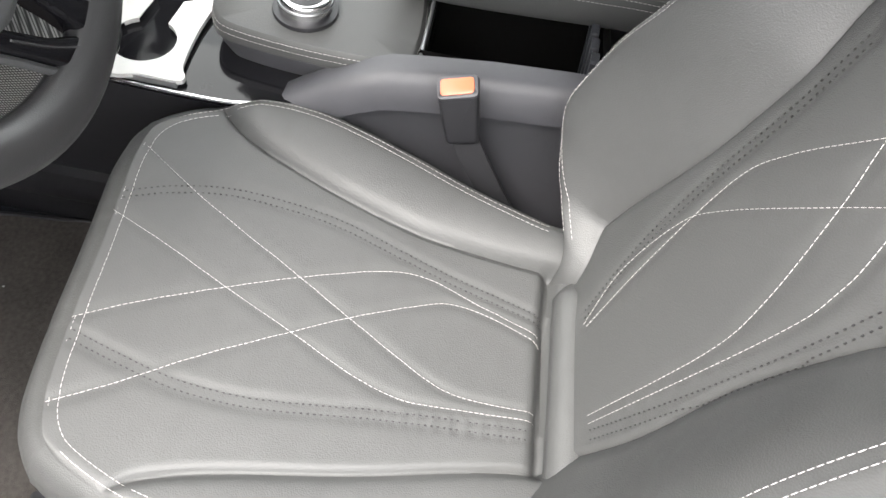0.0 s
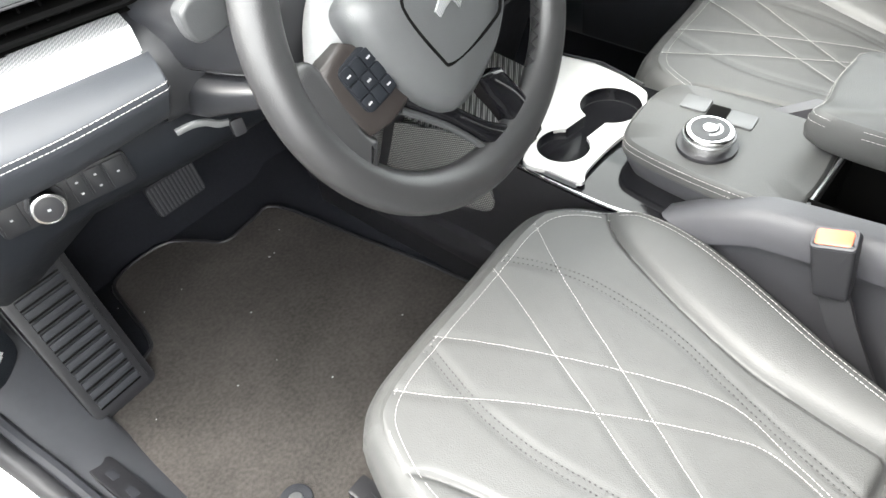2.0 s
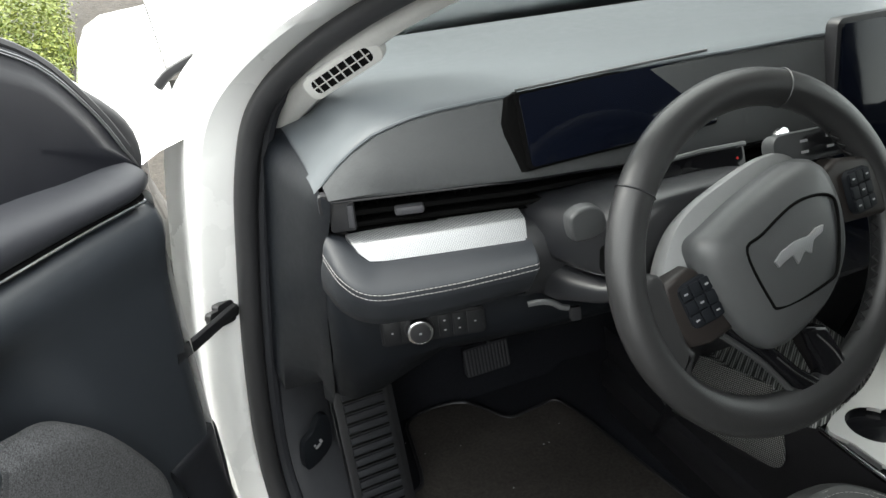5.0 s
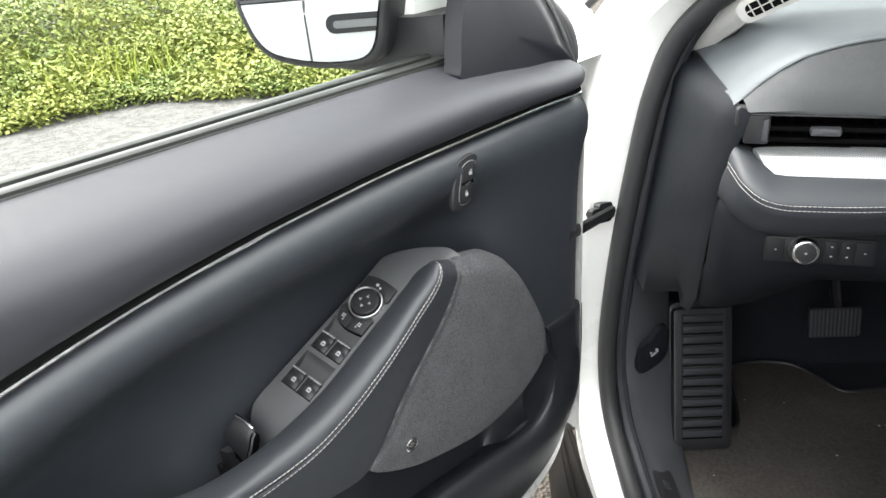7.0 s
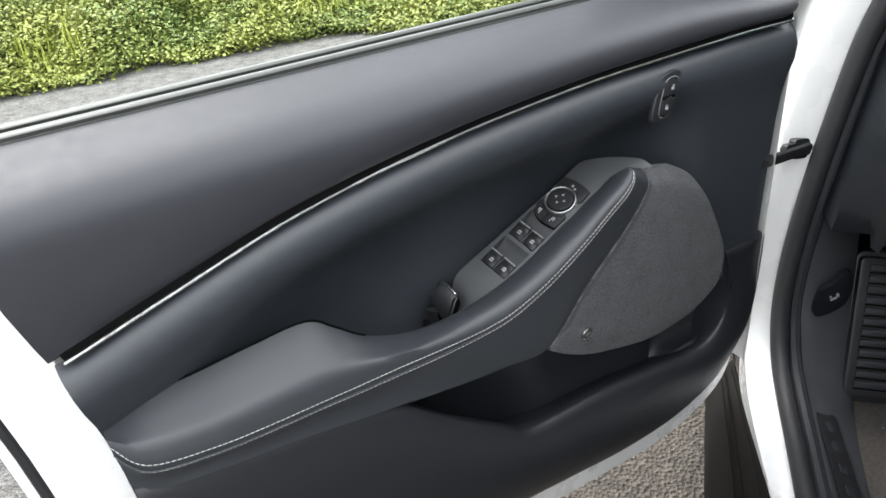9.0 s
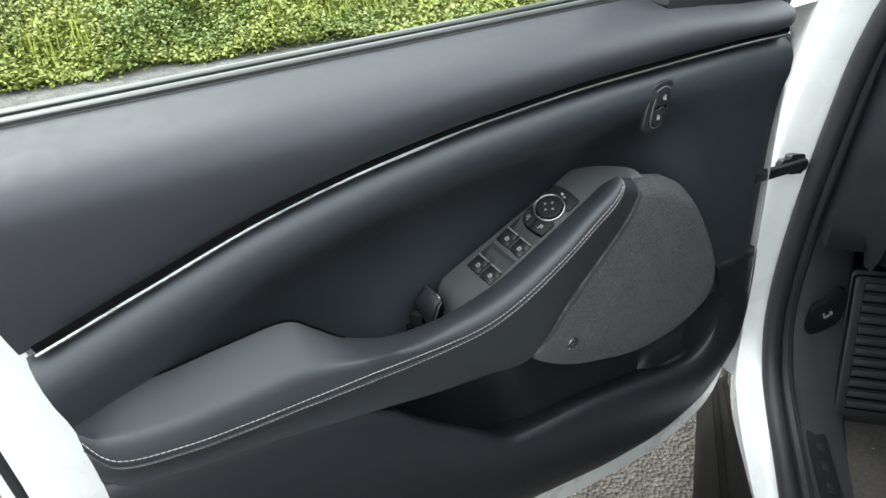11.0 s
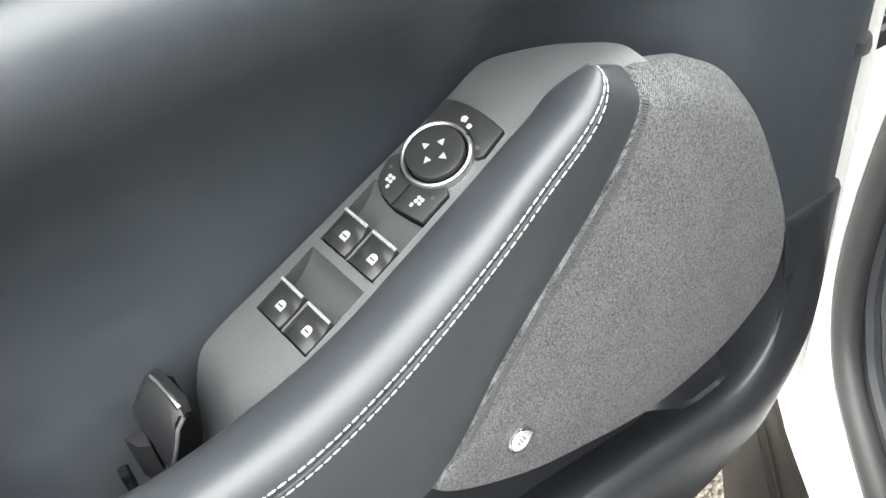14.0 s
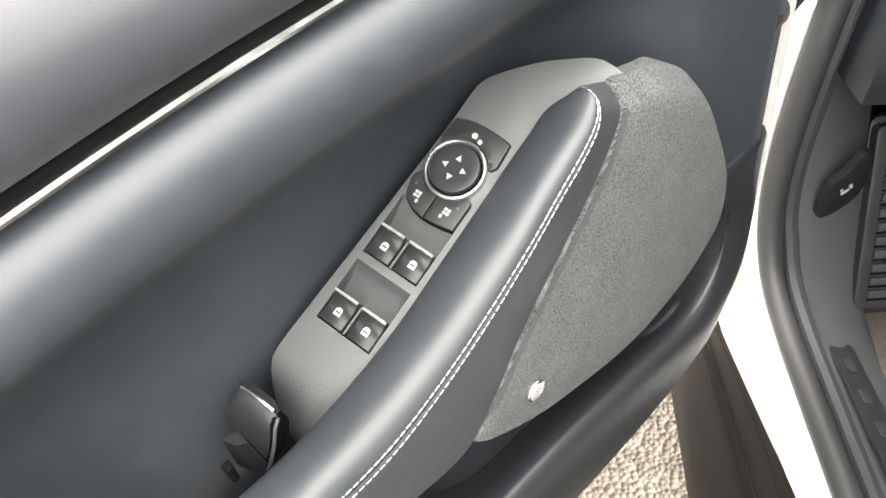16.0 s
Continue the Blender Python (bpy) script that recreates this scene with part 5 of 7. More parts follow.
dpart("window_frame", tube([D(p.x, FRAME_N(p.y), p.y) for p in FRAME], 0.017, 10, 1.0, DN), RUBBER, None, "black window frame")
dpart("frame_edge", tube([D(p.x - 0.012, FRAME_N(p.y) - 0.03, p.y + 0.016) for p in FRAME], 0.014, 8, 1.0, DN), WHITE, None, "white outer edge of the frame")
SAIL = [(0.206, 1.176), (0.203, 1.192), (0.186, 1.24), (0.154, 1.302), (0.138, 1.340), (0.10, 1.325), (0.03, 1.284), (-0.012, 1.225), (-0.036, 1.165), (-0.038, 1.120), (0.06, 1.118), (0.16, 1.14)]


def sail_ring(k, n):
    """The sail's outline drawn in by k along its curved front edge only."""
    c = Vector((0.09, 1.21, 0))
    ring = []
    for p in spl(SAIL, 4, True):
        w = max(0.0, min(1.0, (p.y - 1.125) / 0.04)) * max(0.0, min(1.0, (0.150 - p.x) / 0.03))
        q = c + (p - c) * (1 - (1 - k) * w)
        ring.append(D(q.x, n - 0.22 * max(0, q.y - 1.16), q.y))
    return ring


def build_sail():
    rings = [sail_ring(k, n) for k, n in ((1.0, -0.058), (1.0, -0.047), (0.985, -0.043), (0.82, -0.042), (0.74, -0.037), (0.64, -0.030))]
    mid = sum(rings[-1], Vector((0, 0, 0))) / len(rings[-1])
    for k, lift in ((0.9, 0.0005), (0.5, 0.001), (0.15, 0.001)):
        rings.append([mid + (p - mid) * k + DN * lift for p in rings[5]])
    return loft(rings)


sail = dpart("sail_panel", build_sail(), SAIL_SOFT, None, "dark triangular mirror sail panel", 60)
FRONT_EDGE = [i for i, p in enumerate(spl(SAIL, 4, True)) if p.x < 0.125 and p.y > 1.135]
for k, n, r, material, name in ((1.035, -0.052, 0.0075, RUBBER, "frame_seal"), (0.945, -0.041, 0.0011, SATIN, "bright_line"), (0.915, -0.041, 0.0009, SATIN, "bright_line")):
    ring = sail_ring(k, n)
    dpart(name, tube([ring[i] for i in FRONT_EDGE], r, 8), material, sail)

# door mirror, outside the glass
MC = D(0.262, -0.235, 1.258)
EYE_M, SEEN_M = Vector((-0.62, -0.52, 1.40)), Vector((-1.98, -0.66, 0.98))
m_n = ((EYE_M - MC).normalized() + (SEEN_M - MC).normalized()).normalized()
m_x = Vector((0, 0, 1)).cross(m_n).normalized()
MIR = axes(MC, m_x, Vector((0, 0, 1)))
MIR_OUT = spl([(0.098, 0.075), (0.092, -0.01), (0.075, -0.055), (0.03, -0.066), (-0.03, -0.064), (-0.075, -0.050), (-0.098, -0.01), (-0.105, 0.045), (-0.09, 0.082), (0.0, 0.09)], 5, True)
house = dpart("door_mirror", slab([(p.x * 1.13, p.y * 1.17) for p in MIR_OUT], MIR @ pose(0, 0, -0.10), 0.105, 0.012, 3), BLACK, None, "black door mirror housing")
dpart("mirror_glass", slab([(p.x, p.y) for p in MIR_OUT], MIR @ pose(0, 0, 0.0035), 0.003, 0), MIRROR, house, "mirror showing the white car side")
dpart("mirror_rim", slab([(p.x * 1.03, p.y * 1.04) for p in MIR_OUT], MIR @ pose(0, 0, 0.001), 0.0042, 0.001), GLOSS, house)
dpart("mirror_foot", loft([[D(u, n, z) for u, z in ((uu - 0.045, z0), (uu + 0.05, z0), (uu + 0.05, z1), (uu - 0.045, z1))] for n, uu, z0, z1 in ((-0.085, 0.13, 1.188, 1.245), (-0.13, 0.135, 1.176, 1.240), (-0.19, 0.15, 1.168, 1.238), (-0.25, 0.19, 1.175, 1.238))]), BLACK, house, "black mirror arm")
dpart("mirror_cap", loft([[D(u, n, z) for u, z in ((uu - w, 1.238), (uu + w, 1.238), (uu + w * 0.95, 1.30), (uu + w * 0.8, 1.38), (uu - w, 1.38))] for n, uu, w in ((-0.150, 0.120, 0.045), (-0.19, 0.125, 0.055), (-0.28, 0.16, 0.07))]), WHITE, house, "white painted mirror cap")


# ---- dashboard ----
dash = thing("dashboard", "charcoal dashboard with cloth panel and woven silver shelf", "dashboard")


def yf(x):
    """The dashboard's front line, swept back towards the door."""
    return 0.24 + 0.24 * max(0.0, -0.1 - x) if x < -0.1 else 0.24 - 0.02 * min(1, (x + 0.1) / 0.3)


XS = [-0.325, -0.31, -0.29, -0.26, -0.225, -0.19, -0.15, -0.134, -0.122, -0.10, -0.04, 0.05, 0.15, 0.25, 0.40, 0.6, 0.8, 1.0, 1.15]
ZTOP = [(-0.326, 1.123), (-0.30, 1.150), (-0.26, 1.177), (-0.20, 1.194), (-0.11, 1.203), (0.1, 1.214), (0.3, 1.216), (0.6, 1.19), (1.15, 1.13)]
ZLOW = [(-0.326, 1.113), (-0.1, 1.111), (0.1, 1.103), (0.3, 1.10), (1.15, 1.09)]


def build_top():
    rows = []
    for x in XS:
        zt, y = val(ZTOP, x), yf(x)
        d = 0.012 if x < -0.28 else -0.010
        k = max(0.0, min(1.0, (x + 0.326) / 0.10))
        rows.append([Vector((x, y + 0.022, zt)), Vector((x - 0.001, y + 0.026, zt + 0.003)), Vector((x - 0.002, y + 0.05, zt + 0.006)), Vector((x + d * 0.5, y + 0.12, zt + 0.012 * k)), Vector((x + d, 0.55, 1.142 + (zt - 1.13) * 0.7)), Vector((x + d, 0.80, 1.15 + 0.04 * k)), Vector((x + d, 0.98, 1.14 + 0.02 * k))])
    first = [Vector((-0.336 + 0.05 * max(0.0, min(p.y, 0.56) - 0.30), min(p.y, 0.9), p.z - 0.008)) for p in rows[0]]
    return loft([first] + rows, closed=False)


part("top_skin", build_top(), DASH_SOFT, dash, "charcoal grained dash top")


def build_cloth():
    rows = []
    for x in XS:
        zt, zl, y = val(ZTOP, x), val(ZLOW, x), yf(x)
        h = zt - zl
        rows.append([Vector((x, y + 0.024, zt)), Vector((x, y + 0.018, zl + h * 0.97)), Vector((x, y + 0.004, zl + h * 0.5)), Vector((x, y - 0.004, zl + h * 0.08)), Vector((x, y - 0.002, zl)), Vector((x, y + 0.012, zl - 0.004))])
    return loft(rows, closed=False)


part("cloth_panel", build_cloth(), DASH_FABRIC, dash, "charcoal woven cloth dash panel")
part("panel_piping", tube([Vector((x, yf(x) + 0.021, val(ZTOP, x) + 0.001)) for x in [-0.325 + 0.02 * i for i in range(60)]], 0.0022, 6), DASH_SOFT, dash)
part("vent_edge", tube([Vector((x, yf(x) - 0.004, val(ZLOW, x) - 0.001)) for x in [-0.322 + 0.02 * i for i in range(60)]], 0.0014, 6), GLOSS, dash, "thin gloss edge over the air vent")
# long vent slot and its vanes, with the slot's shade in their colour
part("vent_slot", loft([[Vector((x, yf(x) + 0.012, val(ZLOW, x) - 0.003)), Vector((x, yf(x) + 0.06, val(ZLOW, x) - 0.006)), Vector((x, yf(x) + 0.06, 1.070)), Vector((x, yf(x) + 0.012, 1.068))] for x in XS], closed=False), VOID, dash, "black air vent slot")
part("vent_vane", loft([[Vector((x, yf(x) + o, z)) for o, z in ((0.008, 1.094), (0.006, 1.090), (0.01, 1.087), (0.045, 1.084), (0.045, 1.088))] for x in XS[1:]]), VOID, dash, "black air vent vane")
part("vent_vane", loft([[Vector((x, yf(x) + o, z)) for o, z in ((0.010, 1.079), (0.008, 1.077), (0.011, 1.073), (0.04, 1.070), (0.04, 1.075))] for x in XS[1:]]), VOID, dash, "black air vent vane")
part("vane_tab", slab(rrect(0.034, 0.010, 0.003), axes((-0.236, yf(-0.236) + 0.006, 1.091), (1, -0.24, 0), (0, 0, 1)), 0.010, 0.003), CONSOLE, dash, "grey vent tab")
for i in range(9):
    x = -0.28 + 0.018 * i
    part("vent_blade", slab(rrect(0.03, 0.036, 0.002), axes((x, yf(x) + 0.045, 1.090), (0.2, 1, 0), (0, 0, 1)), 0.002, 0), VOID, dash)
part("vent_cheek", slab(rrect(0.030, 0.038, 0.004), axes((-0.309, yf(-0.309) + 0.012, 1.091), (1, -0.24, 0), (0, 0, 1)), 0.010, 0.003), BLACK, dash, "black vent end piece")
part("vent_wheel", slab(rrect(0.007, 0.028, 0.002), axes((-0.302, yf(-0.302) + 0.002, 1.091), (1, -0.24, 0), (0, 0, 1)), 0.003, 0.001), CONSOLE, dash, "grey vent thumbwheel")

# padded shelf with the woven silver insert, left of the wheel; it turns back round the corner
SHELF_S = spl([(-0.123, 0.1765, 1.0335), (-0.126, 0.1745, 1.0335), (-0.135, 0.1755, 1.0325), (-0.21, 0.193, 1.0245), (-0.267, 0.207, 1.0215), (-0.300, 0.216, 1.0215), (-0.321, 0.228, 1.0265), (-0.334, 0.250, 1.0355), (-0.3385, 0.275, 1.0425), (-0.340, 0.298, 1.047)], 6)
SHELF_I = spl([(-0.110, 0.2235, 1.044), (-0.114, 0.2205, 1.0435), (-0.122, 0.2215, 1.0435), (-0.21, 0.240, 1.043), (-0.267, 0.254, 1.0425), (-0.289, 0.261, 1.0435), (-0.301, 0.270, 1.049), (-0.310, 0.282, 1.055), (-0.318, 0.296, 1.061), (-0.327, 0.310, 1.066)], 6)
SHELF_B = spl([(-0.121, 0.203, 0.990), (-0.125, 0.201, 0.988), (-0.134, 0.2015, 0.987), (-0.21, 0.214, 0.979), (-0.267, 0.226, 0.976), (-0.300, 0.236, 0.976), (-0.321, 0.250, 0.980), (-0.334, 0.270, 0.986), (-0.340, 0.292, 0.992), (-0.343, 0.315, 0.996)], 6)


def build_shelf():
    rows = []
    for q, i, b in zip(SHELF_S, SHELF_I, SHELF_B):
        out = Vector((q.x - i.x, q.y - i.y, 0)).normalized()
        up = Vector((0, 0, 1))
        rows.append([i - out * 0.035 - up * 0.012, i - out * 0.004 + up * 0.001, i + (q - i) * 0.25 + up * 0.0035, i + (q - i) * 0.6 + up * 0.0060, i + (q - i) * 0.85 + up * 0.0052, q + up * 0.0040 - out * 0.0015, q + up * 0.0012, q - up * 0.0022 - out * 0.0006, q - up * 0.0056 + out * 0.0004,
                     q + (b - q) * 0.35 + out * 0.0030, q + (b - q) * 0.7 + out * 0.0022, b, b - out * 0.012 - up * 0.006, b - out * 0.06 - up * 0.006])
    return loft(rows)


shelf = part("shelf_pad", build_shelf(), SHELF_SOFT, dash, "stitched black padded shelf", 60)
INSERT = [((-0.309, 0.304, 1.0635), (-0.3075, 0.283, 1.0605), (-0.3035, 0.2715, 1.0520)), ((-0.302, 0.3025, 1.0645), (-0.299, 0.2735, 1.0615), (-0.2945, 0.2605, 1.0445)), ((-0.285, 0.299, 1.0655), (-0.280, 0.268, 1.0630), (-0.278, 0.2555, 1.0430)), ((-0.21, 0.281, 1.068), (-0.205, 0.249, 1.0655), (-0.204, 0.238, 1.0435)), ((-0.125, 0.260, 1.0695), (-0.122, 0.231, 1.0675), (-0.1225, 0.2195, 1.0440)), ((-0.107, 0.256, 1.0690), (-0.1125, 0.229, 1.0670), (-0.1155, 0.2185, 1.0440))]
part("silver_insert", loft([[Vector(a), Vector(a).lerp(Vector(b), 0.94) + Vector((0, 0, 0.0004)), Vector(b) + Vector((0, 0, -0.0004)), Vector(b).lerp(Vector(c), 0.12) + Vector((0, -0.0006, 0)), Vector(c), Vector(c) + Vector((0, 0.006, -0.006)), Vector(a) + Vector((0, 0, -0.012))] for a, b, c in INSERT]), SILVER, dash, "woven silver shelf insert")
for dz, dout in ((0.0019, 0.0001), (-0.0040, 0.0005)):
    part("stitching", stitches([[q + Vector((q.x - i.x, q.y - i.y, 0)).normalized() * dout + Vector((0, 0, dz)) for q, i in zip(SHELF_S, SHELF_I)]], 0.0044, 0.0008, 0.00038), THREAD, shelf, "white thread")
# knee panel, buttons and light knob
KX = [-0.338, -0.333, -0.318, -0.28, -0.2, -0.12, -0.06, 0.0, 0.1, 0.2, 0.3]
DROP = [(-0.35, 0.085), (-0.30, 0.075), (-0.25, 0.03), (-0.19, 0.0)]
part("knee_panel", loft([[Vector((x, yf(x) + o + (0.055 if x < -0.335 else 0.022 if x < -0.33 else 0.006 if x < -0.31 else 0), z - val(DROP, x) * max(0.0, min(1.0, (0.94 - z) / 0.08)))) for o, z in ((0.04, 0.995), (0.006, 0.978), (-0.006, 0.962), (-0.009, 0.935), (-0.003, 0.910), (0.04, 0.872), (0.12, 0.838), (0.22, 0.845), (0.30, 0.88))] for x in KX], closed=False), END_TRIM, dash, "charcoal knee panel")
BP = axes((-0.2255, yf(-0.2255) - 0.0095, 0.9365), (1, -0.245, 0.02), (0, 0.10, 1))
panel = part("light_panel", slab(rrect(0.130, 0.035, 0.005), BP, 0.0025, 0.0012), PANEL, dash, "black light switch panel")
part("knob_collar", slab(circle(0.0185, 36), BP @ pose(-0.018, 0.003, 0.002), 0.003, 0.001), BLACK, panel)
part("light_knob", slab(circle(0.0165, 36), BP @ pose(-0.018, 0.003, 0.003), 0.017, 0.003, 3), CHROME, panel, "chrome light knob")
part("knob_face", slab(circle(0.0128, 30), BP @ pose(-0.018, 0.003, 0.0193), 0.0022, 0.0006), BLACK, panel)
part("button_print", slab(rrect(0.0032, 0.0026, 0.0006), BP @ pose(-0.018, 0.003, 0.0216), 0.0002, 0), MARK, panel)
for x, w in ((-0.051, 0.022), (0.014, 0.015), (0.032, 0.016), (0.052, 0.020)):
    part("dash_button", slab(rrect(w, 0.029, 0.002), BP @ pose(x, 0, 0.0015), 0.0022, 0.0008), PANEL, panel, "black dash button")
    for dy in ((0,) if w > 0.018 else (-0.006, 0.007)):
        part("button_print", slab(rrect(0.0028, 0.0020, 0.0006), BP @ pose(x, dy, 0.0037), 0.0002, 0), MARK, panel)
# end panel that faces the open door
def end_row(z, y0, lift, inward=0.0):
    """One level of the end panel, from the dash corner back to the doorway seal."""
    back = -0.352 - 0.13 * max(0.0, 1.13 - z)
    out = 0.013 * max(0.0, min(1.0, (1.10 - z) / 0.15))
    return [Vector((x - (out if y < 0.47 else 0) + inward * k, y, z + lift * k)) for x, y, k in ((-0.326, y0 - 0.012, 0.0), (-0.334, y0 + 0.006, 0.1), (-0.340, y0 + 0.05, 0.35), (back + 0.004, 0.475, 0.8), (back, 0.535, 1.0), (back, 0.57, 1.0))]


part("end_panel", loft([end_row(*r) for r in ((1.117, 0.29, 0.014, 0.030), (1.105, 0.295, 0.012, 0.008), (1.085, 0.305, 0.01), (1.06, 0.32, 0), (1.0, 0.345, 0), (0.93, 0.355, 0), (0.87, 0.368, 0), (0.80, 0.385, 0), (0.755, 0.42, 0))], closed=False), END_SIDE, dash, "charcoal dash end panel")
part("corner_cap", slab(rrect(0.024, 0.026, 0.006), axes((-0.3215, 0.3085, 1.106), (1, -0.24, 0), (0, 0, 1)), 0.012, 0.004), BLACK, dash, "black corner piece under the dash top")

# instrument display
cl = axes((0.022, 0.240, 1.171), (1, 0.0, 0.030), (0, 0.34, 1))
cluster = thing("instrument_display", "wide black instrument screen on the dashboard", "display", (0.024, 0.262, 1.16))


def placed(name, bm, material, parent, label="", smooth=40):
    ob = part(name, bm, material, parent, label, smooth)
    ob.matrix_parent_inverse = Matrix.Translation(-parent.location)
    return ob


placed("housing", slab(rrect(0.265, 0.088, 0.006), cl @ pose(0, 0, -0.020), 0.024, 0.003), VOID, cluster, "slim black housing")
placed("side_flange", slab([(-0.126, 0.0455), (-0.139, 0.041), (-0.1475, 0.014), (-0.1465, 0.0), (-0.1335, -0.0445), (-0.126, -0.0445)], cl @ pose(0, 0, -0.030), 0.031, 0.003), VOID, cluster, "thick dark side of the screen")
placed("screen", slab(rrect(0.258, 0.082, 0.005), cl @ pose(0.001, 0, 0.0045), 0.001, 0.0004), SCREEN, cluster, "dark glass")
placed("bright_edge", tube([cl @ Vector((x, 0.0465, 0.003)) for x in (-0.13, 0, 0.132)], 0.0016, 6), SATIN, cluster)
# centre display
cs = axes((0.445, 0.20, 1.06), (1, 0.0, 0), (0, 0.12, 1))
centre = thing("centre_display", "tall black centre touchscreen", "display", (0.445, 0.21, 1.0))
placed("housing", slab(rrect(0.235, 0.36, 0.012), cs @ pose(0, 0, -0.018), 0.018, 0.004), BLACK, centre)
placed("screen", slab(rrect(0.222, 0.345, 0.008), cs @ pose(0, 0, 0.0005), 0.001, 0.0004), SCREEN, centre, "dark glass")
part("centre_panel", loft([[Vector((x, y, z)) for y, z in ((0.24, 1.10), (0.25, 0.95), (0.30, 0.80), (0.36, 0.62), (0.42, 0.45))] for x in (0.25, 0.32, 0.57, 0.64)], closed=False), BLACK, dash, "black centre stack")
part("passenger_dash", loft([[Vector((x, y, z)) for y, z in ((0.225, 1.105), (0.20, 1.085), (0.185, 1.06), (0.20, 1.03), (0.26, 1.0), (0.34, 0.85), (0.6, 0.80))] for x in (0.57, 0.7, 0.9, 1.15)], closed=False), DASH_SOFT, dash, "charcoal passenger dash")

# pillar speaker grille on the cloth cover
G = axes((-0.258, 0.418, 1.228), (0.60, -0.62, 0.47), (-0.55, 0.10, 0.83))
grille = thing("pillar_grille", "black barred speaker grille in pale pillar trim", "speaker grille", (-0.258, 0.418, 1.228))
placed("grille_frame", slab([(x * 1.0, y) for x, y in rrect(0.125, 0.032, 0.013)], G @ pose(0, 0, -0.012), 0.016, 0.003), HEADLINER, grille)
placed("grille_well", slab(rrect(0.098, 0.019, 0.007), G @ pose(0, 0, 0.003), 0.0015, 0), VOID, grille)
for i in range(7):
    placed("grille_bar", slab(rrect(0.0013, 0.022, 0.0004), G @ pose(-0.0405 + 0.0135 * i, 0, 0.0046), 0.0015, 0), HEADLINER, grille)
placed("grille_bar", slab(rrect(0.096, 0.0013, 0.0004), G @ pose(0, 0.0001, 0.0047), 0.0015, 0), HEADLINER, grille)

# ---- steering wheel ----
WC = Vector((0.0765, 0.0495, 1.0515))
RIM_M = axes(WC, (1, 0, 0), (0, 0.3635, 0.9316))
HUB_M = RIM_M @ Matrix(((1.104, -0.067, 0, 0.009), (0, 1.133, 0, 0.004), (0, 0, 1.1, 0), (0, 0, 0, 1)))
WH = RIM_M @ pose(0, 0, 0, 0, 0, 13)
wheel = thing("steering_wheel", "black leather steering wheel with grey hub and gloss spokes", "steering wheel", WC)


def wpart(name, bm, material, parent=None, label="", smooth=40):
    bmesh.ops.transform(bm, matrix=WH, verts=bm.verts)
    ob = part(name, bm, material, parent or wheel, label, smooth)
    if parent is None:
        ob.matrix_parent_inverse = Matrix.Translation(-WC)
    return ob


def build_rim():
    rings = []
    for i in range(96):
        a = 2 * math.pi * i / 96
        k = 1.0 - 0.006 * max(0.0, -math.sin(a)) ** 6
        grip = 1.05 + 0.18 * max(0.0, -math.sin(a + radians(13))) ** 5
        c = Vector((0.1730 * math.cos(a), 0.1730 * k * math.sin(a), 0))
        r = Vector((math.cos(a), math.sin(a), 0))
        rings.append([c + r * (0.0190 * grip * math.cos(t)) + Vector((0, 0, 0.0178 * math.sin(t))) for t in (2 * math.pi * j / 14 for j in range(14))])
    bm = loft(rings, caps=False)
    n = 14
    bm.verts.ensure_lookup_table()
    for j in range(n):
        bm.faces.new((bm.verts[95 * n + j], bm.verts[95 * n + (j + 1) % n], bm.verts[(j + 1) % n], bm.verts[j]))
    return bm


rim = wpart("rim", build_rim(), RIM, None, "black leather rim")
for a in (134, 60):
    ring = [Vector((0.1730 * math.cos(radians(a)), 0.1730 * math.sin(radians(a)), 0)) + Vector((math.cos(radians(a)), math.sin(radians(a)), 0)) * (0.0206 * math.cos(t)) + Vector((0, 0, 0.0179 * math.sin(t))) for t in [2 * math.pi * j / 24 for j in range(25)]]
    wpart("rim_seam", tube(ring, 0.0009, 5), BLACK, rim)
lace = []
for s in range(40):
    a = radians(-62 + 95 * s / 39)
    lace.append(Vector(((0.1730 - 0.0205) * math.cos(a), (0.1730 - 0.0205) * math.sin(a), 0.004 if s % 2 else -0.004)))
wpart("rim_lacing", tube(lace, 0.0012, 5), THREAD_DARK, rim)
WH = HUB_M
HUB = spl([(-0.098, 0.024), (-0.075, 0.038), (-0.022, 0.061), (0.031, 0.076), (0.060, 0.066), (0.072, 0.023), (0.064, -0.021), (0.034, -0.058), (-0.008, -0.080), (-0.038, -0.088), (-0.060, -0.075), (-0.080, -0.047), (-0.097, -0.003)], 5, True)


def dome(outline, zs, c=(-0.012, -0.004)):
    return loft([[Vector((c[0] + (p.x - c[0]) * k, c[1] + (p.y - c[1]) * k, z)) for p in outline] for k, z in zs])


BEZ = spl([(-0.134, -0.030), (-0.125, -0.004), (-0.115, 0.014), (-0.098, 0.037), (-0.077, 0.052), (-0.046, 0.065), (0.010, 0.082), (0.045, 0.082), (0.062, 0.060), (0.05, 0.0), (0.0, -0.05), (-0.07, -0.06), (-0.118, -0.058)], 4, True)
wpart("hub_bezel", dome(BEZ, ((0.90, -0.040), (0.99, -0.020), (1.0, -0.013), (0.985, -0.009), (0.85, -0.002))), BEZEL, None, "light grey bezel behind the hub")
hub = wpart("hub_cover", dome(HUB, ((0.94, -0.03), (1.0, 0.004), (0.99, 0.013), (0.94, 0.023), (0.82, 0.030), (0.5, 0.035), (0.2, 0.036))), HUB_GREY, None, "charcoal hub cover")
SHIELD = spl([(-0.060, 0.010), (-0.040, 0.022), (0.004, 0.041), (0.044, 0.040), (0.051, 0.022), (0.038, -0.026), (0.018, -0.038), (-0.034, -0.046), (-0.046, -0.036)], 5, True)
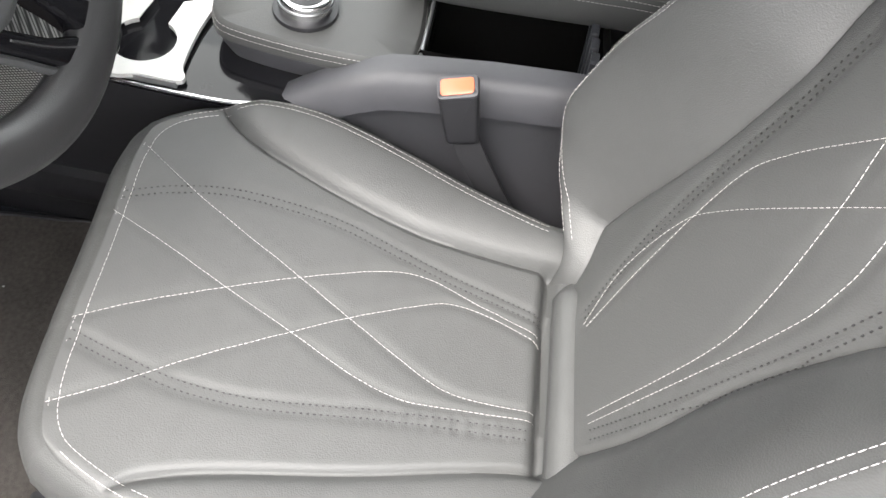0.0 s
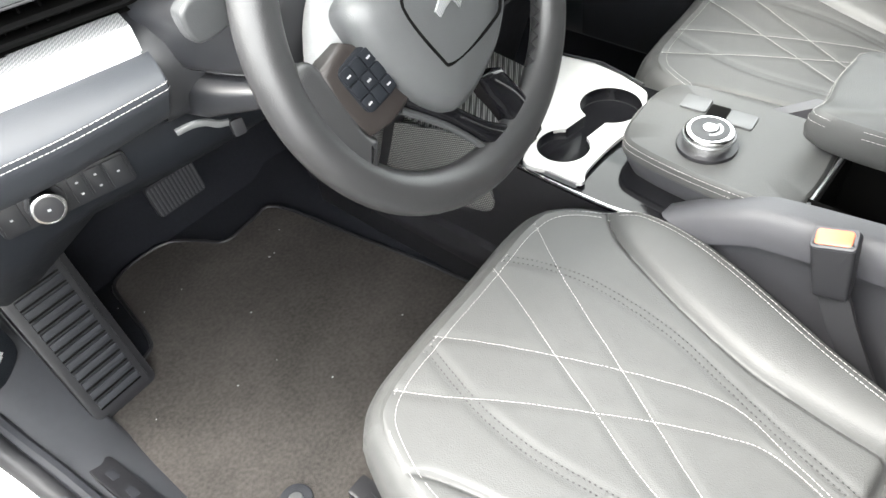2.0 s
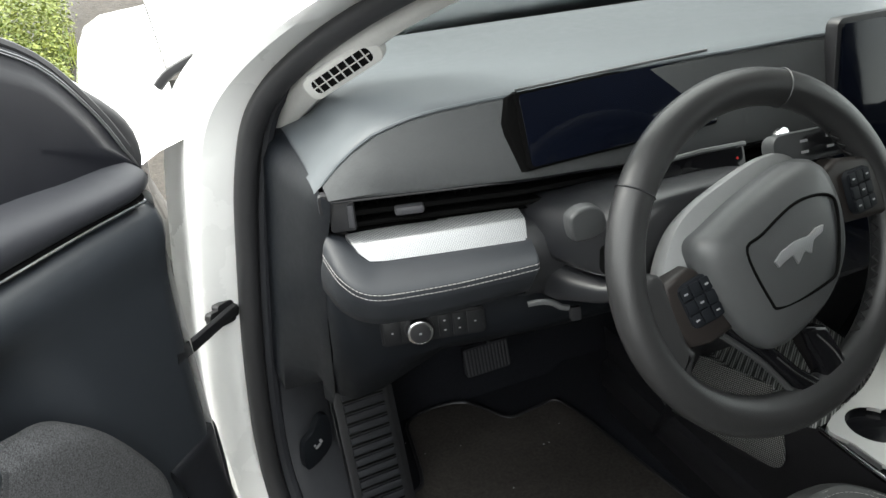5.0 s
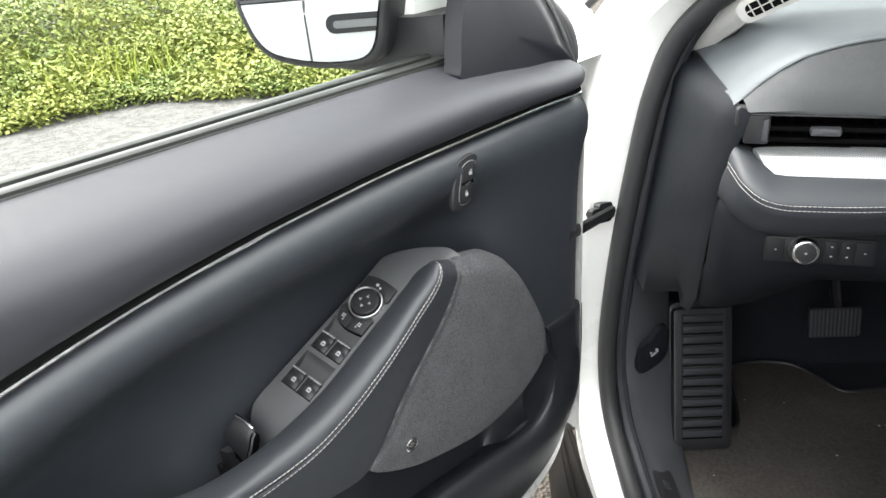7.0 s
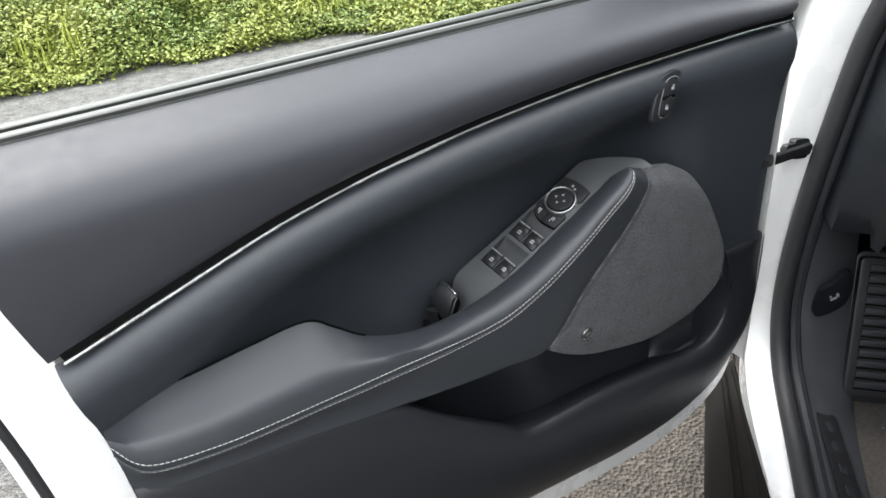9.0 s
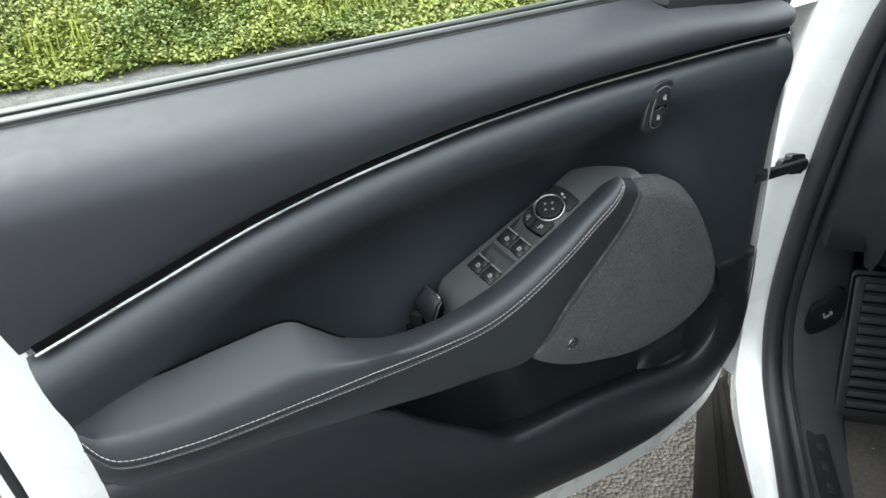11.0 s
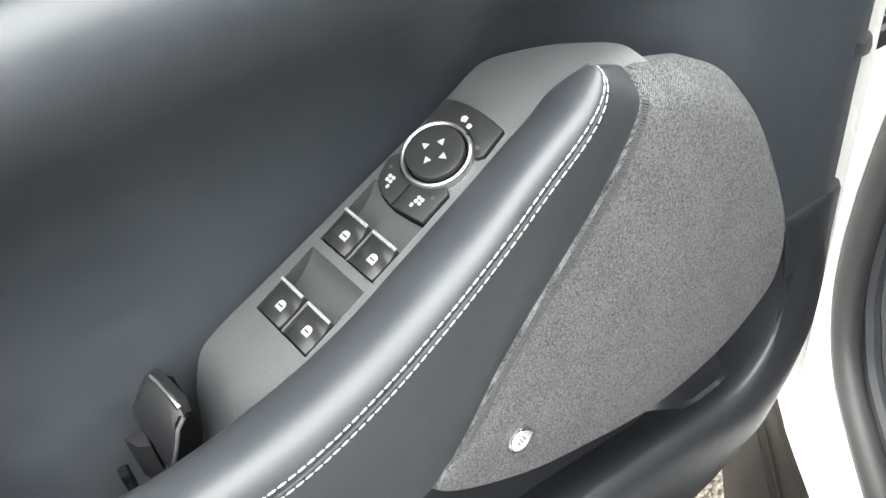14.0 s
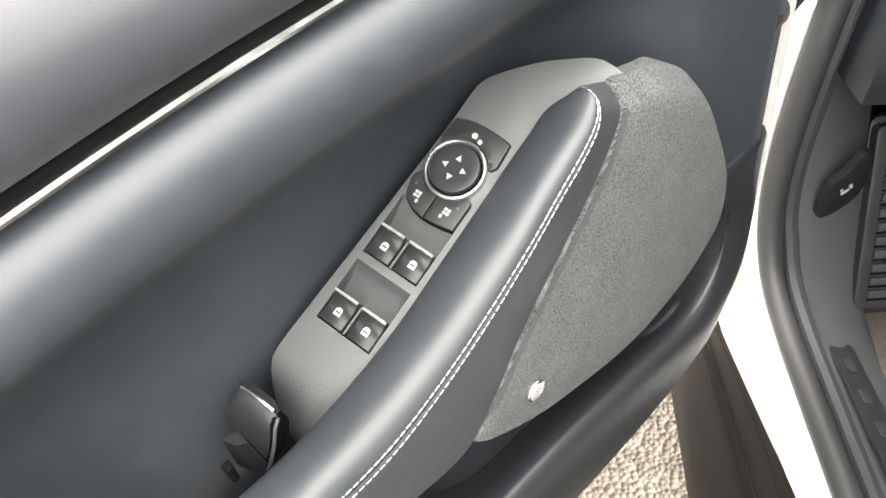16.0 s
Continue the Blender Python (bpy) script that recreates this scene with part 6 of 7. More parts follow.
wpart("hub_groove", tube([Vector((p.x, p.y, 0.0352 - 0.6 * ((p.x + 0.012) ** 2 + p.y ** 2))) for p in SHIELD] + [Vector((SHIELD[0].x, SHIELD[0].y, 0.0352 - 0.6 * ((SHIELD[0].x + 0.012) ** 2 + SHIELD[0].y ** 2)))], 0.0015, 6), VOID, hub)
EMB = [(-0.035, -0.004), (-0.026, 0.003), (-0.008, 0.009), (0.008, 0.010), (0.018, 0.015), (0.027, 0.016), (0.024, 0.010), (0.012, 0.005), (0.007, -0.006), (0.000, -0.002), (-0.010, -0.012), (-0.014, -0.003), (-0.024, -0.006), (-0.032, -0.010)]
wpart("emblem", slab(EMB, pose(0, 0, 0.0345), 0.0035, 0.001), SILVER, hub, "plain bright emblem")
# side spokes with button pods
SPOKES = (([(-0.137, -0.004), (-0.106, 0.007), (-0.088, -0.004), (-0.064, -0.044), (-0.070, -0.058), (-0.098, -0.066), (-0.122, -0.064), (-0.137, -0.034)], pose(-0.103, -0.025, 0.012, 0, -8, 14)),
          ([(0.060, 0.055), (0.085, 0.068), (0.135, 0.062), (0.156, 0.050), (0.158, 0.010), (0.135, 0.004), (0.075, 0.005), (0.055, 0.015)], pose(0.106, 0.033, 0.012, 0, 8, 5)))
for outline, padm in SPOKES:
    spoke = wpart("spoke", slab(outline, pose(0, 0, -0.010), 0.021, 0.006, 3), BROWN, None, "brown-black side spoke")
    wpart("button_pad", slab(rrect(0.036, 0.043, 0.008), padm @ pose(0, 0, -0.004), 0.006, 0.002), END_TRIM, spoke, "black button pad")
    for i in (-1, 0, 1):
        for j in (-1, 0, 1):
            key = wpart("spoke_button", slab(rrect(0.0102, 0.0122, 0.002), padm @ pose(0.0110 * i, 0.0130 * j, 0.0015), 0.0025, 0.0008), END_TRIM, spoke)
            if (i + j) % 2 == 0:
                wpart("button_print", slab(rrect(0.0040, 0.0016, 0.0004), padm @ pose(0.0110 * i, 0.0130 * j, 0.0041), 0.0002, 0), MARK, spoke)
lower_spoke = wpart("lower_spoke", slab([(-0.085, -0.048), (-0.063, -0.054), (-0.030, -0.088), (-0.004, -0.117), (0.020, -0.135), (0.046, -0.150), (0.046, -0.166), (0.014, -0.168), (-0.010, -0.137), (-0.042, -0.096), (-0.076, -0.062)], pose(0, 0, -0.010), 0.018, 0.004, 3), GLOSS, None, "gloss black lower spoke")
wpart("spoke_prong", slab([(0.006, -0.080), (0.036, -0.085), (0.050, -0.115), (0.061, -0.147), (0.056, -0.162), (0.040, -0.166), (0.028, -0.150), (0.018, -0.118), (0.010, -0.100)], pose(0, 0, -0.0095), 0.018, 0.005, 3), GLOSS, lower_spoke)
for line in ([(-0.030, -0.098), (-0.008, -0.122), (0.012, -0.138), (0.028, -0.147)], [(0.022, -0.090), (0.041, -0.114), (0.051, -0.140), (0.045, -0.156), (0.032, -0.155)]):
    wpart("spoke_trim", tube([p + Vector((0, 0, 0.0082)) for p in spl(line, 5)], 0.0011, 6), CHROME, lower_spoke)
wpart("spoke_edge", tube([p + Vector((0, 0, 0.001)) for p in spl([(-0.080, -0.064), (-0.044, -0.099), (-0.013, -0.140), (0.006, -0.163)], 5)], 0.0035, 8), STALK, lower_spoke, "dull grey spoke edge")
WH = RIM_M
wpart("thumb_rest", slab([p.to_tuple() for p in spl([(-0.142, 0.012), (-0.131, -0.020), (-0.122, -0.062), (-0.114, -0.074), (-0.121, -0.088), (-0.131, -0.102), (-0.146, -0.100), (-0.158, -0.078), (-0.168, -0.040), (-0.168, 0.004)], 4, True)], pose(0, 0, -0.0135), 0.0265, 0.0115, 5), RIM, rim, "broad leather thumb rest")

# column shroud and stalks
column = thing("steering_column", "charcoal steering column shroud with stalks", "steering column", (0.046, 0.13, 1.03))
def shroud_ring(y, hw, top, low, n=3):
    """A cross-section of the shroud: a box with well rounded shoulders."""
    h = top - low
    pts = [(-1.0, 0.12), (-1.0, 0.45), (-0.975, 0.66), (-0.88, 0.83), (-0.68, 0.95), (-0.3, 1.0), (0.3, 1.0), (0.68, 0.95), (0.88, 0.83), (0.975, 0.66), (1.0, 0.45), (1.0, 0.12), (0.96, 0.02), (0.8, 0.0), (-0.8, 0.0), (-0.96, 0.02)]
    return [Vector((0.046 + hw * p.x, y, low + h * p.y)) for p in spl(pts, n, True)]


placed("shroud", loft([shroud_ring(*r) for r in ((0.098, 0.060, 1.108, 1.040), (0.101, 0.080, 1.115, 1.032), (0.110, 0.098, 1.117, 1.026), (0.125, 0.109, 1.116, 1.022), (0.15, 0.120, 1.110, 1.019), (0.19, 0.134, 1.100, 1.017), (0.25, 0.150, 1.088, 1.015), (0.31, 0.150, 1.078, 1.015))]), SHROUD, column, "charcoal shroud", 60)
placed("shroud_lower", loft([shroud_ring(*r) for r in ((0.094, 0.060, 1.034, 1.016), (0.097, 0.080, 1.028, 1.008), (0.110, 0.100, 1.022, 0.998), (0.14, 0.118, 1.016, 0.985), (0.19, 0.142, 1.014, 0.971), (0.25, 0.148, 1.012, 0.958), (0.31, 0.150, 1.012, 0.955))]), SHROUD, column, "charcoal lower shroud", 60)
placed("column_cover", loft([[Vector((x, y + dy, z)) for y, z in ((0.262, 1.066), (0.232, 1.058), (0.215, 1.046), (0.206, 1.025), (0.204, 1.0), (0.209, 0.976), (0.230, 0.962))] for x, dy in ((-0.121, 0.006), (-0.110, 0.002), (-0.095, 0.0), (-0.070, -0.004))], closed=False), SHROUD, column, "black cover between shelf and column", 60)
placed("column_lever", tube(spl([(-0.120, 0.212, 0.962), (-0.105, 0.206, 0.964), (-0.092, 0.202, 0.961), (-0.082, 0.199, 0.954), (-0.072, 0.197, 0.951)], 4), 0.0028, 8, 1.5), SATIN, column, "bright column adjusting lever")
placed("lever_tip", slab(rrect(0.014, 0.018, 0.003), axes((-0.066, 0.194, 0.944), (1, -0.2, 0), (0, 0.2, 1)), 0.006, 0.002), BLACK, column, "ribbed lever tip")
placed("eye_sensor", slab(rrect(0.125, 0.034, 0.006), axes((0.086, 0.185, 1.104), (1, 0, 0.02), (0, 0.35, 1)), 0.02, 0.004), GLOSS, column, "gloss black driver sensor")
for k in (0.0, 0.012):
    placed("sensor_lamp", slab(circle(0.0018, 12), axes((0.136, 0.1665, 1.098 + k), (1, 0, 0.02), (0, 0.35, 1)), 0.001, 0), LAMP_RED, column, "red sensor lens")
placed("sensor_edge", tube([(0.022, 0.172, 1.124), (0.086, 0.170, 1.127), (0.150, 0.172, 1.124)], 0.003, 6), SATIN, column)
placed("start_button", slab(circle(0.013, 24), axes((0.222, 0.19, 1.112), (1, 0.2, 0), (0, 0.3, 1)), 0.008, 0.002), CHROME, column, "bright round start button")
STALK_M = axes((-0.096, 0.136, 1.097), (1, -0.05, 0.06), (-0.05, 0.05, 1)) @ Matrix.Scale(0.78, 4)
lever = placed("indicator_stalk", slab([p.to_tuple() for p in spl([(-0.026, 0.006), (-0.023, 0.017), (-0.008, 0.024), (0.012, 0.022), (0.024, 0.012), (0.028, -0.008), (0.021, -0.019), (0.002, -0.023), (-0.018, -0.021), (-0.024, -0.012)], 3, True)], STALK_M, 0.020, 0.005, 3), STALK, column, "grey indicator stalk head")
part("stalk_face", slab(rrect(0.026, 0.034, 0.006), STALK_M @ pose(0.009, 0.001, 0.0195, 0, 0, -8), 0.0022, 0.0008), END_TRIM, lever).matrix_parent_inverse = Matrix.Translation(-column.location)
for dx, dy in ((0.006, 0.009), (0.013, -0.003)):
    part("stalk_print", slab(rrect(0.0045, 0.0020, 0.0006), STALK_M @ pose(dx, dy, 0.0211, 0, 0, 30), 0.0002, 0), MARK, lever).matrix_parent_inverse = Matrix.Translation(-column.location)
part("stalk_arm", tube(spl([(-0.086, 0.130, 1.088), (-0.080, 0.126, 1.074), (-0.081, 0.121, 1.062), (-0.076, 0.118, 1.051), (-0.062, 0.118, 1.044), (-0.045, 0.120, 1.044)], 4), 0.0068, 10), GLOSS, lever, "gloss black stalk arm").matrix_parent_inverse = Matrix.Translation(-column.location)
placed("stalk_boot", slab(rrect(0.034, 0.034, 0.008), axes((-0.064, 0.118, 1.048), (0.35, -0.94, 0), (0, 0, 1)), 0.006, 0.003), VOID, column, "black recess round the stalk")
placed("wiper_stalk", slab(rrect(0.12, 0.034, 0.012), axes((0.178, 0.11, 1.134), (0.99, -0.05, 0.0), (-0.05, 0.35, 0.93)), 0.018, 0.005), STALK, column, "grey wiper stalk with white marks")
WIPER_M = axes((0.178, 0.11, 1.134), (0.99, -0.05, 0.0), (-0.05, 0.35, 0.93))
placed("stalk_face", slab(rrect(0.078, 0.024, 0.008), WIPER_M @ pose(0.016, 0, 0.0165), 0.0015, 0.0005), BLACK, column, "black stalk face")
for i, (dx, dy) in enumerate(((-0.02, 0.006), (-0.02, -0.006), (0.015, 0.007), (0.015, -0.005), (0.034, 0.006), (0.034, -0.006))):
    placed("stalk_print", slab(rrect(0.010, 0.003, 0.0005), axes((0.178, 0.11, 1.134), (0.99, -0.05, 0.0), (-0.05, 0.35, 0.93)) @ pose(dx, dy, 0.018), 0.0003, 0), MARK, column)


# ---- driver's seat ----
SEAT_X = 0.055
seat = thing("driver_seat", "grey leatherette driver seat with white diamond stitching", "car seat", (SEAT_X, -0.25, 0.36))
SIDE_R = [(-0.62, 0.19), (-0.46, 0.186), (-0.40, 0.200), (-0.349, 0.216), (-0.28, 0.243), (-0.208, 0.268), (-0.16, 0.279), (-0.126, 0.281), (-0.09, 0.276), (-0.056, 0.265), (-0.029, 0.253), (-0.010, 0.240), (0.003, 0.226)]
SIDE_L = [(-0.62, -0.13), (-0.46, -0.136), (-0.35, -0.166), (-0.27, -0.181), (-0.2, -0.189), (-0.126, -0.183), (-0.092, -0.173), (-0.06, -0.160), (-0.042, -0.151), (-0.030, -0.142)]
CREASE_R = [(-0.62, 0.134), (-0.444, 0.136), (-0.32, 0.147), (-0.216, 0.177), (-0.15, 0.203), (-0.104, 0.224), (-0.075, 0.243), (-0.055, 0.262), (0.0, 0.30)]
CREASE_L = [(-0.62, -0.085), (-0.455, -0.088), (-0.272, -0.121), (-0.157, -0.141), (-0.106, -0.156), (-0.082, -0.170), (-0.03, -0.20)]
W1 = [(0.187, 0.004), (0.135, -0.073), (0.067, -0.192), (0.033, -0.249), (-0.012, -0.326), (-0.026, -0.361), (-0.029, -0.4), (-0.028, -0.446)]
W2 = [(0.100, 0.008), (0.071, -0.059), (0.039, -0.125), (0.005, -0.198), (-0.026, -0.262), (-0.041, -0.309), (-0.042, -0.347), (-0.037, -0.446)]
W3 = [(-0.024, -0.002), (0.006, -0.055), (0.039, -0.125), (0.067, -0.192), (0.094, -0.273), (0.096, -0.321), (0.077, -0.378), (0.056, -0.446)]
W4 = [(-0.106, -0.014), (-0.079, -0.061), (-0.038, -0.123), (0.005, -0.198), (0.033, -0.249), (0.062, -0.314), (0.072, -0.348), (0.066, -0.391), (0.047, -0.446)]
B1 = [(0.117, 0.005), (0.134, -0.038), (0.146, -0.093), (0.145, -0.154), (0.136, -0.217), (0.116, -0.282), (0.096, -0.345), (0.080, -0.408), (0.070, -0.446)]
B2 = [(-0.036, -0.008), (-0.049, -0.05), (-0.063, -0.105), (-0.068, -0.158), (-0.066, -0.208), (-0.055, -0.311), (-0.047, -0.446)]
FRONT = [(-0.142, -0.030), (-0.128, -0.019), (-0.10, -0.009), (-0.06, -0.003), (0.0, 0.003), (0.06, 0.007), (0.123, 0.012), (0.17, 0.015), (0.20, 0.013), (0.226, 0.003)]


SEAMS = np.array([(p.x, p.y) for w in (W1, W2, W3, W4, B1, [(x + 0.009, y) for x, y in B1], B2, [(x - 0.009, y) for x, y in B2]) for p in spl(w, 10)])


def valley(points, x, y, deep=0.0020, wide=0.0055):
    """How far a sewn seam draws the leather in."""
    d2 = ((points[:, 0] - x) ** 2 + (points[:, 1] - y) ** 2).min()
    return deep * math.exp(-d2 / wide ** 2) if d2 < 0.0009 else 0.0


def zcush(x, y):
    """The height of the cushion's top."""
    base = 0.705 + 0.045 * y - 0.05 * max(0, y + 0.03) ** 1.3
    R, L = val(SIDE_R, y), val(SIDE_L, y)
    cr, cl_ = val(CREASE_R, y), val(CREASE_L, y)
    lift = 0.0
    for d, w, top in ((x - cr, R - cr, 0.018), (cl_ - x, cl_ - L, 0.006)):
        amp = max(0.0, min(1.0, w / 0.05))
        if d > 0 and w > 0.002:
            lift += top * amp * math.sin(math.pi * min(1.0, d / w * 0.72)) ** 0.75
        lift -= 0.006 * math.exp(-(d / 0.0045) ** 2) * min(1.0, max(0.0, w / 0.02))
    fold = -0.02 * math.exp(-((y + 0.452) / 0.008) ** 2) * max(0.0, min(1.0, min(x - cl_, cr - x) / 0.01 + 0.5))
    return base + lift + fold - valley(SEAMS, x, y) - 0.004 * math.exp(-((x - SEAT_X) / 0.09) ** 2)


def seat_outline(inset=0.0):
    """Round the cushion's edge in plan, from one rear corner by the front to the other."""
    ys = [-0.60 + 0.012 * i for i in range(48)]
    right = [Vector((val(SIDE_R, y), y, 0)) for y in ys] + [Vector((val(SIDE_R, y), y, 0)) for y in (-0.022, -0.010, -0.003)]
    mid = [Vector((x, val(FRONT, x), 0)) for x in [0.226 - 0.368 * i / 46 for i in range(47)]]
    left = [Vector((val(SIDE_L, y), y, 0)) for y in [-0.036] + list(reversed(ys))]
    line = right + mid + left
    for _ in range(3):
        line = [line[0]] + [(line[i - 1] + line[i] * 2 + line[i + 1]) / 4 for i in range(1, len(line) - 1)] + [line[-1]]
    out = []
    for i, p in enumerate(line):
        d = (line[min(i + 1, len(line) - 1)] - line[max(i - 1, 0)]).normalized()
        out.append((p, Vector((d.y, -d.x, 0))))
    return [(p - n * inset, n) for p, n in out]


def build_cushion():
    vs = [i / 150 for i in range(151)] + [0.99, 0.996]
    rows = []
    for v in sorted(set(vs)):
        yr, yl = -0.60 + 0.603 * v, -0.60 + 0.570 * v
        A, B = Vector((val(SIDE_L, yl), yl, 0)), Vector((val(SIDE_R, yr), yr, 0))
        cl_, cr = max(val(CREASE_L, yl), A.x + 0.003), min(val(CREASE_R, yr), B.x - 0.003)
        xs = [A.x + (cl_ - A.x) * i / 10 for i in range(10)] + [cl_ - 0.0015, cl_, cl_ + 0.0025] + [cl_ + (cr - cl_) * i / 90 for i in range(1, 90)] + [cr - 0.0025, cr, cr + 0.0015] + [B.x - (B.x - cr) * i / 10 for i in range(9, -1, -1)]
        w = v ** 8
        row = []
        for x in sorted(xs):
            s_ = (x - A.x) / (B.x - A.x)
            bulge = val(FRONT, -0.142 + 0.368 * s_) - (-0.030 + 0.033 * s_)
            y = A.y + (B.y - A.y) * s_ + bulge * w
            edge = min(x - A.x, B.x - x, 0.012 + (1 - v) * 0.6 if v < 1 else 0.0)
            row.append(Vector((x, y, zcush(x, y) - 0.004 * max(0.0, 1 - edge / 0.012) ** 2)))
        rows.append(row)
    bm = loft(rows, closed=False)
    rim = [r[-1] for r in rows] + list(reversed(rows[-1]))[1:-1] + [r[0] for r in reversed(rows)]
    rings = []
    for out, drop in ((0.0, 0.0), (0.0045, 0.0025), (0.011, 0.011), (0.018, 0.030), (0.022, 0.055), (0.021, 0.085), (0.012, 0.13), (-0.01, 0.18)):
        ring = []
        for i, p in enumerate(rim):
            d = rim[min(i + 1, len(rim) - 1)] - rim[max(i - 1, 0)]
            n = Vector((d.y, -d.x, 0)).normalized()
            far = 1.0 + 0.6 * max(0.0, n.y) ** 2
            ring.append(p + n * (out * far) - Vector((0, 0, drop + (p.z - 0.70) * 0.5 * min(1, drop / 0.05))))
        for _ in range(2):
            ring = [ring[0]] + [(ring[i - 1] + ring[i] * 2 + ring[i + 1]) / 4 if drop else ring[i] for i in range(1, len(ring) - 1)] + [ring[-1]]
        rings.append(ring)
    loft(rings, closed=False, bm=bm)
    bmesh.ops.remove_doubles(bm, verts=bm.verts, dist=1e-5)
    return bm


cushion = part("cushion", build_cushion(), LEATHER, seat, "grey stitched seat cushion", 70)
cushion.matrix_parent_inverse = Matrix.Translation(-seat.location)


def spart(name, bm, material, parent=None, label="", smooth=40):
    ob = part(name, bm, material, parent or seat, label, smooth)
    if parent is None:
        ob.matrix_parent_inverse = Matrix.Translation(-seat.location)
    return ob


def on_cushion(pts, n=8, lift=0.0012):
    return [Vector((p.x, p.y, zcush(p.x, p.y) + lift)) for p in spl(pts, n)]


spart("stitching", stitches([on_cushion(w) for w in (W1, W2, W3, W4)], 0.0044, 0.0011, 0.00027), THREAD, cushion, "white thread")
dots = []
for line, side in ((B1, 1), (B2, -1)):
    for off in (0.0, 0.009):
        dots.append(on_cushion([(x + side * off, y) for x, y in line], lift=0.0004))
for line in dots:
    spart("dark_stitching", stitches([line], 0.0026, 0.0034, 0.0007), THREAD_DARK, cushion, "dark thread")


def rim_line(inset, lift=0.0006):
    """A stitch line round the cushion's edge."""
    return [Vector((p.x, p.y, zcush(p.x, p.y) + lift - 0.004 * max(0.0, 1 - inset / 0.012) ** 2)) for p, n in seat_outline(inset) if p.y > -0.45]


spart("edge_stitching", stitches([rim_line(0.0055, 0.0009), rim_line(0.0135)], 0.0046, 0.0012, 0.00030), THREAD, cushion, "double white edge thread")

# roll between cushion and backrest
spart("rear_roll", tube([Vector((SEAT_X + x, -0.476 - 0.014 * max(0.0, (x - 0.05) / 0.04) ** 2, 0.676 + 0.006 * (1 - (x / 0.2) ** 2))) for x in [-0.160 + 0.0115 * i for i in range(21)]], 0.021, 14, taper=lambda t: 1 - 0.7 * max(0.0, t - 0.9) / 0.1), LEATHER, None, "rolled rear edge of the cushion")


# backrest
def back_y(z):
    return -0.478 - 0.36 * (z - 0.70)


BHALF = [(0.60, 0.215), (0.68, 0.232), (0.725, 0.248), (0.755, 0.260), (0.80, 0.264), (0.88, 0.245), (0.96, 0.222), (1.1, 0.21), (1.25, 0.20), (1.33, 0.16)]
NEAR_K = 1.13
BCREASE = [(0.60, 0.10), (0.70, 0.11), (0.77, 0.113), (0.88, 0.105), (0.97, 0.112), (1.04, 0.136), (1.2, 0.16)]


BW = [[(0.059, 0.716), (0.094, 0.769), (0.104, 0.842), (0.087, 0.890), (0.028, 0.983), (-0.02, 1.055), (-0.05, 1.12)],
      [(0.055, 0.720), (0.086, 0.807), (0.110, 0.904), (0.098, 0.955), (0.061, 1.020), (0.02, 1.09), (-0.01, 1.14)],
      [(-0.038, 0.721), (-0.031, 0.856), (-0.014, 0.914), (0.028, 0.983), (0.057, 1.019), (0.11, 1.09)],
      [(-0.046, 0.722), (-0.041, 0.915), (-0.032, 0.967), (-0.013, 1.004), (0.04, 1.08), (0.07, 1.13)]]
BD = (([(0.066, 0.716), (0.105, 0.80), (0.125, 0.88), (0.135, 0.96), (0.15, 1.03)], 1), ([(-0.052, 0.722), (-0.056, 0.80), (-0.058, 0.915), (-0.055, 1.0)], -1))
BSEAMS = np.array([(p.x, p.y) for w in BW + [[(x + sg * o, z) for x, z in line] for line, sg in BD for o in (0.0, 0.009)] for p in spl(w, 10)])


WING = [(0.60, 0.070), (0.69, 0.088), (0.712, 0.108), (0.735, 0.148), (0.765, 0.185), (0.795, 0.211), (0.82, 0.226), (0.88, 0.232), (0.96, 0.214), (1.1, 0.205), (1.25, 0.20), (1.33, 0.16)]
WING_OUT = [(0.62, 0.004), (0.70, 0.020), (0.735, 0.046), (0.77, 0.072), (0.82, 0.094), (1.0, 0.092), (1.2, 0.06)]


def half_width(z, k=1.0):
    return val(WING, z) if k == 1.0 else val(BHALF, z) * k


def crease(z, k=1.0):
    return min(val(BCREASE, z), 0.72 * val(WING, z)) if k == 1.0 else val(BCREASE, z) * 1.12


def bump_back(d, z, k=1.0):
    """How far the backrest stands forward, d metres from its middle; k widens one side."""
    c, w = crease(z, k), half_width(z, k)
    if d <= c:
        return 0.004 * math.cos(d / c * 1.5)
    t = min(1.0, (d - c) / (w - c))
    high = val(WING_OUT, z) if k == 1.0 else 0.064 * (1 if z < 1.1 else 0.7)
    return high * math.sin(math.pi * min(1.0, t * (0.50 if k == 1.0 else 0.62))) ** 1.2 - 0.006 * math.exp(-((d - c) / 0.008) ** 2) - 0.012 * max(0, t - 0.85) / 0.15


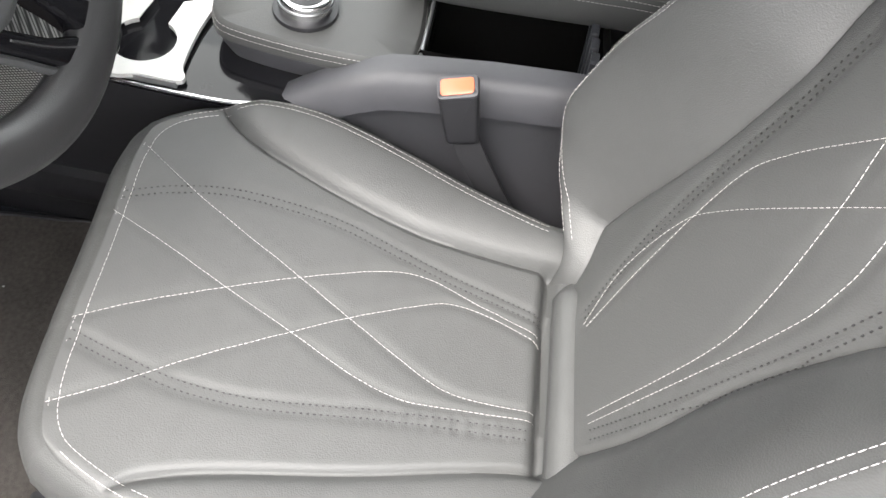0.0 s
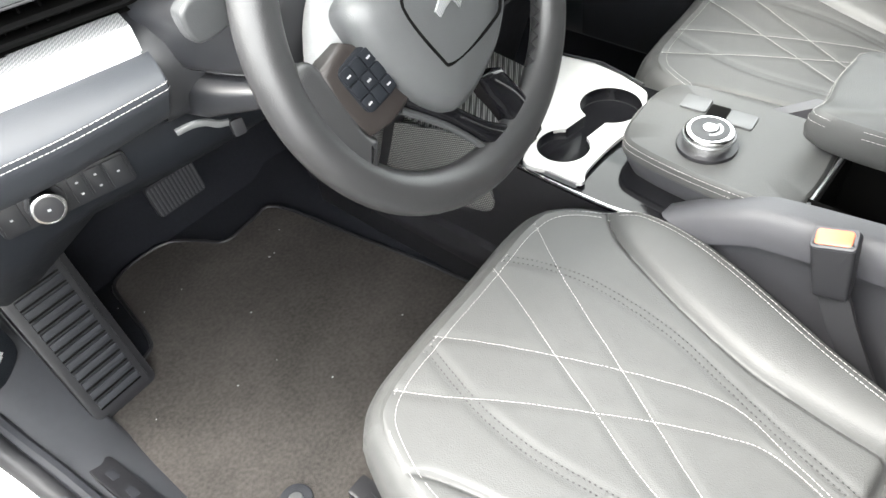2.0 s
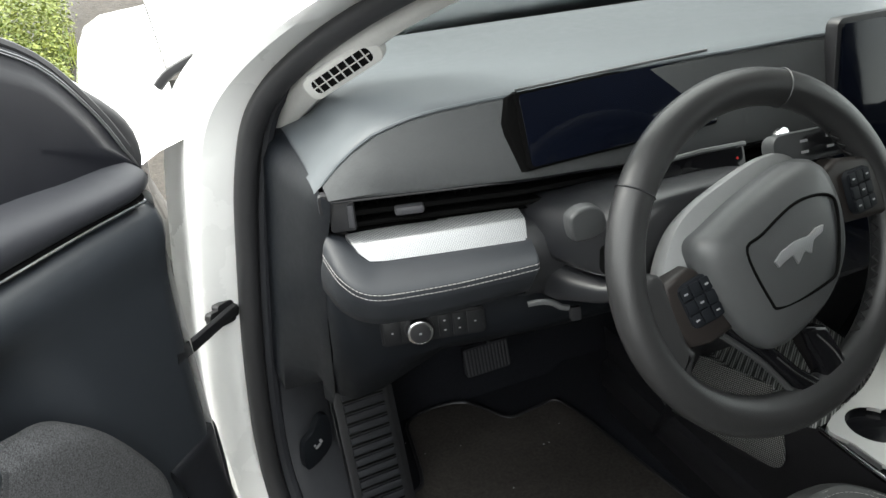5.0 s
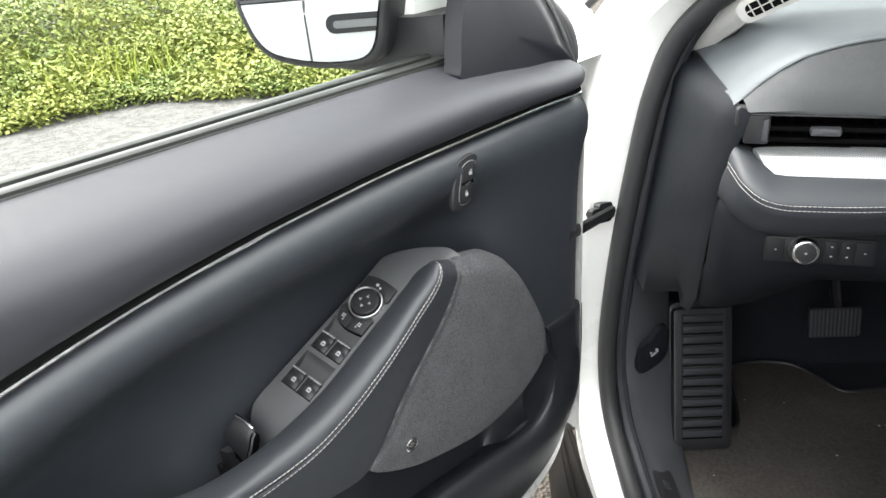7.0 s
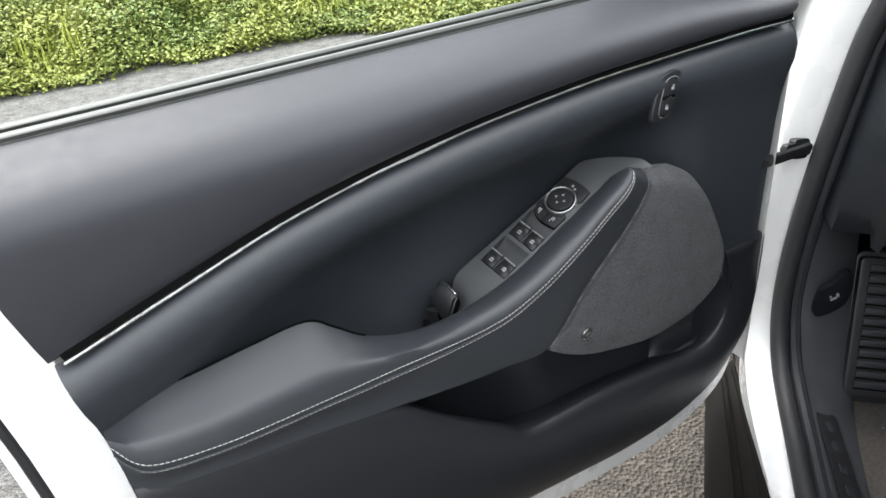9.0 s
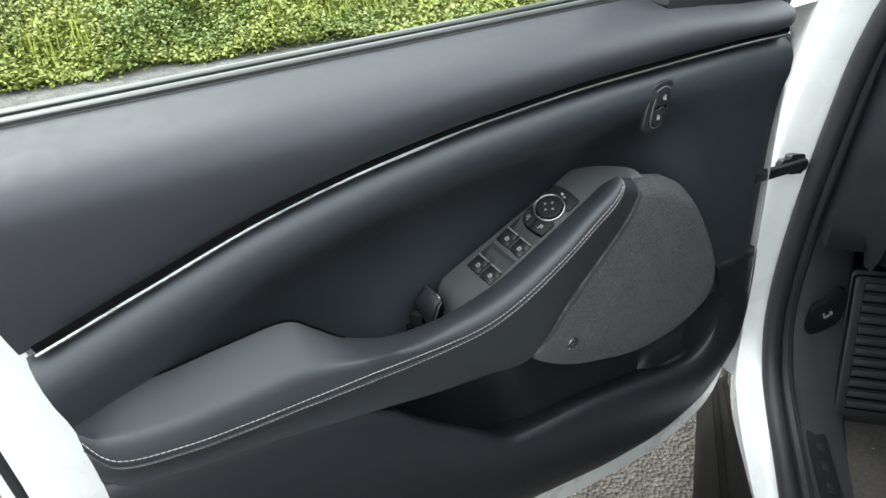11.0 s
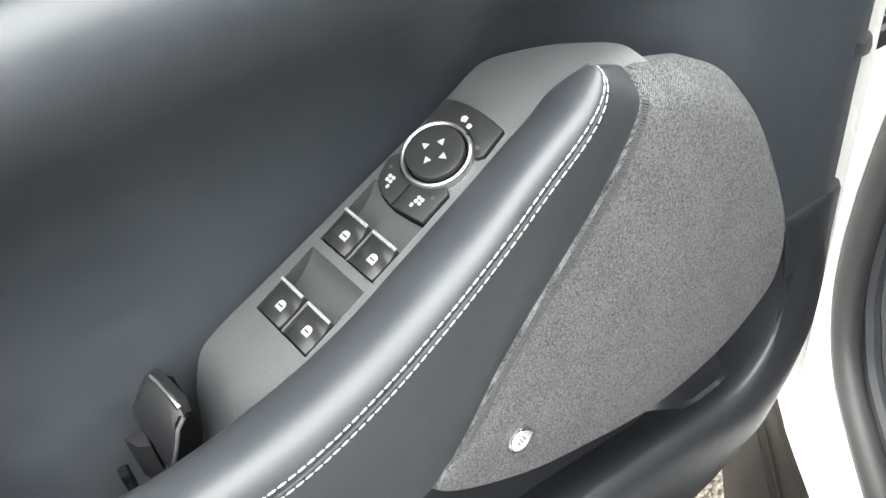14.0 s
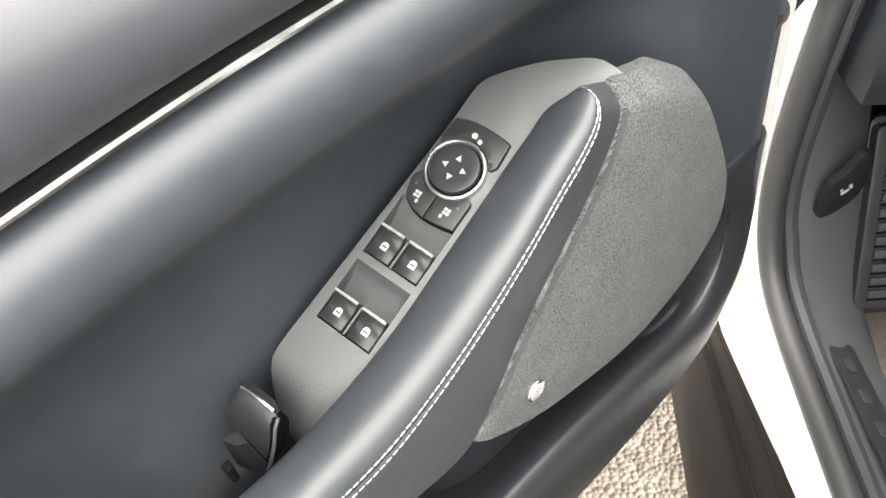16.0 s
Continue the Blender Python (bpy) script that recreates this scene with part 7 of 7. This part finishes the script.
def build_back():
    rows = []
    for j in range(111):
        z = 0.62 + 0.70 * j / 110
        row = []
        for i in range(131):
            s = -1 + 2 * i / 130
            k = NEAR_K if s < 0 else 1.0
            c, w, q = crease(z, k), half_width(z, k), abs(s)
            d = c * q / 0.55 if q < 0.55 else c + (w - c) * (q - 0.55) / 0.45
            x = SEAT_X + math.copysign(d, s)
            row.append(Vector((x, back_y(z) + bump_back(d, z, k) - valley(BSEAMS, x, z), z)))
        row.insert(0, Vector((SEAT_X - half_width(z, NEAR_K) + 0.01, back_y(z) - 0.12, z)))
        far = half_width(z)
        row += [Vector((SEAT_X + far + 0.004, back_y(z) + bump_back(far, z) - 0.010, z)), Vector((SEAT_X + far + 0.003, back_y(z) + bump_back(far, z) - 0.030, z)), Vector((SEAT_X + far - 0.015, back_y(z) - 0.12, z))]
        rows.append(row)
    top = [p + Vector((0, -0.03, 0.03)) for p in rows[-1]]
    return loft(rows + [top, [p + Vector((0, -0.06, 0.0)) for p in top]], closed=False)


backrest = spart("backrest", build_back(), LEATHER, None, "grey stitched backrest", 70)


def on_back(pts, n=8, lift=0.0012):
    return [Vector((p.x, back_y(p.y) + bump_back(abs(p.x - SEAT_X), p.y, NEAR_K if p.x < SEAT_X else 1.0) + lift - 0.0008, p.y)) for p in spl(pts, n)]


spart("stitching", stitches([on_back(w) for w in BW], 0.0044, 0.0011, 0.00027), THREAD, backrest, "white thread")
bd = []
for line, sg in BD:
    for off in (0.0, 0.009):
        bd.append(on_back([(x + sg * off, z) for x, z in line], lift=0.0004))
for line in bd:
    spart("dark_stitching", stitches([line], 0.0026, 0.0034, 0.0007), THREAD_DARK, backrest)
for sg, wide in ((1, 1.0), (-1, NEAR_K)):
    spart("edge_stitching", stitches([[Vector((SEAT_X + sg * (half_width(z, wide) - k), back_y(z) + bump_back(half_width(z, wide) - k, z, wide) + 0.0014, z)) for z in [(0.72 if sg > 0 else 0.66) + 0.010 * i for i in range(56)]] for k in ((0.009, 0.018) if sg > 0 else (0.020, 0.029))], 0.0046, 0.0012, 0.00030), THREAD, backrest, "double white edge thread")
# base and rails
spart("seat_base", loft([[Vector((x, y, z)) for x, y in ((-0.13, 0.02), (0.24, 0.02), (0.24, -0.55), (-0.13, -0.55))] for z in (0.40, 0.47, 0.55)]), BLACK, None, "black seat base")
for x in (-0.135, 0.235):
    spart("seat_rail", slab(rrect(0.035, 0.62, 0.006), pose(x, -0.22, 0.366), 0.04, 0.004), BLACK, None, "metal seat rail")
spart("rail_cover", slab(rrect(0.05, 0.05, 0.006), pose(-0.16, 0.035, 0.37), 0.05, 0.006), BLACK, None, "black rail end cover")

# seat belt buckle
buckle = thing("seat_belt_buckle", "black seat belt buckle with orange press button", "buckle", (0.26, -0.33, 0.74))
BK = axes((0.262, -0.322, 0.768), (0.05, -0.96, 0.22), (0.0, 0.24, 0.97))
placed("buckle_body", slab([(x * (0.94 + 2.6 * max(-0.1, y)), y + 0.10 * x * (y > 0)) for x, y in rrect(0.043, 0.078, 0.006)], BK @ pose(0, 0, -0.012), 0.024, 0.005, 3), BLACK, buckle, "dark grey body")
top_m = axes(BK @ Vector((0, 0.036, 0.001)), BK.to_3x3() @ Vector((1, 0.10, 0)), BK.to_3x3() @ Vector((0, 0.55, -1)))
placed("button_rim", slab(rrect(0.044, 0.025, 0.005), top_m, 0.005, 0.002), CONSOLE, buckle, "grey rim")
placed("press_button", slab(rrect(0.036, 0.018, 0.004), top_m @ pose(0, 0, 0.004), 0.003, 0.0015), ORANGE, buckle, "orange button")
placed("belt_stalk", loft([[BK @ Vector((x + k, y, z)) for x, z in ((-0.016, -0.003), (0.016, -0.003), (0.016, 0.003), (-0.016, 0.003))] for y, k in ((-0.03, 0.0), (-0.08, 0.012), (-0.14, 0.030), (-0.20, 0.05))]), RUBBER, buckle, "black webbing stalk")

# ---- passenger seat ----
pas = thing("passenger_seat", "grey leatherette passenger seat with white stitching", "car seat", (0.80, -0.2, 0.36))


def paspart(name, bm, material, parent=None, label=""):
    bmesh.ops.transform(bm, matrix=pose(0.745, 0.085, 0.0), verts=bm.verts)
    ob = part(name, bm, material, parent or pas, label, 70)
    if parent is None:
        ob.matrix_parent_inverse = Matrix.Translation(-pas.location)
    return ob


pc = paspart("cushion", build_cushion(), LEATHER, None, "grey stitched seat cushion")
paspart("stitching", stitches([on_cushion(w) for w in (W1, W2, W3, W4)], 0.0044, 0.0011, 0.00027), THREAD, pc)
paspart("edge_stitching", stitches([rim_line(0.0055, 0.0009), rim_line(0.0135)], 0.0046, 0.0012, 0.00030), THREAD, pc)
paspart("backrest", build_back(), LEATHER, None, "grey stitched backrest")
paspart("seat_base", loft([[Vector((x, y, z)) for x, y in ((-0.13, 0.02), (0.24, 0.02), (0.24, -0.55), (-0.13, -0.55))] for z in (0.34, 0.47, 0.55)]), BLACK)

# ---- centre console ----
con = thing("centre_console", "slate centre console with silver tray and open bin", "console", (0.41, -0.1, 0.36))


def cpart(name, bm, material, parent=None, label="", smooth=40):
    ob = part(name, bm, material, parent or con, label, smooth)
    if parent is None:
        ob.matrix_parent_inverse = Matrix.Translation(-con.location)
    return ob


WALL = [(-0.098, 0.276, 0.700), (-0.112, 0.284, 0.708), (-0.135, 0.290, 0.722), (-0.165, 0.293, 0.741), (-0.205, 0.294, 0.763), (-0.235, 0.298, 0.773), (-0.265, 0.300, 0.777), (-0.35, 0.308, 0.782), (-0.44, 0.314, 0.784), (-0.62, 0.318, 0.786), (-0.80, 0.32, 0.786)]
cpart("console_side", loft([[Vector((x + dx, y, z)) for dx, z in ((0.0, 0.34), (0.004, 0.50), (0.0, zt - 0.16), (-0.003, zt - 0.054), (-0.005, zt - 0.050), (-0.0145, zt - 0.0475), (-0.0155, zt - 0.044), (-0.0075, zt - 0.012), (0.0, zt - 0.003), (0.008, zt), (0.030, zt - 0.001), (0.036, zt - 0.008), (0.038, 0.45), (0.038, 0.34))] for y, x, zt in WALL]), CONSOLE, None, "slate console side wall")
cpart("console_side", loft([[Vector((0.555 - dx, y, z)) for dx, z in ((0.0, 0.34), (-0.006, 0.5), (-0.004, zt - 0.10), (0.0, zt - 0.02), (0.014, zt), (0.03, zt - 0.006), (0.036, 0.34))] for y, zt in ((0.62, 0.55), (0.2, 0.62), (0.02, 0.66), (-0.1, 0.70), (-0.2, 0.77), (-0.8, 0.78))]), CONSOLE, None, "slate console side wall")
cpart("front_side", loft([[Vector((x, y, z)) for x, z in ((0.275, zt), (0.282, zt - 0.06), (0.29, 0.55), (0.285, 0.45), (0.29, 0.34))] for y, zt in ((-0.12, 0.708), (0.09, 0.708), (0.16, 0.66), (0.25, 0.60), (0.62, 0.58))], closed=False), BLACK, None, "black console side under the tray")
cpart("side_ledge", loft([[Vector((x, y, z)) for x, z in ((0.30, 0.50), (0.275, 0.49), (0.268, 0.46), (0.275, 0.43), (0.30, 0.42))] for y in (0.62, 0.40, 0.2, 0.0, -0.2)]), BLACK, None, "slate console foot ledge")
cpart("side_mesh", slab(rrect(0.30, 0.14, 0.03), axes((0.279, 0.30, 0.615), (0, -1, 0.25), (0.02, 0.2, 1)), 0.004, 0.002), MESH_METAL, None, "woven metal side insert")


# silver tray with two cup holders
def arc(cx, cy, r, a0, a1, n):
    return [(cx + r * math.cos(radians(a0 + (a1 - a0) * k / n)), cy + r * math.sin(radians(a0 + (a1 - a0) * k / n))) for k in range(n + 1)]


CUP_A, CUP_B, TRAY_Z = (0.448, 0.052, 0.0456), (0.329, 0.057, 0.0376), 0.720
CUPS = arc(*CUP_A, -158, 158, 26) + arc(*CUP_B, 28, 332, 22)


def build_tray():
    """A flat plate with one hole that joins two round cups."""
    bm = bmesh.new()
    outer = [(0.273, 0.086), (0.273, 0.04), (0.273, -0.001), (0.283, -0.007), (0.302, 0.001), (0.366, 0.002), (0.446, -0.005), (0.486, 0.014), (0.510, 0.036), (0.530, 0.124), (0.519, 0.188), (0.457, 0.157), (0.382, 0.121)]
    outer = [(p.x, p.y) for p in spl(outer, 4, True)]
    edges = []
    for ring in (outer, CUPS):
        vs = [bm.verts.new((x, y, TRAY_Z)) for x, y in ring]
        edges += [bm.edges.new((vs[i], vs[(i + 1) % len(vs)])) for i in range(len(vs))]
    bmesh.ops.triangle_fill(bm, use_beauty=True, edges=edges)
    ext = bmesh.ops.extrude_face_region(bm, geom=list(bm.faces))["geom"]
    for v in ext:
        if isinstance(v, bmesh.types.BMVert):
            v.co.z -= 0.006
    return bm


tray = cpart("tray", build_tray(), TRAY, None, "silver-painted cup holder tray", 30)
cpart("cup_well", loft([[Vector((0.39 + (x - 0.39) * k, 0.055 + (y - 0.055) * k, z)) for x, y in CUPS] for k, z in ((1.0, 0.7185), (0.985, 0.70), (0.94, 0.645))], caps=False), GLOSS, tray, "black cup holder walls")
cpart("cup_bridge", slab(rrect(0.05, 0.075, 0.006), pose(0.385, 0.056, 0.652, 0, 0, 12), 0.016, 0.004), MESH_METAL, tray, "woven metal step between the cups")
for x, y, r in (CUP_A, CUP_B):
    cpart("cup_tab", slab(rrect(0.014, 0.030, 0.004), axes((x + r * 0.55, y + r * 0.70, 0.685), (0.6, -0.8, 0), (0, 0, 1)), 0.008, 0.003), PLASTIC, tray)
    cpart("cup_base", slab(circle(r * 0.94, 28), pose(x, y, 0.646), 0.003, 0.001), VOID, tray)
EDGE = spl([(0.271, 0.095), (0.268, 0.04), (0.267, -0.01), (0.268, -0.06), (0.276, -0.10)], 5)
deck = cpart("gloss_deck", slab([(p.x, p.y) for p in EDGE] + [(0.30, -0.20), (0.53, -0.20), (0.53, 0.10), (0.40, 0.11)], pose(0, 0, 0.700), 0.010, 0.002), GLOSS, None, "gloss black deck round the tray")
cpart("deck_edge", tube([Vector((p.x - 0.002, p.y, 0.7095)) for p in EDGE], 0.0022, 6), CHROME, deck, "thin bright deck edge")
cpart("tray_end", slab([(0.271, 0.0), (0.271, 0.085), (0.277, 0.085), (0.277, 0.0)], pose(0, 0, 0.709), 0.009, 0), SATIN, tray)
cpart("tray_edge", tube([Vector(p) for p in ((0.522, 0.195, 0.722), (0.534, 0.12, 0.722), (0.515, 0.036, 0.722))], 0.003, 6), CHROME, None, "bright tray edge")
cpart("front_floor", slab([(0.30, 0.11), (0.38, 0.135), (0.52, 0.20), (0.55, 0.42), (0.30, 0.42)], pose(0, 0, 0.66), 0.012, 0.004), MESH_METAL, None, "woven metal console front")
# padded pad with the rotary dial
PAD = [(0.325, -0.245), (0.318, -0.16), (0.327, -0.06), (0.345, -0.025), (0.40, -0.012), (0.47, -0.016), (0.497, -0.05), (0.500, -0.15), (0.497, -0.25), (0.44, -0.262), (0.36, -0.264)]
PADS = spl(PAD, 5, True)
pc0 = Vector((0.41, -0.14, 0))
pad = cpart("dial_pad", loft([[pc0 + (p - pc0) * k + Vector((0, 0, z)) for p in PADS] for k, z in ((0.96, 0.738), (1.0, 0.742), (1.003, 0.750), (1.0, 0.756), (0.985, 0.761), (0.95, 0.765), (0.6, 0.766), (0.2, 0.766))]), LEATHER, None, "stitched grey leatherette console pad")
cpart("pad_body", loft([[pc0 + (p - pc0) * k + Vector((0, 0, z)) for p in PADS] for k, z in ((0.80, 0.69), (0.88, 0.71), (0.95, 0.728), (0.975, 0.741))]), CONSOLE, pad, "slate plastic body under the pad")
cpart("stitching", stitches([[pc0 + (p - pc0) * k + Vector((0, 0, z)) for p in PADS] for k, z in ((0.992, 0.7595), (1.0035, 0.752))], 0.0044, 0.0011, 0.00027), THREAD, pad, "white thread")
cpart("dial_base", slab(circle(0.038, 40), pose(0.378, -0.124, 0.765), 0.006, 0.002), BLACK, pad, "black dial base")
cpart("rotary_dial", slab(circle(0.031, 48), pose(0.378, -0.124, 0.770), 0.022, 0.004, 3), CHROME, pad, "chrome rotary shifter")
cpart("dial_ring", tube([Vector((0.378 + 0.0315 * math.cos(t), -0.124 + 0.0315 * math.sin(t), 0.784)) for t in [2 * math.pi * k / 40 for k in range(41)]], 0.0012, 5), SATIN, pad)
cpart("dial_face", slab(circle(0.024, 40), pose(0.378, -0.124, 0.7915), 0.0015, 0.0006), BLACK, pad)
cpart("dial_mark", slab(wedge(0.012, 0.016, 200, 340), pose(0.378, -0.124, 0.793), 0.0006, 0), SATIN, pad)
cpart("dial_button", slab(circle(0.009, 24), pose(0.378, -0.124, 0.793), 0.002, 0.0006), CHROME, pad)
for x, y in ((0.452, -0.073), (0.448, -0.138)):
    cpart("console_button", slab(rrect(0.032, 0.036, 0.004), pose(x, y, 0.765, 0, 0, 6), 0.004, 0.0015), CONSOLE_KEY, pad, "pale grey console button")
cpart("button_gap", slab(rrect(0.030, 0.026, 0.003), pose(0.45, -0.1055, 0.765, 0, 0, 6), 0.0015, 0), VOID, pad)
# open bin, lined near-black to hold its shade, and centre armrest
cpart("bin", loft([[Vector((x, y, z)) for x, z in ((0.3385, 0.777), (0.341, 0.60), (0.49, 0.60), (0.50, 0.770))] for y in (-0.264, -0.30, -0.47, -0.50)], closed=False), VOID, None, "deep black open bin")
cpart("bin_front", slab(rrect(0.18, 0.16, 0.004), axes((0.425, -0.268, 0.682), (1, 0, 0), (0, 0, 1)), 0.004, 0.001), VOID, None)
cpart("bin_rim", tube([Vector((0.322, -0.266, 0.770)), Vector((0.41, -0.268, 0.772)), Vector((0.50, -0.268, 0.772))], 0.0022, 6), SATIN, None, "thin grey bin rim")
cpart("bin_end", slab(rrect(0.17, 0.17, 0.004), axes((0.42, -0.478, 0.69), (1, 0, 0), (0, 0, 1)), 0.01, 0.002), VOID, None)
for k in range(4):
    cpart("belt_guide", slab(rrect(0.022, 0.10, 0.004), axes((0.375 + 0.026 * k, -0.466, 0.735), (1, -0.1, 0), (0, 0.1, 1)), 0.010, 0.003), PLASTIC, None, "dark ridged end panel")
lid = spl([(0.425, -0.24), (0.47, -0.222), (0.56, -0.218), (0.60, -0.25), (0.605, -0.5), (0.60, -0.70), (0.45, -0.70), (0.44, -0.5)], 5, True)
lc = Vector((0.52, -0.45, 0))
armpad = cpart("centre_armrest", loft([[lc + (p - lc) * k + Vector((0, 0, z)) for p in lid] for k, z in ((0.93, 0.775), (0.99, 0.785), (1.0, 0.80), (0.99, 0.818), (0.95, 0.826), (0.5, 0.832), (0.1, 0.833))]), LEATHER, None, "grey padded centre armrest")
cpart("stitching", stitches([[lc + (p - lc) * k + Vector((0, 0, z)) for p in lid] for k, z in ((0.985, 0.8215), (1.0, 0.8125))], 0.0044, 0.0011, 0.00027), THREAD, armpad)

# ---- floor, mat, footrest, pedals ----
part("floor_pan", loft([[Vector((x, y, z)) for x, z in ((-0.40, 0.36), (-0.37, 0.352), (-0.2, 0.346), (0.25, 0.346), (0.30, 0.36), (0.7, 0.346), (1.15, 0.35))] for y in (0.98, 0.6, 0.2, -0.3, -1.0)], closed=False), CARPET_DARK, body, "black carpeted floor")
part("bulkhead", loft([[Vector((x, y, z)) for y, z in ((0.80, 0.335), (0.88, 0.42), (0.92, 0.55), (0.95, 0.75), (0.95, 1.1))] for x in (-0.42, -0.2, 0.1, 0.5, 1.15)], closed=False), CARPET_DARK, body, "black carpeted bulkhead")
part("kick_panel", loft([[Vector((x + dx, y, z)) for x, y in ((-0.408, 0.552), (-0.375, 0.575), (-0.345, 0.62), (-0.335, 0.80), (-0.335, 0.97))] for z, dx in ((0.34, 0.0), (0.50, 0.0), (0.66, 0.0), (0.85, 0.008), (1.0, 0.035), (1.09, 0.06))], closed=False), PLASTIC, body, "charcoal kick panel")
part("passenger_side", loft([[Vector((1.16, y, z)) for z in (0.34, 0.7, 0.78, 1.05)] for y in (0.95, 0.4, -0.3, -1.2)], closed=False), DOOR_SOFT, body, "dark passenger door trim")
part("passenger_armrest", loft([[Vector((x, y, z + dz)) for x, z in ((1.16, 0.70), (1.11, 0.71), (1.085, 0.735), (1.085, 0.755), (1.10, 0.77), (1.16, 0.785))] for y, dz in ((0.30, 0.05), (0.15, 0.02), (-0.1, 0.0), (-0.45, 0.0), (-0.7, -0.01))]), PLASTIC, body, "dark passenger door armrest")
part("passenger_pocket", loft([[Vector((x, y, z)) for x, z in ((1.16, 0.56), (1.115, 0.55), (1.10, 0.50), (1.11, 0.38), (1.16, 0.36))] for y in (0.5, 0.2, -0.3, -0.7)]), PLASTIC, body, "dark passenger door pocket")
rel = thing("bonnet_release", "black bonnet release lever in the kick panel", "lever", (-0.357, 0.545, 0.59))
RL = axes((-0.358, 0.548, 0.588), (0.85, 0.35, 0.1), (0, -0.12, 1))
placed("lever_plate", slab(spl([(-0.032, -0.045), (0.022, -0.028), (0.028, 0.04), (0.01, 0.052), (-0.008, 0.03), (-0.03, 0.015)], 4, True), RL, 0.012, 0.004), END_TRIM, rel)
for dx, dy, w, h in ((-0.004, -0.006, 0.012, 0.006), (0.003, 0.001, 0.005, 0.010), (-0.010, 0.0, 0.004, 0.005)):
    placed("lever_print", slab(rrect(w, h, 0.001), RL @ pose(dx, dy, 0.012, 0, 0, 20), 0.0003, 0), MARK, rel)

MAT = spl([(0.275, -0.02), (0.282, 0.24), (0.25, 0.47), (0.215, 0.68), (0.16, 0.695), (0.085, 0.690), (0.05, 0.74), (0.01, 0.788), (-0.06, 0.80), (-0.125, 0.778), (-0.142, 0.70), (-0.160, 0.60), (-0.19, 0.575), (-0.275, 0.545), (-0.298, 0.51), (-0.312, 0.43), (-0.310, 0.34), (-0.285, 0.2), (-0.26, 0.05), (-0.25, -0.05)], 4, True)
mats = tagged(part("floor_mat", slab(MAT, pose(0, 0, 0.352), 0.009, 0.003), CARPET), "worn charcoal carpet floor mat with pale specks", "floor mat")
part("mat_binding", tube([Vector((p.x, p.y, 0.360)) for p in MAT] + [Vector((MAT[0].x, MAT[0].y, 0.360))], 0.0045, 6), BLACK, mats)
part("mat_fixing", slab(circle(0.026, 32), pose(-0.199, 0.160, 0.360), 0.006, 0.003), PLASTIC, mats, "grey round mat fixing")
part("fixing_cap", slab(circle(0.011, 24), pose(-0.199, 0.160, 0.366), 0.003, 0.001), SATIN, mats)
rnd = random.Random(4)
crumbs = bmesh.new()
for _ in range(24):
    x, y = rnd.uniform(-0.27, 0.2), rnd.uniform(0.0, 0.72)
    slab([(a * rnd.uniform(0.6, 1.5), b * rnd.uniform(0.5, 1.2)) for a, b in circle(0.0014 * rnd.uniform(0.6, 1.6), 6)], pose(x, y, 0.3605, 0, 0, rnd.uniform(0, 180)), 0.0012, 0, bm=crumbs)
tagged(part("mat_crumbs", crumbs, MARK), "small pale crumbs on the floor mat", "crumbs", kind="stuff")

foot = thing("footrest", "black ribbed rubber footrest beside the kick panel", "footrest", (-0.26, 0.56, 0.42))
FR_M = axes((-0.258, 0.555, 0.515), (1, 0.10, -0.05), (-0.02, 0.36, 0.93))
placed("footrest_base", slab(rrect(0.124, 0.295, 0.014), FR_M @ pose(0.004, -0.008, -0.036), 0.02, 0.006), BLACK, foot, "black rubber base")
placed("footrest_pad", slab(rrect(0.106, 0.27, 0.010), FR_M @ pose(-0.002, -0.005, -0.02), 0.02, 0.005), BLACK, foot, "black rubber pad")
for i in range(12):
    placed("rib", slab(rrect(0.078, 0.0125, 0.002), FR_M @ pose(0, 0.112 - 0.0205 * i, 0.0), 0.005, 0.002), PLASTIC, foot)
    placed("rib_slot", slab(rrect(0.078, 0.003, 0.001), FR_M @ pose(0, 0.102 - 0.0205 * i, 0.0), 0.0012, 0), VOID, foot)
ped = thing("brake_pedal", "ribbed black brake pedal on a dark arm", "pedal", (0.035, 0.69, 0.54))
PD = axes((0.034, 0.686, 0.540), (1, -0.05, 0.05), (0, 0.16, 1))
placed("pedal_pad", slab(rrect(0.100, 0.066, 0.008), PD @ pose(0, 0, -0.012), 0.014, 0.003), PLASTIC, ped, "rubber pad")
for i in range(13):
    placed("pedal_rib", slab(rrect(0.0035, 0.058, 0.0012), PD @ pose(-0.045 + 0.0075 * i, 0, 0.001), 0.003, 0.001), CONSOLE, ped)
placed("pedal_arm", tube(spl([(0.04, 0.70, 0.56), (0.05, 0.76, 0.62), (0.06, 0.80, 0.75), (0.06, 0.80, 0.88)], 4), 0.010, 8, 1.8), BLACK, ped)
